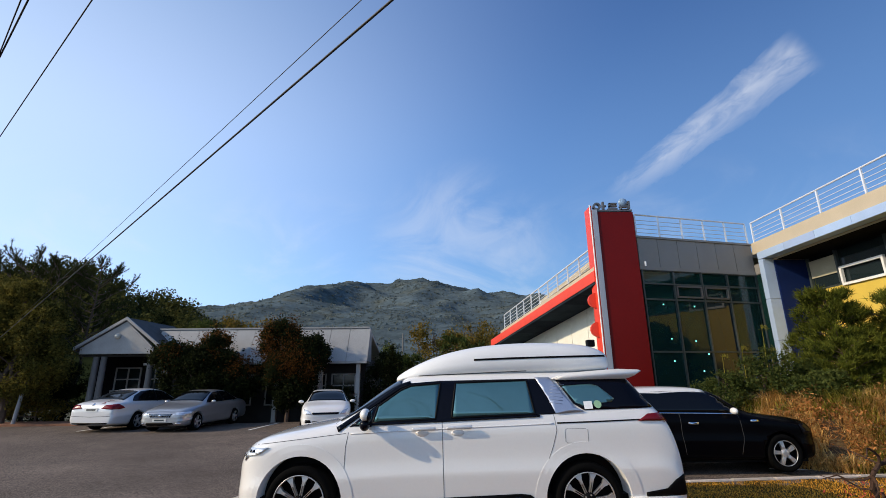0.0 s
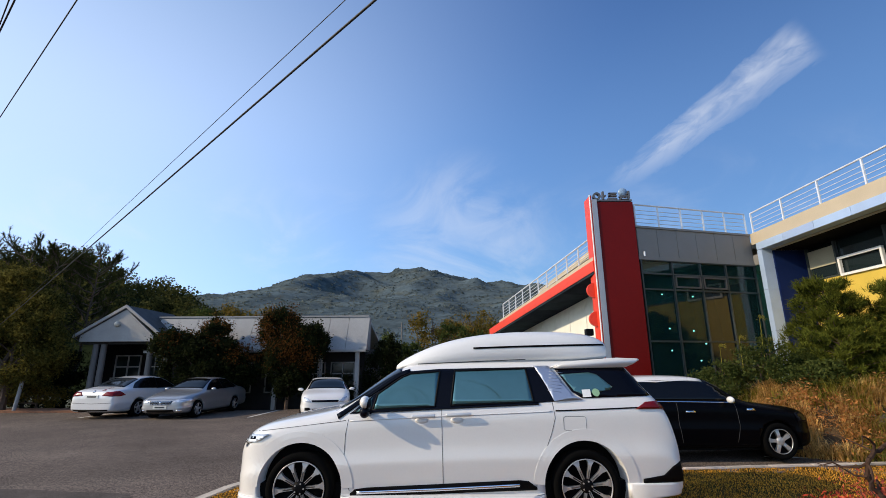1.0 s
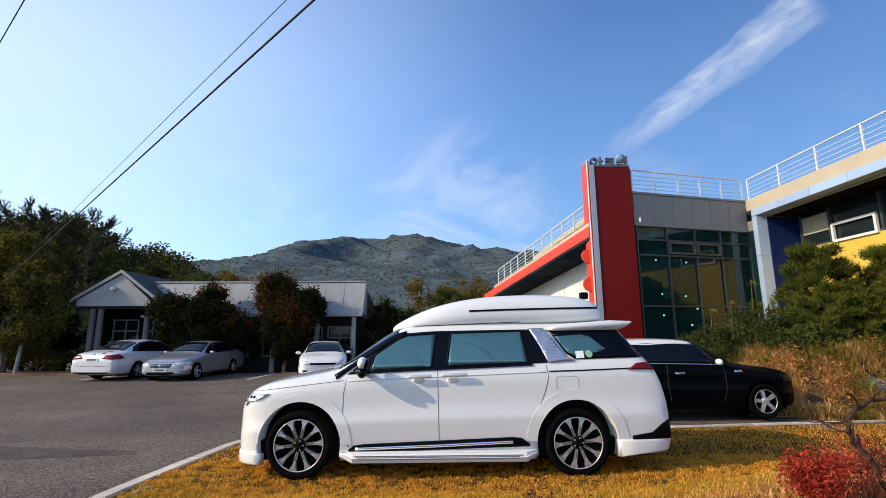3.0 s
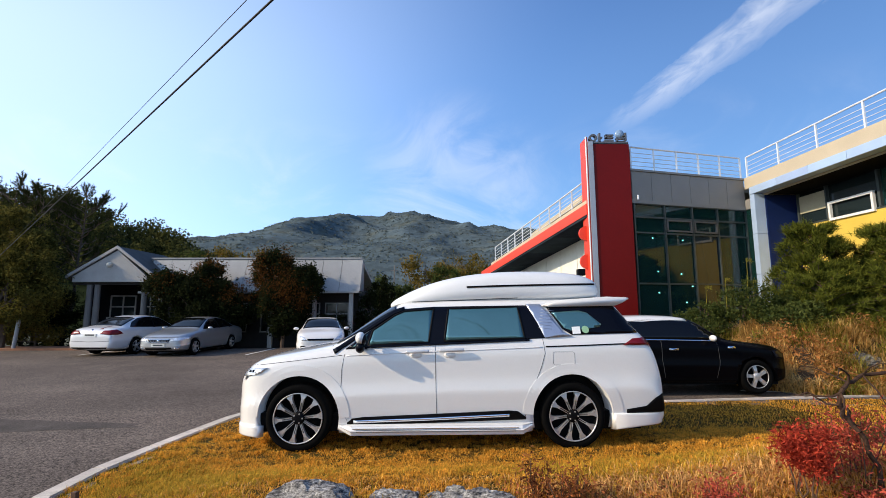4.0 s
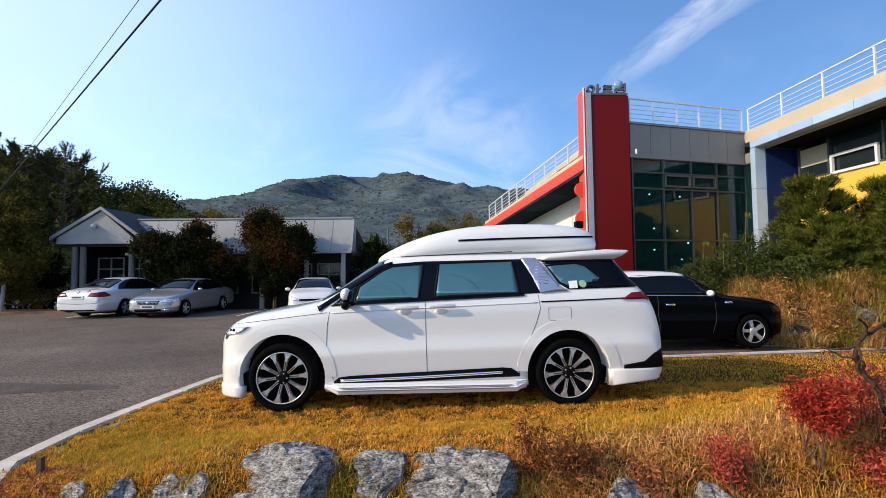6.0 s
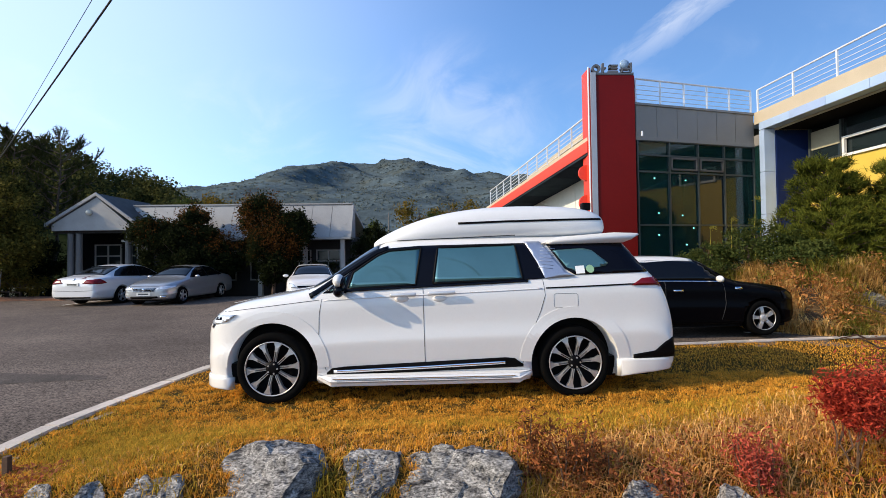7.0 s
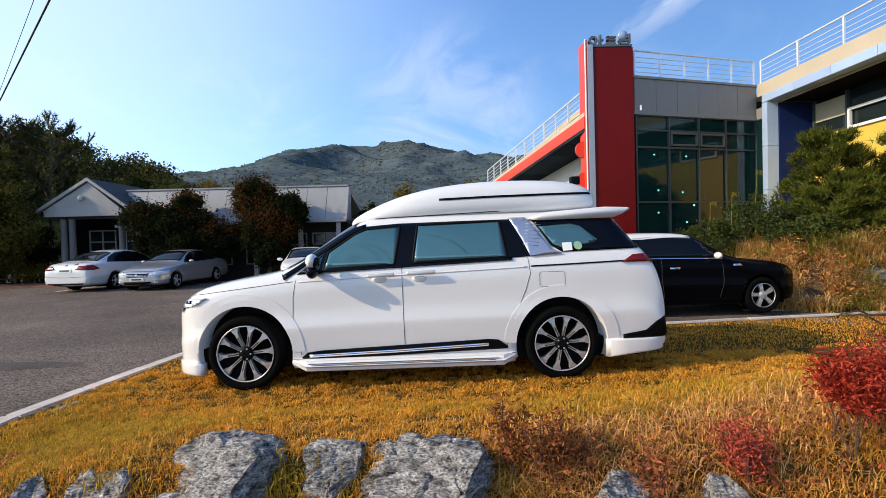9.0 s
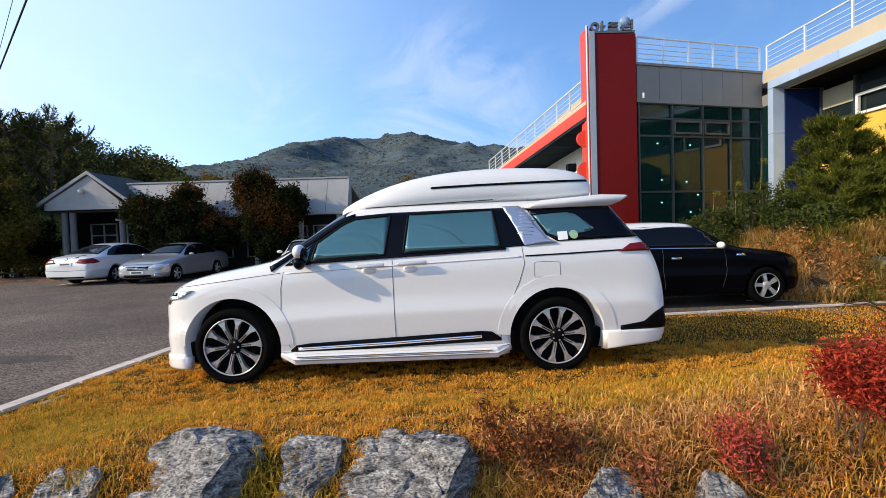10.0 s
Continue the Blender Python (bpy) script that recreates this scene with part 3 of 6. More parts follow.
part("open_sash", bm, WHITE_FRAME, strip, "white framed window sash")
railing("railing", (WX + 0.12, 9.9), (WX + 0.12, 1.1), 6.0, gap=1.42, parent=gallery)

# left wing with its sloping red eaves
LA, LB = Vector((6.3, 9.2)), Vector((4.1, 19.3))
LD = (LB - LA).normalized()
LN = Vector((-LD.y, LD.x))                                    # out of the wall
LL = (LB - LA).length
bm = bmesh.new()


def slope_band(bm, s0, s1, z0, z1, o0, o1, drop=0.123):
    """A band along the left wing between two heights that falls away with distance."""
    v = []
    for s in (s0, s1):
        for o in (o0, o1):
            for z in (z0, z1):
                p = LA + LD * s + LN * o
                v.append(bm.verts.new((p.x, p.y, z - drop * s)))
    for f in ((0, 1, 3, 2), (4, 6, 7, 5), (0, 4, 5, 1), (2, 3, 7, 6), (0, 2, 6, 4), (1, 5, 7, 3)):
        bm.faces.new([v[i] for i in f])
    return bm


part("eaves_fascia", slope_band(bmesh.new(), -0.3, LL, 4.5, 4.84, 0.0, -0.12), RED_SUNLIT, gallery, "sloping bright red eaves fascia")
part("eaves_coping", slope_band(bmesh.new(), -0.3, LL - 1.5, 4.845, 4.97, -0.03, -0.3), BEIGE, gallery)
SOFFIT = surf("soffit", (0.022, 0.03, 0.04), 0.9, var=0.15, rand=0.25, spec=0.0)
for i in range(9):
    part("soffit_panel", slope_band(bmesh.new(), -0.3 + i * (LL + 0.3) / 9 + 0.015, -0.3 + (i + 1) * (LL + 0.3) / 9 - 0.015, 4.42, 4.5, -0.02, -1.3), SOFFIT, gallery, "dark glossy soffit lining")
part("wing_roof", slope_band(bmesh.new(), -0.3, LL, 4.6, 4.8, -0.13, -5.0), BEIGE, gallery)
for i in range(8):
    part("wall_panel", slope_band(bmesh.new(), i * LL / 8 + 0.012, (i + 1) * LL / 8 - 0.012, 0.0, 4.41, -1.25, -1.4), surf("white_wall_panel", (0.74, 0.74, 0.66), 0.6, var=0.05) if i == 0 else bpy.data.materials["white_wall_panel"], gallery)
part("wing_end_wall", quad_wall(LB + LN * -0.2, LB + LN * -5, 0, 3.3, 0.2), WHITE_WALL, gallery)
r0, r1 = LA + LN * -0.15, LA + LD * (LL - 1.8) + LN * -0.15
railing("railing", r0, r1, 4.97, h=0.72, gap=0.85, parent=gallery, za=4.97 - 0.123 * (LL - 1.8))


# ---- low white-roofed house across the court ----
house = thing("house", (-7, 18, 0), label="low house with a white metal roof and a gabled porch", category="house", world_space=True)
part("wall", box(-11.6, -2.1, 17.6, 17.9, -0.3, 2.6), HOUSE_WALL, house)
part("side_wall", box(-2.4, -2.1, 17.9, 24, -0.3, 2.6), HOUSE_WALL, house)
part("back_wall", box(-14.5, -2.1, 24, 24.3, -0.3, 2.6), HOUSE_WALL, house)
nS = 11
for i in range(nS):
    x0 = -11.9 + i * 9.95 / nS
    bm = prism([(16.35, 2.45), (17.2, 4.02), (17.26, 4.0), (16.43, 2.42)], x0 + 0.008, x0 + 9.95 / nS - 0.008, "x")
    part("roof_sheet", bm, HOUSE_ROOF, house)
part("roof_top", prism([(17.2, 3.98), (17.4, 4.06), (24.5, 2.5), (24.5, 2.4), (17.3, 3.9)], -12.0, -1.95, "x"), HOUSE_ROOF, house)
part("ridge_cap", box(-12.0, -1.93, 17.15, 17.4, 4.03, 4.1), HOUSE_TRIM, house)
part("gable_end", prism([(16.35, 2.45), (17.2, 4.05), (17.6, 4.05), (17.6, 2.45)], -1.96, -1.88, "x"), HOUSE_TRIM, house)
part("eaves_board", box(-12.0, -1.9, 16.3, 16.42, 2.36, 2.46), HOUSE_TRIM, house)
part("soffit", box(-12.0, -1.95, 16.42, 17.6, 2.38, 2.43), HOUSE_TRIM, house)
# porch
SHINGLE = surf("dark_shingle", (0.05, 0.048, 0.05), 0.85, var=0.2, scale=3, fine=30, bump=0.01, bump_scale=20)
PX0, PX1, PXM = -14.85, -11.2, -12.65
part("porch_gable", prism([(PX0 + 0.3, 2.85), (PX0 + 0.3, 3.1), (PXM, 4.28), (PX1 - 0.1, 3.1), (PX1 - 0.1, 2.85)], 15.71, 15.9, "y"), HOUSE_TRIM, house)
for a, b in (((PX0 + 0.05, 3.12), (PXM, 4.45)), ((PXM, 4.45), (PX1 + 0.2, 3.2))):
    dx, dz = b[0] - a[0], b[1] - a[1]
    bm = prism([a, b, (b[0], b[1] - 0.16), (a[0], a[1] - 0.16)], 15.7, 19.5, "y")
    part("barge_board", prism([(a[0], a[1] + 0.03), (b[0], b[1] + 0.03), (b[0], b[1] - 0.11), (a[0], a[1] - 0.11)], 15.62, 15.695, "y"), HOUSE_TRIM, house)
    part("porch_roof", bm, [SHINGLE], house, "dark shingled porch roof")
# beam, columns and back wall coloured dark for the shade inside the porch
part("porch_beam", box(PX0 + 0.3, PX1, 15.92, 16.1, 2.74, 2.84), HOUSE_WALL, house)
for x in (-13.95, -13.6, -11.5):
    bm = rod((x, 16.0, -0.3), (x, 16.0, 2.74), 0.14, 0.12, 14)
    col = part("column", bm, surf("shaded_porch_column", (0.12, 0.12, 0.12), 0.7, var=0.08) if x == -13.95 else bpy.data.materials["shaded_porch_column"], house)
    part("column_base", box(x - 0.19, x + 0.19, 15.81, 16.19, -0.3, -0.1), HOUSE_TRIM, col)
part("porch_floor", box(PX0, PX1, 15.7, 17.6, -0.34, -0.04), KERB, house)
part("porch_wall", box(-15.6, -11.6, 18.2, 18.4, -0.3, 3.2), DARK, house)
part("porch_lamp", ball((-12.95, 15.66, 3.62), 0.12, 12), surf("porch_lamp", (0.6, 0.58, 0.5), 0.4, var=0.1), house, "round porch lamp", True)


def house_window(x0, x1, z0, z1, y, nx=2):
    win = part("window", box(x0, x1, y - 0.02, y + 0.02, z0, z1), GLASS_DARK, house, "dark window in a white frame")
    for x in [x0 + (x1 - x0) * k / nx for k in range(nx + 1)]:
        part("window_frame", box(x - 0.03, x + 0.03, y - 0.06, y, z0, z1), HOUSE_TRIM, win)
    for z in (z0, z1, z0 + (z1 - z0) * 0.62):
        part("window_frame", box(x0 - 0.03, x1 + 0.03, y - 0.065, y, z - 0.03, z + 0.03), HOUSE_TRIM, win)
    return win


part("porch_sill", box(-14.5, -11.7, 18.02, 18.2, 1.15, 1.27), HOUSE_TRIM, house)
house_window(-12.7, -11.7, 0.9, 2.3, 18.18)
house_window(-14.4, -13.2, 0.9, 2.3, 18.18)
for x in (-10.4, -8.6, -6.8, -5.1, -3.7):
    house_window(x, x + 1.1, 0.55, 1.9, 17.58)
for x in (-6.0, -4.0, -2.3):
    part("post", box(x - 0.09, x + 0.09, 16.5, 16.68, -0.3, 2.4), HOUSE_TRIM, house)


# ---- vehicles ----
from mathutils.bvhtree import BVHTree

CAR_WHITE = surf("white_car_paint", (0.74, 0.725, 0.70), 0.28, var=0.015, scale=1.0, coat=0.9)
BOX_WHITE = surf("white_box_plastic", (0.72, 0.72, 0.71), 0.42, var=0.02, scale=1.2, coat=0.2)
CAR_BLACK = surf("black_car_paint", (0.002, 0.002, 0.003), 0.25, var=0.02, coat=0.02, spec=0.05)
CAR_SILVER = surf("silver_car_paint", (0.40, 0.405, 0.42), 0.3, var=0.02, metal=0.6, coat=0.7)
CAR_PEARL = surf("pearl_car_paint", (0.64, 0.64, 0.65), 0.3, var=0.02, metal=0.15, coat=0.7)
BLACK_TRIM = surf("black_trim", (0.003, 0.003, 0.0035), 0.5, var=0.1, spec=0.1)
GLOSS_BLACK = surf("gloss_black", (0.003, 0.0035, 0.007), 0.15, var=0.0, spec=0.16)
SEAM = surf("panel_gap", (0.05, 0.05, 0.05), 0.8, var=0.0)
CAR_GLASS = surf("teal_tinted_glass", (0.085, 0.20, 0.215), 0.03, var=0.08, scale=0.9, fine=2.0, metal=0.55, coat=0.6, spec=0.5)
CAR_GLASS_DARK = surf("black_tinted_glass", (0.003, 0.0035, 0.0045), 0.06, var=0.0, coat=0.15, spec=0.3)
TYRE = surf("tyre_rubber", (0.004, 0.004, 0.004), 0.85, spec=0.04, var=0.2, bump=0.003, bump_scale=120)
ALLOY = surf("machined_alloy", (0.50, 0.49, 0.48), 0.35, metal=0.55, var=0.06)
ALLOY_DARK = surf("black_alloy", (0.004, 0.004, 0.0045), 0.5, metal=0.0, spec=0.08, var=0.1)
CHROME = surf("chrome", (0.75, 0.76, 0.78), 0.12, metal=1.0, var=0.02)
SILVER_TRIM = surf("satin_silver_trim", (0.42, 0.46, 0.55), 0.35, metal=0.7, var=0.05)
RED_LAMP = surf("red_lamp_lens", (0.16, 0.005, 0.008), 0.2, var=0.1, coat=0.15, spec=0.3)
CLEAR_LAMP = surf("clear_lamp_lens", (0.66, 0.69, 0.73), 0.1, metal=0.4, var=0.25, scale=8, fine=30, coat=0.8)
PLATE = surf("plate_white", (0.62, 0.64, 0.62), 0.5, var=0.04)
INK = surf("plate_ink", (0.03, 0.04, 0.05), 0.6, var=0.0)
STICKER = surf("sticker_white", (0.75, 0.76, 0.74), 0.6, var=0.05)
STICKER_GREEN = surf("sticker_green", (0.25, 0.42, 0.25), 0.6, var=0.1)


def evaluated(bm, name, level=2, cutters=()):
    """A mesh smoothed by subdivision, with wheel wells cut out of it."""
    tmp = bpy.data.objects.new(name, mesh_of(bm, name, True))
    scene.collection.objects.link(tmp)
    mod = tmp.modifiers.new("s", "SUBSURF")
    mod.levels = mod.render_levels = level
    cut_obs = []
    for cbm in cutters:
        c = bpy.data.objects.new("cut", mesh_of(cbm, "cut"))
        scene.collection.objects.link(c)
        cut_obs.append(c)
        bo = tmp.modifiers.new("b", "BOOLEAN")
        bo.operation, bo.object, bo.solver = "DIFFERENCE", c, "EXACT"
    dg = bpy.context.evaluated_depsgraph_get()
    me = bpy.data.meshes.new_from_object(tmp.evaluated_get(dg))
    for o in (tmp, *cut_obs):
        bpy.data.objects.remove(o)
    return me


def half_section(st, k=0.03):
    x, zb, zs, ws, wb, zr, wr, zre = st
    return [(0, zb), (ws * 0.8, zb), (ws * 0.95, zb + 0.05), (ws * (1 - k * 0.9), zb + 0.18 * (zs - zb)), (ws * (1 - k * 0.1), zb + 0.42 * (zs - zb)), (ws, zb + 0.46 * (zs - zb)), (ws * (1 - k), zb + 0.62 * (zs - zb)), (ws * 0.982, zs - 0.1 * (zs - zb)), (wb, zs),
            (wb + (wr - wb) * 0.5, zs + (zre - zs) * 0.5), (wr, zre), (wr * 0.86, zre + (zr - zre) * 0.6), (wr * 0.5, zr), (0, zr)]


def shell_bm(stations):
    bm = bmesh.new()
    loops = []
    for st in stations:
        h = half_section(st)
        ring_pts = [(-y, z) for y, z in h] + [(y, z) for y, z in h[-2:0:-1]]
        loops.append([bm.verts.new((st[0], y, z)) for y, z in ring_pts])
    n = len(loops[0])
    for a, b in zip(loops, loops[1:]):
        for i in range(n):
            bm.faces.new((a[i], a[(i + 1) % n], b[(i + 1) % n], b[i]))
    for lp in (loops[0], loops[-1]):
        m = len(lp) // 2
        for i in range(m):
            j = len(lp) - i
            q = [lp[i], lp[i + 1], lp[(j - 1) % len(lp)], lp[j % len(lp)]]
            q = list(dict.fromkeys(q))
            if len(q) > 2:
                bm.faces.new(q)
    return bm


def well(x, z, r, side, w):
    bm = bmesh.new()
    y = side * (w - 0.12)
    bmesh.ops.create_cone(bm, cap_ends=True, segments=40, radius1=r, radius2=r, depth=0.5, matrix=Matrix.Translation((x, y, z)) @ Euler((math.pi / 2, 0, 0)).to_matrix().to_4x4())
    return bm


def flat(poly, step=0.07):
    """A filled 2D outline cut into small cells, so that it can follow a curved body."""
    bm = bmesh.new()
    bm.faces.new([bm.verts.new((p[0], p[1], 0)) for p in poly])
    bmesh.ops.triangulate(bm, faces=bm.faces[:])
    for k in (0, 1):
        lo, hi = min(p[k] for p in poly), max(p[k] for p in poly)
        n = int((hi - lo) / step)
        for i in range(1, n + 1):
            co = [0, 0, 0]
            co[k] = lo + (hi - lo) * i / (n + 1)
            no = [0, 0, 0]
            no[k] = 1
            bmesh.ops.bisect_plane(bm, geom=bm.verts[:] + bm.edges[:] + bm.faces[:], plane_co=co, plane_no=no, dist=1e-5)
    return bm


def strip2d(pts, width, step=0.05):
    """A 2D ribbon along the points."""
    dense = []
    for a, b in zip(pts, pts[1:]):
        n = max(1, int(math.dist(a, b) / step))
        dense += [(a[0] + (b[0] - a[0]) * i / n, a[1] + (b[1] - a[1]) * i / n) for i in range(n)]
    dense.append(pts[-1])
    bm = bmesh.new()
    rows = []
    for i, p in enumerate(dense):
        q, r = dense[max(i - 1, 0)], dense[min(i + 1, len(dense) - 1)]
        d = Vector((r[0] - q[0], r[1] - q[1])).normalized()
        rows.append([bm.verts.new((p[0] - d.y * s * width / 2, p[1] + d.x * s * width / 2, 0)) for s in (-1, 0, 1)])
    for a, b in zip(rows, rows[1:]):
        for k in (0, 1):
            bm.faces.new((a[k], a[k + 1], b[k + 1], b[k]))
    return bm


def arc(cx, cz, r, a0, a1, n=18, rz=None):
    return [(cx + math.cos(radians(a0 + (a1 - a0) * i / n)) * r, cz + math.sin(radians(a0 + (a1 - a0) * i / n)) * (rz or r)) for i in range(n + 1)]


class Body:
    """A vehicle body that panels can be laid on."""

    def __init__(self, stations, wheels, arch, half):
        cut = [well(x, z, arch, s, half) for x, z in wheels for s in (-1, 1)]
        self.plain = evaluated(shell_bm(stations), "plain", 2)
        self.mesh = evaluated(shell_bm(stations), "body", 2, cut)
        self.mesh.shade_smooth()
        self.tree = BVHTree.FromPolygons([v.co.copy() for v in self.plain.vertices], [tuple(p.vertices) for p in self.plain.polygons])

    def wrap(self, bm, view, off=0.004, thick=0.012):
        """Lays a 2D mesh on the body, seen along view: 'l' (from -y), 'r', 'f' (from -x), 'b' (from +x), 't' (from above)."""
        start = {"l": lambda p: ((p.x, -4, p.y), (0, 1, 0)), "r": lambda p: ((p.x, 4, p.y), (0, -1, 0)), "f": lambda p: ((-9, p.x, p.y), (1, 0, 0)),
                 "b": lambda p: ((9, p.x, p.y), (-1, 0, 0)), "t": lambda p: ((p.x, p.y, 5), (0, 0, -1))}[view]
        for v in bm.verts:
            o, d = start(v.co)
            hit, nor, _, _ = self.tree.ray_cast(Vector(o), Vector(d))
            if hit is None:
                hit, nor, _, _ = self.tree.find_nearest(Vector(o) + Vector(d) * (3.0 if view in "lr" else 6.0))
            v.co = hit - Vector(d) * off
        bmesh.ops.remove_doubles(bm, verts=bm.verts, dist=0.0004)
        bmesh.ops.recalc_face_normals(bm, faces=bm.faces)
        d = Vector(start(Vector((0, 0, 0)))[1])
        if bm.faces and sum(f.normal.dot(d) * f.calc_area() for f in bm.faces) > 0:
            bmesh.ops.reverse_faces(bm, faces=bm.faces)
        r = bmesh.ops.extrude_face_region(bm, geom=bm.faces[:])
        for v in [g for g in r["geom"] if isinstance(g, bmesh.types.BMVert)]:
            v.co -= d * thick
        return bm

    def lay(self, name, bm2, views, mat_, parent, off=0.004, thick=0.012, label="", smooth=True):
        out = None
        for i, vw in enumerate(views):
            b = bm2.copy() if i < len(views) - 1 else bm2
            out = part(name, self.wrap(b, vw, off, thick), mat_, parent, label, smooth)
        return out


def lathe(profile, seg=40, bm=None):
    """Turns (radius, y) pairs about the y axis."""
    b = bm or bmesh.new()
    rings = [[b.verts.new((math.cos(k / seg * math.tau) * r, y, math.sin(k / seg * math.tau) * r)) for k in range(seg)] for r, y in profile]
    for p, q in zip(rings, rings[1:]):
        for k in range(seg):
            b.faces.new((p[k], p[(k + 1) % seg], q[(k + 1) % seg], q[k]))
    return b


def wheel(parent, x, y, z, r, rim, side, spokes=10, style="flower"):
    """A wheel under a vehicle: tyre, and a rim with its spokes and hub. side -1 faces -y."""
    w = 0.115
    s = side
    t = part("wheel", lathe([(rim * 0.98, s * (w - 0.03)), (rim + 0.012, s * w), (r * 0.94, s * (w + 0.004)), (r * 0.985, s * (w - 0.02)), (r, s * (w - 0.06)),
                             (r, -s * (w - 0.06)), (r * 0.985, -s * (w - 0.02)), (r * 0.94, -s * w), (rim * 0.98, -s * (w - 0.03))], 44), TYRE, parent, "black rubber tyre on an alloy rim", True)
    t.location = (x, y, z)
    part("rim", lathe([(rim, s * (w - 0.005)), (rim * 0.965, s * (w + 0.002)), (rim * 0.94, s * (w - 0.02)), (rim * 0.92, s * (w - 0.09)), (0.01, s * (w - 0.10))], 40), ALLOY_DARK, t, "", True)
    part("rim_edge", lathe([(rim * 0.99, s * (w + 0.001)), (rim * 0.965, s * (w + 0.006)), (rim * 0.945, s * (w - 0.005))], 40), ALLOY, t, "", True)
    for i in range(spokes):
        a = i / spokes * math.tau + 0.1
        if style == "flower":
            runs = [[(0.058, q * 0.009, 0.0028, -0.004), (rim * 0.55, q * 0.009, 0.0028, 0.008), (rim * 0.66, q * 0.011, 0.004, 0.010)] for q in (-1, 1)]
            runs.append([(rim * 0.62, 0.0, 0.012, 0.010), (rim * 0.78, 0.0, 0.018, 0.010), (rim * 0.95, 0.0, 0.041, 0.004)])
        else:
            runs = [[(0.04, 0.0, 0.03, 0.0), (rim * 0.5, 0.0, 0.026, 0.01), (rim * 0.95, 0.0, 0.036, 0.0)]]
        bm = bmesh.new()
        for prof in runs:
            prev = None
            for rr, off, hw, dy in prof:
                c = []
                for u, yy in ((off - hw, w - 0.018 + dy), (off + hw, w - 0.018 + dy), (off + hw, w - 0.06), (off - hw, w - 0.06)):
                    c.append(bm.verts.new((math.cos(a) * rr - math.sin(a) * u, s * yy, math.sin(a) * rr + math.cos(a) * u)))
                if prev:
                    for k in range(4):
                        bm.faces.new((prev[k], prev[(k + 1) % 4], c[(k + 1) % 4], c[k]))
                else:
                    bm.faces.new(c)
                prev = c
            bm.faces.new(prev[::-1])
        part("spoke", bm, ALLOY, t)
    part("hub", lathe([(0.075, s * (w - 0.03)), (0.065, s * (w - 0.006)), (0.03, s * (w - 0.002)), (0.001, s * (w - 0.002))], 20), ALLOY_DARK if style == "flower" else ALLOY, t, "", True)
    for i in range(5):
        a = i / 5 * math.tau
        part("bolt", rod((math.cos(a) * 0.05, s * (w - 0.02), math.sin(a) * 0.05), (math.cos(a) * 0.05, s * (w + 0.004), math.sin(a) * 0.05), 0.009, seg=6), ALLOY, t)
    return t


def number_plate(body, parent, view, cx, cz, w=0.5, h=0.11):
    p = body.lay("number_plate", flat([(cx - w / 2, cz - h / 2), (cx + w / 2, cz - h / 2), (cx + w / 2, cz + h / 2), (cx - w / 2, cz + h / 2)], 0.3), view, PLATE, parent, 0.012, 0.01, "pale number plate with dark bars", False)
    body.lay("plate_bar", flat([(cx - w * 0.36, cz - h * 0.25), (cx + w * 0.36, cz - h * 0.25), (cx + w * 0.36, cz + h * 0.25), (cx - w * 0.36, cz + h * 0.25)], 0.3), view, INK, p, 0.024, 0.002, "", False)


# the white minivan with its roof box
VAN_ST = [(-0.80, .30, .60, .46, .42, .68, .38, .66), (-0.76, .20, .74, .70, .66, .84, .58, .80), (-0.65, .16, .86, .88, .83, .95, .72, .91), (-0.45, .15, .955, .985, .93, 1.03, .82, 1.0),
          (0.0, .17, 1.03, .995, .935, 1.10, .84, 1.075), (0.30, .18, 1.08, .995, .93, 1.155, .84, 1.125), (0.42, .18, 1.095, .995, .93, 1.21, .82, 1.17), (0.75, .18, 1.125, .992, .925, 1.45, .77, 1.36),
          (1.02, .18, 1.15, .99, .92, 1.63, .745, 1.545), (1.2, .18, 1.16, .99, .92, 1.69, .74, 1.59), (1.6, .18, 1.18, .99, .92, 1.715, .74, 1.61), (2.2, .18, 1.20, .99, .92, 1.72, .74, 1.62),
          (2.9, .18, 1.225, .99, .925, 1.72, .735, 1.625), (3.5, .18, 1.24, .985, .925, 1.715, .73, 1.635), (3.70, .19, 1.24, .98, .92, 1.69, .72, 1.62), (3.78, .19, 1.24, .98, .92, 1.58, .72, 1.52), (3.92, .20, 1.225, .975, .92, 1.36, .76, 1.33),
          (4.03, .22, 1.15, .965, .915, 1.24, .80, 1.215), (4.10, .23, 1.0, .955, .90, 1.10, .80, 1.08), (4.16, .25, .72, .93, .88, .82, .78, .80), (4.17, .30, .55, .85, .80, .62, .70, .60)]
van = thing("minivan", (0, 0.99, 0), label="white minivan with a white roof box parked on the autumn lawn", category="minivan")
vb = Body(VAN_ST, [(0, .37), (3.09, .37)], 0.455, 0.985)
part("body", vb.mesh, CAR_WHITE, van, "glossy white painted body")
part("wheel_liner", box(-0.48, 0.48, -0.7, 0.7, 0.24, 0.86), BLACK_TRIM, van)
part("wheel_liner", box(2.61, 3.57, -0.7, 0.7, 0.24, 0.86), BLACK_TRIM, van)
part("underbody", box(-0.6, 3.9, -0.85, 0.85, 0.2, 0.4), BLACK_TRIM, van)
for x in (0, 3.09):
    for s in (-1, 1):
        wheel(van, x, s * 0.855, 0.365, 0.365, 0.278, s)
L, R = "l", "r"
glasshouse = [(0.50, 1.115), (0.74, 1.30), (1.0, 1.49), (1.14, 1.57), (1.5, 1.595), (2.2, 1.605), (2.70, 1.61), (2.86, 1.235), (1.6, 1.17)]
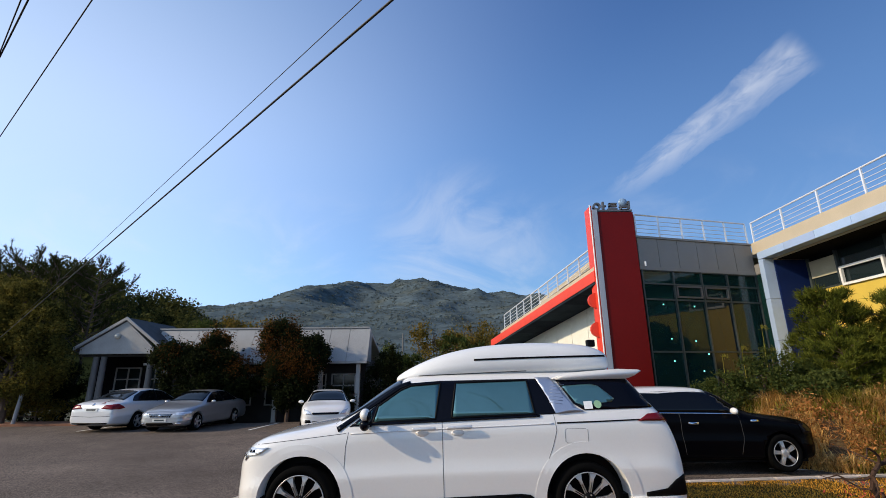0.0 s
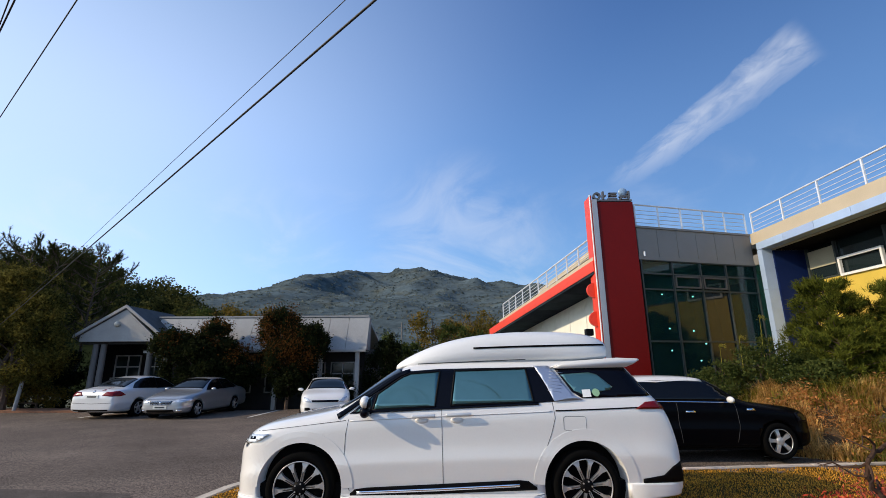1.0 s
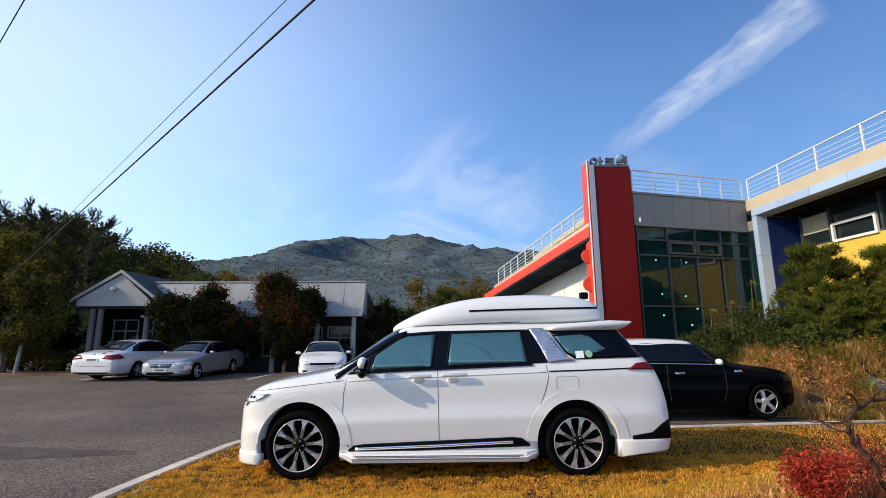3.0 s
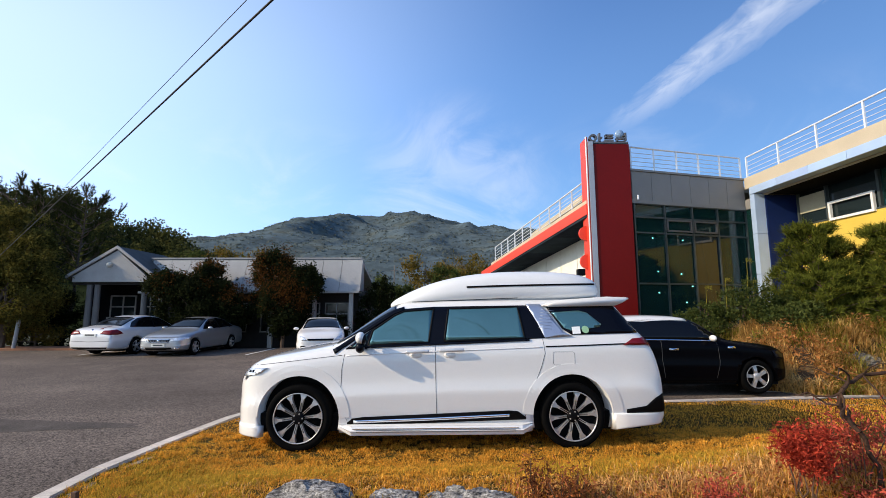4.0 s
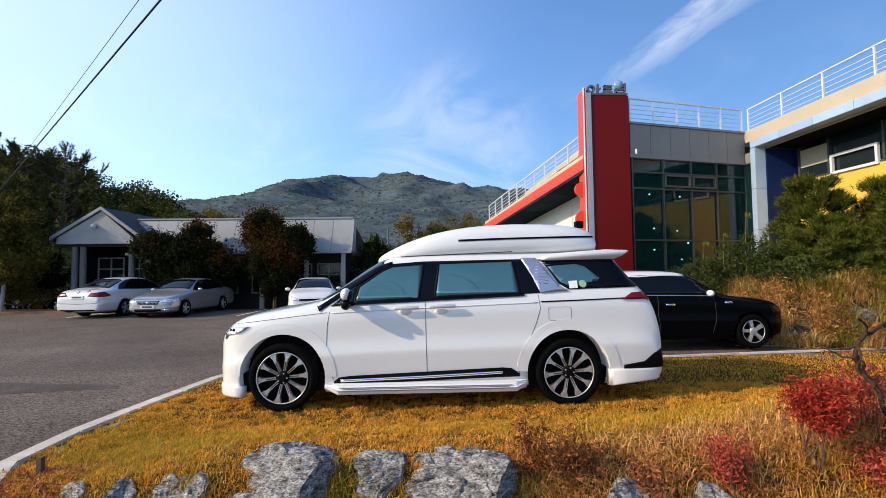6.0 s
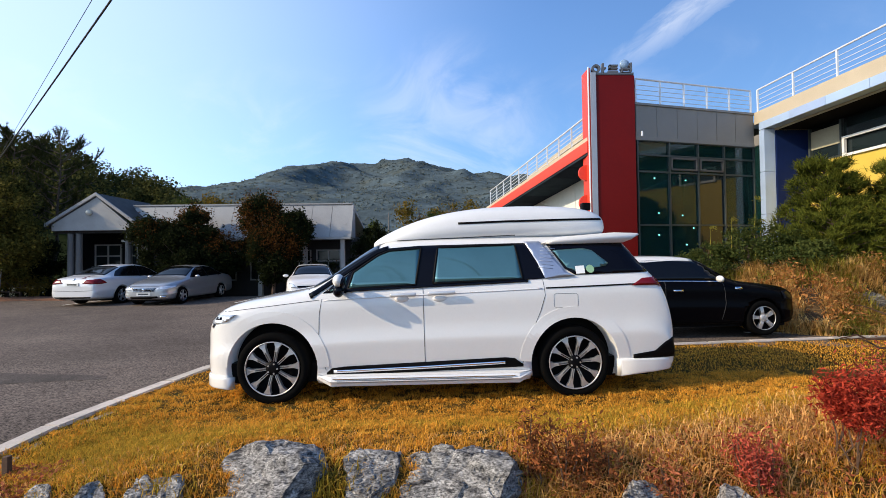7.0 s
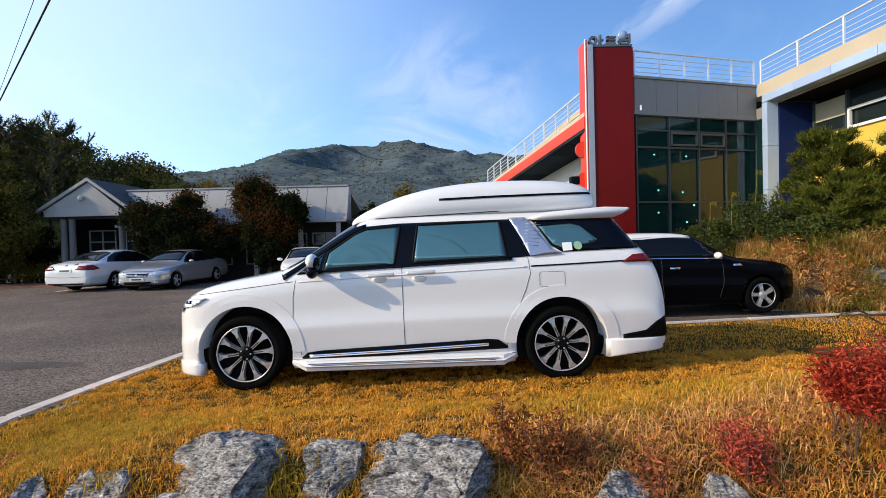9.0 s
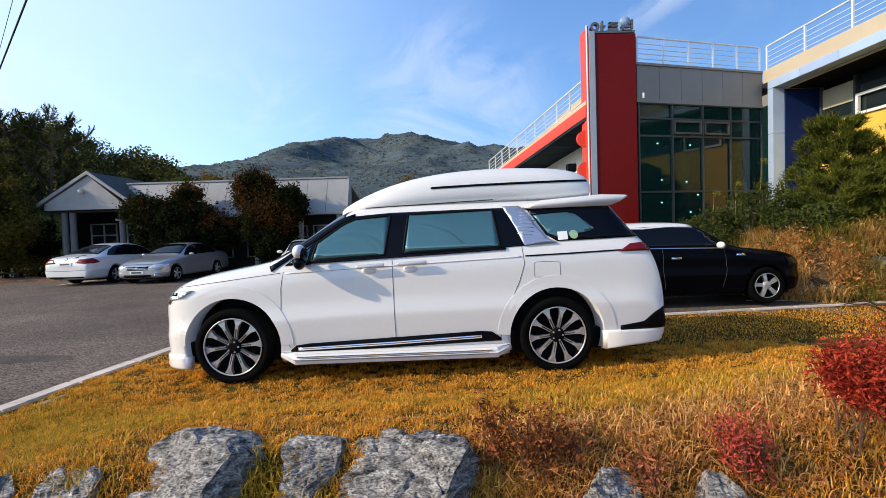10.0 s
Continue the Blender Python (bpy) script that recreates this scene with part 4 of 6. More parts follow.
vb.lay("window_surround", flat(glasshouse), (L, R), GLOSS_BLACK, van, 0.003, 0.006, "gloss black window surround")
for nm, poly in (("front_window", [(0.755, 1.155), (0.80, 1.325), (1.06, 1.50), (1.17, 1.545), (1.515, 1.57), (1.455, 1.19)]), ("quarter_window", [(0.575, 1.135), (0.745, 1.285), (0.715, 1.145)]),
                 ("sliding_door_window", [(1.635, 1.20), (1.69, 1.572), (2.52, 1.595), (2.57, 1.23)])):
    w_ = vb.lay(nm, flat(poly), (L, R), CAR_GLASS, van, 0.010, 0.004, "teal tinted glass reflecting the sky")
    if nm != "quarter_window":
        loop_ = poly + poly[:1]
        vb.lay("seal", strip2d(loop_, 0.02), (L, R), BLACK_TRIM, w_, 0.011, 0.006)
vb.lay("belt_trim", strip2d([(0.72, 1.138), (1.5, 1.168), (2.62, 1.212)], 0.022), (L, R), GLOSS_BLACK, van, 0.006, 0.012)
vb.lay("side_pillar", flat([(2.62, 1.625), (2.79, 1.625), (2.86, 1.53), (3.02, 1.30), (3.12, 1.255), (2.80, 1.235), (2.735, 1.40)], 0.05), (L, R), SILVER_TRIM, van, 0.012, 0.012, "satin silver rear pillar trim")
TRIM_LINE = surf("pillar_pattern", (0.26, 0.30, 0.38), 0.5, metal=0.4, var=0.0)
for k in range(7):
    z = 1.33 + k * 0.035
    x = 2.80 + (1.36 - z) * -0.25
    vb.lay("pillar_rib", strip2d([(x - 0.05, z + 0.02), (x + 0.10, z)], 0.006), (L, R), TRIM_LINE, van, 0.0225, 0.003)
vb.lay("rear_surround", flat([(2.86, 1.59), (3.0, 1.605), (3.70, 1.60), (3.93, 1.285), (3.5, 1.275), (3.12, 1.265), (3.02, 1.33)], 0.06), (L, R), GLOSS_BLACK, van, 0.004, 0.007, "black rear side glass surround")
qg = vb.lay("rear_side_window", flat([(2.92, 1.525), (3.25, 1.545), (3.34, 1.52), (3.49, 1.385), (3.46, 1.355), (3.14, 1.30), (3.04, 1.345)], 0.06), (L, R), CAR_GLASS, van, 0.012, 0.004, "teal tinted rear side glass")
vb.lay("sticker", flat([(3.13, 1.275), (3.225, 1.28), (3.225, 1.36), (3.13, 1.355)], 0.2), (L,), STICKER, qg, 0.018, 0.002, "small white paper sticker", False)
vb.lay("sticker", flat(arc(3.285, 1.325, 0.042, 0, 340, 16), 0.2), (L,), STICKER_GREEN, qg, 0.018, 0.002, "small round green sticker", False)
vb.lay("rear_window", flat([(-0.68, 1.27), (0.68, 1.27), (0.62, 1.58), (-0.62, 1.58)]), ("b",), CAR_GLASS_DARK, van, 0.006, 0.006)
vb.lay("windscreen", flat([(0.38, -0.80), (0.38, 0.80), (1.06, 0.71), (1.06, -0.71)], 0.1), ("t",), CAR_GLASS_DARK, van, 0.006, 0.006, "dark windscreen")
vb.lay("screen_pillar", strip2d([(0.36, 1.105), (0.69, 1.335), (1.03, 1.555), (1.16, 1.592)], 0.10), (L, R), GLOSS_BLACK, van, 0.005, 0.010)
vb.lay("waist_line", strip2d([(2.80, 1.135), (3.2, 1.145), (3.80, 1.165)], 0.014), (L, R), BLACK_TRIM, van, 0.002, 0.004)
for pts in ([(0.50, 1.06), (0.475, 0.9), (0.47, 0.68), (0.50, 0.47), (0.54, 0.34)], [(1.53, 1.165), (1.535, 0.8), (1.545, 0.36)], [(2.775, 1.22), (2.79, 1.06), (2.74, 0.9), (2.66, 0.72), (2.57, 0.52), (2.545, 0.36)],
            [(-0.62, 0.925), (-0.2, 0.975), (0.2, 1.02), (0.47, 1.05)]):
    vb.lay("seam", strip2d(pts, 0.005), (L, R), SEAM, van, 0.0012, 0.001)
fuel = [(2.88, .945), (2.90, .93), (3.11, .93), (3.13, .945), (3.13, 1.06), (3.11, 1.075), (2.90, 1.075), (2.88, 1.06), (2.88, .945)]
vb.lay("fuel_flap", strip2d(fuel, 0.003), (L,), SEAM, van, 0.0012, 0.001)
vb.lay("body_crease", strip2d([(0.52, 1.045), (1.2, 1.075), (2.76, 1.13)], 0.010), (L, R), CAR_WHITE, van, 0.0, 0.006)
# black door trim with its chrome strip, and the side step
trim = vb.lay("door_trim", flat([(0.545, .315), (0.60, .36), (0.72, .375), (2.36, .435), (2.46, .425), (2.55, .36), (2.55, .335), (1.6, .31), (0.56, .275)], 0.08), (L, R), BLACK_TRIM, van, 0.004, 0.012, "black lower door trim")
vb.lay("chrome_strip", strip2d([(0.62, .325), (1.5, .35), (2.36, .385)], 0.030), (L, R), CHROME, trim, 0.018, 0.006, "chrome strip")
for s in (-1, 1):
    bm = prism([(s * 0.97, .30), (s * 1.015, .285), (s * 1.045, .245), (s * 1.045, .215), (s * 1.02, .195), (s * 0.9, .19), (s * 0.9, .30)], 0.45, 2.63, "x")
    bmesh.ops.bisect_plane(bm, geom=bm.verts[:] + bm.edges[:] + bm.faces[:], plane_co=(0.6, 0, 0), plane_no=(1, 0, 0))
    bmesh.ops.bisect_plane(bm, geom=bm.verts[:] + bm.edges[:] + bm.faces[:], plane_co=(2.5, 0, 0), plane_no=(1, 0, 0))
    for v in bm.verts:
        if (v.co.x < 0.5 or v.co.x > 2.6) and abs(v.co.y) > 0.98:
            v.co.y -= s * 0.07
            if v.co.z < 0.26:
                v.co.z += 0.045
    bmesh.ops.bevel(bm, geom=[e for e in bm.edges if abs(e.verts[0].co.x - e.verts[1].co.x) > 0.1], offset=0.008, segments=2, affect="EDGES")
    part("side_step", bm, CAR_WHITE, van, "white side step")
    part("step_tread", box(0.62, 2.45, s * 1.026, s * 1.048, .262, .268), CHROME, van)
    for z in (.228, .246):
        part("step_groove", box(0.66, 2.42, s * 1.0455, s * 1.0475, z, z + .004), SEAM, van)
# wheel arch lips
for cx in (0.0, 3.09):
    vb.lay("arch_lip", strip2d(arc(cx, .37, .515, 0, 178, 40), 0.118), (L, R), CAR_WHITE, van, 0.0, 0.0045, smooth=False)
# bumpers and skirts
def skirt(name, plan, z0, z1, label):
    """A bumper skirt: a band along the plan line, its lower edge tucked in, with depth."""
    bm = bmesh.new()
    rows = []
    for (x, y), lo in zip(plan, z0):
        n = Vector((x - 1.7, y * 1.6)).normalized()
        rows.append([bm.verts.new((x + n.x * o, y + n.y * o, z)) for o, z in ((-0.008, z1), (0.003, z1 - 0.004), (0.005, z1 - 0.02), (0.005, lo + 0.022), (0.001, lo + 0.006), (-0.012, lo), (-0.07, lo), (-0.07, z1))])
    for a, b in zip(rows, rows[1:]):
        for k in range(8):
            bm.faces.new((a[k], a[(k + 1) % 8], b[(k + 1) % 8], b[k]))
    bm.faces.new(rows[0]), bm.faces.new(rows[-1][::-1])
    return part(name, bm, CAR_WHITE, van, label, True)


half = [(-0.44, 0.975), (-0.50, 0.955), (-0.56, 0.925), (-0.62, 0.885), (-0.67, 0.835), (-0.715, 0.77), (-0.745, 0.69), (-0.765, 0.58), (-0.78, 0.35)]
skirt("front_skirt", [(x, -y) for x, y in half] + [(-0.785, 0)] + half[::-1], [0.165] * 19, 0.285, "white front bumper skirt")
half = [(3.57, 0.978), (3.75, 0.978), (3.90, 0.970), (4.01, 0.955), (4.08, 0.93), (4.125, 0.895), (4.155, 0.84), (4.165, 0.70), (4.17, 0.45)]
low = [0.215, 0.235, 0.25, 0.26, 0.265, 0.27, 0.275, 0.28, 0.28]
skirt("rear_skirt", [(x, -y) for x, y in half] + [(4.17, 0)] + half[::-1], low + [0.28] + low[::-1], 0.392, "white rear bumper skirt")
vb.lay("rear_bumper_trim", flat([(3.70, .435), (3.93, .47), (4.04, .56), (4.12, .60), (4.15, .60), (4.15, .40), (3.70, .395)], 0.05), (L, R), BLACK_TRIM, van, 0.004, 0.010)
vb.lay("tail_lamp", flat([(3.70, 1.15), (3.82, 1.222), (4.02, 1.235), (4.06, 1.19), (4.065, 1.15)], 0.04), (L, R), RED_LAMP, van, 0.006, 0.014, "dark red tail lamp")
vb.lay("tail_lamp_bar", flat([(-0.85, 1.13), (0.85, 1.13), (0.85, 1.21), (-0.85, 1.21)]), ("b",), RED_LAMP, van, 0.004, 0.01)
hl = vb.lay("headlamp", flat([(-0.87, .80), (-0.62, .815), (-0.46, .85), (-0.36, .915), (-0.60, .905), (-0.86, .875)], 0.04), (L, R), CLEAR_LAMP, van, 0.006, 0.014, "clear headlamp with dark inserts")
vb.lay("lamp_insert", strip2d([(-0.84, .855), (-0.66, .87), (-0.52, .875)], 0.028), (L, R), GLOSS_BLACK, hl, 0.02, 0.003)
vb.lay("lamp_insert", strip2d([(-0.84, .82), (-0.64, .828)], 0.016), (L, R), GLOSS_BLACK, hl, 0.02, 0.003)
vb.lay("grille", flat([(-0.55, .62), (0.55, .62), (0.6, .82), (-0.6, .82)], 0.08), ("f",), GLOSS_BLACK, van, 0.006, 0.012)
# handles, mirrors
HANDLE = surf("satin_handle", (0.62, 0.63, 0.65), 0.3, metal=0.35, var=0.03)
for x0, x1 in ((1.20, 1.46), (1.58, 1.86)):
    for s in (-1, 1):
        bm = box(x0, x1, -0.018, 0.018, -0.018, 0.018, 0.012, m=pose(0, s * 1.005, 1.045, 0, -2.0, 0))
        h = part("door_handle", bm, HANDLE, van, "satin chrome door handle", True)
        part("handle_cup", ball(((x0 + x1) / 2 - 0.02, s * 0.958, 1.045), 0.05, 14, scale=(1.5, 0.4, 0.7)), CAR_WHITE, h, "", True)
for s in (-1, 1):
    bm = ball((0.70, s * 1.10, 1.25), 0.095, 16, scale=(0.62, 1.05, 0.70))
    mir = part("mirror", bm, CAR_WHITE, van, "white door mirror on a black foot", True)
    part("mirror_foot", ball((0.695, s * 1.085, 1.15), 0.09, 14, scale=(0.62, 1.0, 0.75)), GLOSS_BLACK, mir, "", True)
    part("mirror_glass", ball((0.74, s * 1.10, 1.235), 0.085, 14, scale=(0.4, 1.0, 0.68)), GLOSS_BLACK, mir, "", True)
    part("mirror_arm", box(0.66, 0.76, s * 0.9, s * 1.02, 1.12, 1.15, 0.006), GLOSS_BLACK, mir)
# spoiler
bm = prism([(2.8, 1.60), (3.0, 1.67), (3.6, 1.71), (3.85, 1.70), (3.88, 1.685), (3.79, 1.635), (3.70, 1.60), (2.9, 1.59)], -0.775, 0.775, "y")
bmesh.ops.bevel(bm, geom=bm.edges[:], offset=0.008, segments=2, affect="EDGES")
part("spoiler", bm, CAR_WHITE, van, "white rear roof spoiler", True)
# roof box: lofted, highest towards the back
BOX_ST = [(0.95, 1.57, 1.64, .40), (1.01, 1.57, 1.70, .50), (1.18, 1.59, 1.79, .60), (1.46, 1.61, 1.91, .65), (1.8, 1.63, 1.995, .67), (2.15, 1.64, 2.045, .67), (2.6, 1.65, 2.07, .67), (3.1, 1.66, 2.06, .66), (3.38, 1.68, 2.03, .64), (3.54, 1.69, 1.97, .60), (3.61, 1.70, 1.89, .54)]
bm = bmesh.new()
rings = []
for x, z0, z1, w in BOX_ST:
    h = z1 - z0
    pr = [(-w * .55, z0), (-w * .98, z0 + .02), (-w, z0 + h * .38), (-w * .985, z0 + h * .5), (-w * .93, z0 + h * .78), (-w * .72, z1 - .015), (0, z1)]
    pr += [(-y, z) for y, z in pr[-2::-1]]
    rings.append([bm.verts.new((x, y, z)) for y, z in pr])
for a, b in zip(rings, rings[1:]):
    for i in range(len(a)):
        bm.faces.new((a[i], a[(i + 1) % len(a)], b[(i + 1) % len(a)], b[i]))
for a in (rings[0], rings[-1]):
    bm.faces.new(a)
rb_me = evaluated(bm, "roof_box", 2)
rb = tagged(new("roof_box", rb_me), "long white plastic roof box with a dark seam", "roof box")
rb_me.materials.append(BOX_WHITE)
rb.location = (0, 0.99, 0)
tree2 = BVHTree.FromPolygons([v.co.copy() for v in rb_me.vertices], [tuple(p.vertices) for p in rb_me.polygons])
keep = vb.tree
vb.tree = tree2
vb.lay("box_seam", strip2d([(1.92, 1.835), (2.4, 1.85), (3.0, 1.862), (3.585, 1.872)], 0.022), (L, R), BLACK_TRIM, rb, 0.002, 0.006, "dark seam strip")
vb.lay("box_base_edge", strip2d([(1.25, 1.655), (2.0, 1.68), (2.55, 1.70)], 0.008), (L, R), SEAM, rb, 0.001, 0.002)
vb.tree = keep
part("box_hinge", box(3.42, 3.52, -0.3, -0.2, 2.0, 2.09, 0.015), BLACK_TRIM, rb)


def small_car(name, at, turn, label, category, st, wheels, r, half, paint, glass_side, screen, rear, roof=None, side_pillars=(), spokes=5):
    """A parked car: shell, glass, wheels and lamps. The front points to local -x."""
    car = thing(name, at, turn, label, category)
    b = Body(st, [(x, r) for x in wheels], r + 0.045, half)
    part("body", b.mesh, paint, car)
    part("underbody", box(wheels[0] - 0.5, wheels[1] + 0.5, -half * 0.78, half * 0.78, 0.15, 0.62), BLACK_TRIM, car)
    for x in wheels:
        for s in (-1, 1):
            wheel(car, x, s * (half - 0.12), r, r, r * 0.68, s, spokes, "plain")
    b.lay("side_glass", flat(glass_side, 0.08), (L, R), CAR_GLASS_DARK, car, 0.004, 0.005, "dark tinted side glass")
    for x0, z0, x1, z1 in side_pillars:
        b.lay("door_pillar", strip2d([(x0, z0), (x1, z1)], 0.05), (L, R), BLACK_TRIM, car, 0.008, 0.004)
    (x0, w0), (x1, w1) = screen
    b.lay("windscreen", flat([(x0, -w0), (x0, w0), (x1, w1), (x1, -w1)], 0.1), ("t",), CAR_GLASS_DARK, car, 0.005, 0.005, "dark windscreen")
    (x0, w0), (x1, w1) = rear
    b.lay("rear_window", flat([(x0, -w0), (x0, w0), (x1, w1), (x1, -w1)], 0.1), ("t",), CAR_GLASS_DARK, car, 0.005, 0.005)
    return car, b


def add_mirrors(car, x, half, z, mat_):
    for s in (-1, 1):
        part("mirror", ball((x, s * (half + 0.07), z), 0.085, 14, scale=(0.6, 1.15, 0.7)), mat_, car, "", True)


SEDAN = [(-0.88, .30, .52, .50, .46, .60, .40, .58), (-0.82, .22, .60, .74, .70, .70, .60, .67), (-0.6, .19, .70, .87, .82, .80, .70, .77), (-0.1, .18, .80, .91, .86, .90, .76, .87), (0.35, .18, .88, .915, .86, .97, .74, .94),
         (0.6, .18, .91, .915, .86, 1.06, .70, 1.02), (1.0, .18, .93, .91, .85, 1.30, .62, 1.24), (1.3, .18, .94, .91, .85, 1.42, .58, 1.36), (1.9, .18, .95, .91, .85, 1.46, .58, 1.40), (2.4, .18, .96, .91, .85, 1.42, .58, 1.36),
         (2.8, .18, .97, .905, .85, 1.28, .60, 1.22), (3.15, .19, .98, .90, .84, 1.10, .66, 1.06), (3.4, .20, .97, .89, .82, 1.04, .70, 1.01), (3.75, .22, .93, .87, .80, 1.01, .70, .98), (3.86, .26, .76, .82, .76, .86, .68, .83), (3.88, .32, .6, .7, .66, .68, .6, .66)]
SEDAN_GLASS = [(0.62, .965), (1.02, 1.22), (1.32, 1.345), (1.9, 1.385), (2.4, 1.345), (2.75, 1.20), (2.98, 1.02), (1.8, .985)]

silver, sb = small_car("silver_sedan", (-8.1, 12.35, ASPHALT_Z), 86, "silver saloon car parked facing the court", "car", SEDAN, (0.0, 2.75), 0.32, 0.905, CAR_SILVER, SEDAN_GLASS, ((0.55, .68), (1.28, .55)), ((2.5, .55), (3.2, .62)), side_pillars=((1.78, .97, 1.72, 1.40), (2.62, .98, 2.5, 1.32)))
sb.lay("headlamp", flat([(-0.76, .60), (-0.45, .62), (-0.22, .71), (-0.5, .71), (-0.75, .67)], 0.05), (L, R), CLEAR_LAMP, silver, 0.005, 0.01, "clear headlamp")
for s in (-1, 1):
    sb.lay("headlamp", flat([(s * 0.44, .575), (s * 0.82, .565), (s * 0.80, .70), (s * 0.54, .70)], 0.05), ("f",), CLEAR_LAMP, silver, 0.005, 0.01, "clear headlamp")
    sb.lay("fog_lamp", flat([(s * 0.58, .28), (s * 0.74, .28), (s * 0.74, .34), (s * 0.6, .34)], 0.06), ("f",), CHROME, silver, 0.004, 0.006)
sb.lay("bonnet_seam", strip2d([(-0.8, .70), (0, .715), (0.8, .70)], 0.012), ("f",), SEAM, silver, 0.001, 0.002)
sb.lay("grille", flat([(-0.36, .51), (0.36, .51), (0.43, .645), (-0.43, .645)], 0.08), ("f",), GLOSS_BLACK, silver, 0.004, 0.008)
for z in (.54, .585, .64):
    sb.lay("grille_bar", strip2d([(-0.40, z), (0.40, z)], 0.014), ("f",), CHROME, silver, 0.012, 0.008)
sb.lay("badge", flat(arc(0, .575, .05, 0, 330, 12), 0.2), ("f",), CHROME, silver, 0.014, 0.006)
sb.lay("air_intake", flat([(-0.52, .24), (0.52, .24), (0.48, .35), (-0.48, .35)], 0.08), ("f",), BLACK_TRIM, silver, 0.004, 0.006)
number_plate(sb, silver, ("f",), 0, .43)
add_mirrors(silver, 0.85, 0.88, 1.0, CAR_SILVER)
silver.scale = (0.97, 0.97, 0.95)

pearl, pb = small_car("white_sedan", (-10.2, 15.6, ASPHALT_Z), -98, "white saloon car parked with its rear to the court", "car", SEDAN, (0.0, 2.7), 0.32, 0.905, CAR_PEARL, SEDAN_GLASS, ((0.55, .68), (1.28, .55)), ((2.5, .55), (3.25, .64)), side_pillars=((1.78, .97, 1.72, 1.40),))
pb.lay("tail_lamp", flat([(3.38, .80), (3.62, .765), (3.84, .77), (3.84, .93), (3.6, .95)], 0.05), (L, R), RED_LAMP, pearl, 0.005, 0.012, "red tail lamp")
for s in (-1, 1):
    pb.lay("tail_lamp", flat([(s * 0.38, .80), (s * 0.79, .765), (s * 0.81, .93), (s * 0.5, .92)], 0.06), ("b",), RED_LAMP, pearl, 0.005, 0.012, "red tail lamp")
pb.lay("brake_lamp", flat([(0.26, .97), (0.40, .97), (0.40, 1.05), (0.26, 1.05)], 0.1), ("b",), RED_LAMP, pearl, 0.004, 0.02, "small red high brake lamp")
pb.lay("badge", flat(arc(0, .93, .045, 0, 330, 12), 0.2), ("b",), CHROME, pearl, 0.006, 0.006)
pb.lay("rear_valance", flat([(-0.62, .24), (0.62, .24), (0.7, .33), (-0.7, .33)], 0.08), ("b",), BLACK_TRIM, pearl, 0.003, 0.006)
pb.lay("bumper_seam", strip2d([(-0.8, .55), (0, .52), (0.8, .55)], 0.012), ("b",), SEAM, pearl, 0.001, 0.002)
number_plate(pb, pearl, ("b",), 0, .76)
add_mirrors(pearl, 0.85, 0.88, 1.0, CAR_PEARL)

HATCH = [(-0.78, .30, .55, .45, .42, .64, .38, .62), (-0.72, .20, .66, .70, .66, .78, .58, .75), (-0.5, .18, .78, .82, .77, .90, .66, .87), (-0.1, .18, .88, .855, .80, .98, .68, .95), (0.2, .18, .93, .855, .80, 1.04, .66, 1.0),
         (0.6, .18, .96, .855, .80, 1.27, .60, 1.21), (0.95, .18, .97, .855, .80, 1.42, .56, 1.36), (1.5, .18, .98, .855, .80, 1.46, .56, 1.40), (2.2, .18, 1.0, .85, .80, 1.43, .55, 1.37), (2.7, .19, 1.02, .845, .79, 1.36, .55, 1.30),
         (2.95, .22, 1.0, .83, .78, 1.18, .58, 1.14), (3.1, .25, .8, .80, .74, .95, .6, .92), (3.14, .32, .6, .7, .66, .7, .55, .68)]
HATCH_GLASS = [(0.35, 1.0), (0.7, 1.22), (1.0, 1.345), (1.5, 1.385), (2.2, 1.355), (2.6, 1.27), (2.5, 1.06)]
hatch, hb = small_car("white_hatchback", (-2.52, 11.75, ASPHALT_Z), 102, "small white hatchback parked facing the court", "car", HATCH, (0.0, 2.45), 0.30, 0.85, CAR_WHITE, HATCH_GLASS, ((0.2, .66), (0.95, .54)), ((2.6, .5), (3.0, .56)), side_pillars=((1.45, 1.0, 1.4, 1.40),))
for s in (-1, 1):
    hb.lay("headlamp", flat([(s * 0.45, .62), (s * 0.66, .64), (s * 0.72, .80), (s * 0.56, .76)], 0.05), ("f",), CLEAR_LAMP, hatch, 0.005, 0.01, "clear headlamp")
    hb.lay("fog_lamp", flat([(s * 0.46, .34), (s * 0.66, .34), (s * 0.66, .44), (s * 0.5, .44)], 0.06), ("f",), BLACK_TRIM, hatch, 0.004, 0.006)
hb.lay("grille", flat([(-0.42, .62), (0.42, .62), (0.45, .69), (-0.45, .69)], 0.08), ("f",), GLOSS_BLACK, hatch, 0.004, 0.008)
hb.lay("air_intake", flat([(-0.4, .30), (0.4, .30), (0.42, .40), (-0.42, .40)], 0.08), ("f",), BLACK_TRIM, hatch, 0.004, 0.006)
add_mirrors(hatch, 0.45, 0.83, 1.02, CAR_WHITE)
hatch.scale = (1.0, 1.0, 0.93)

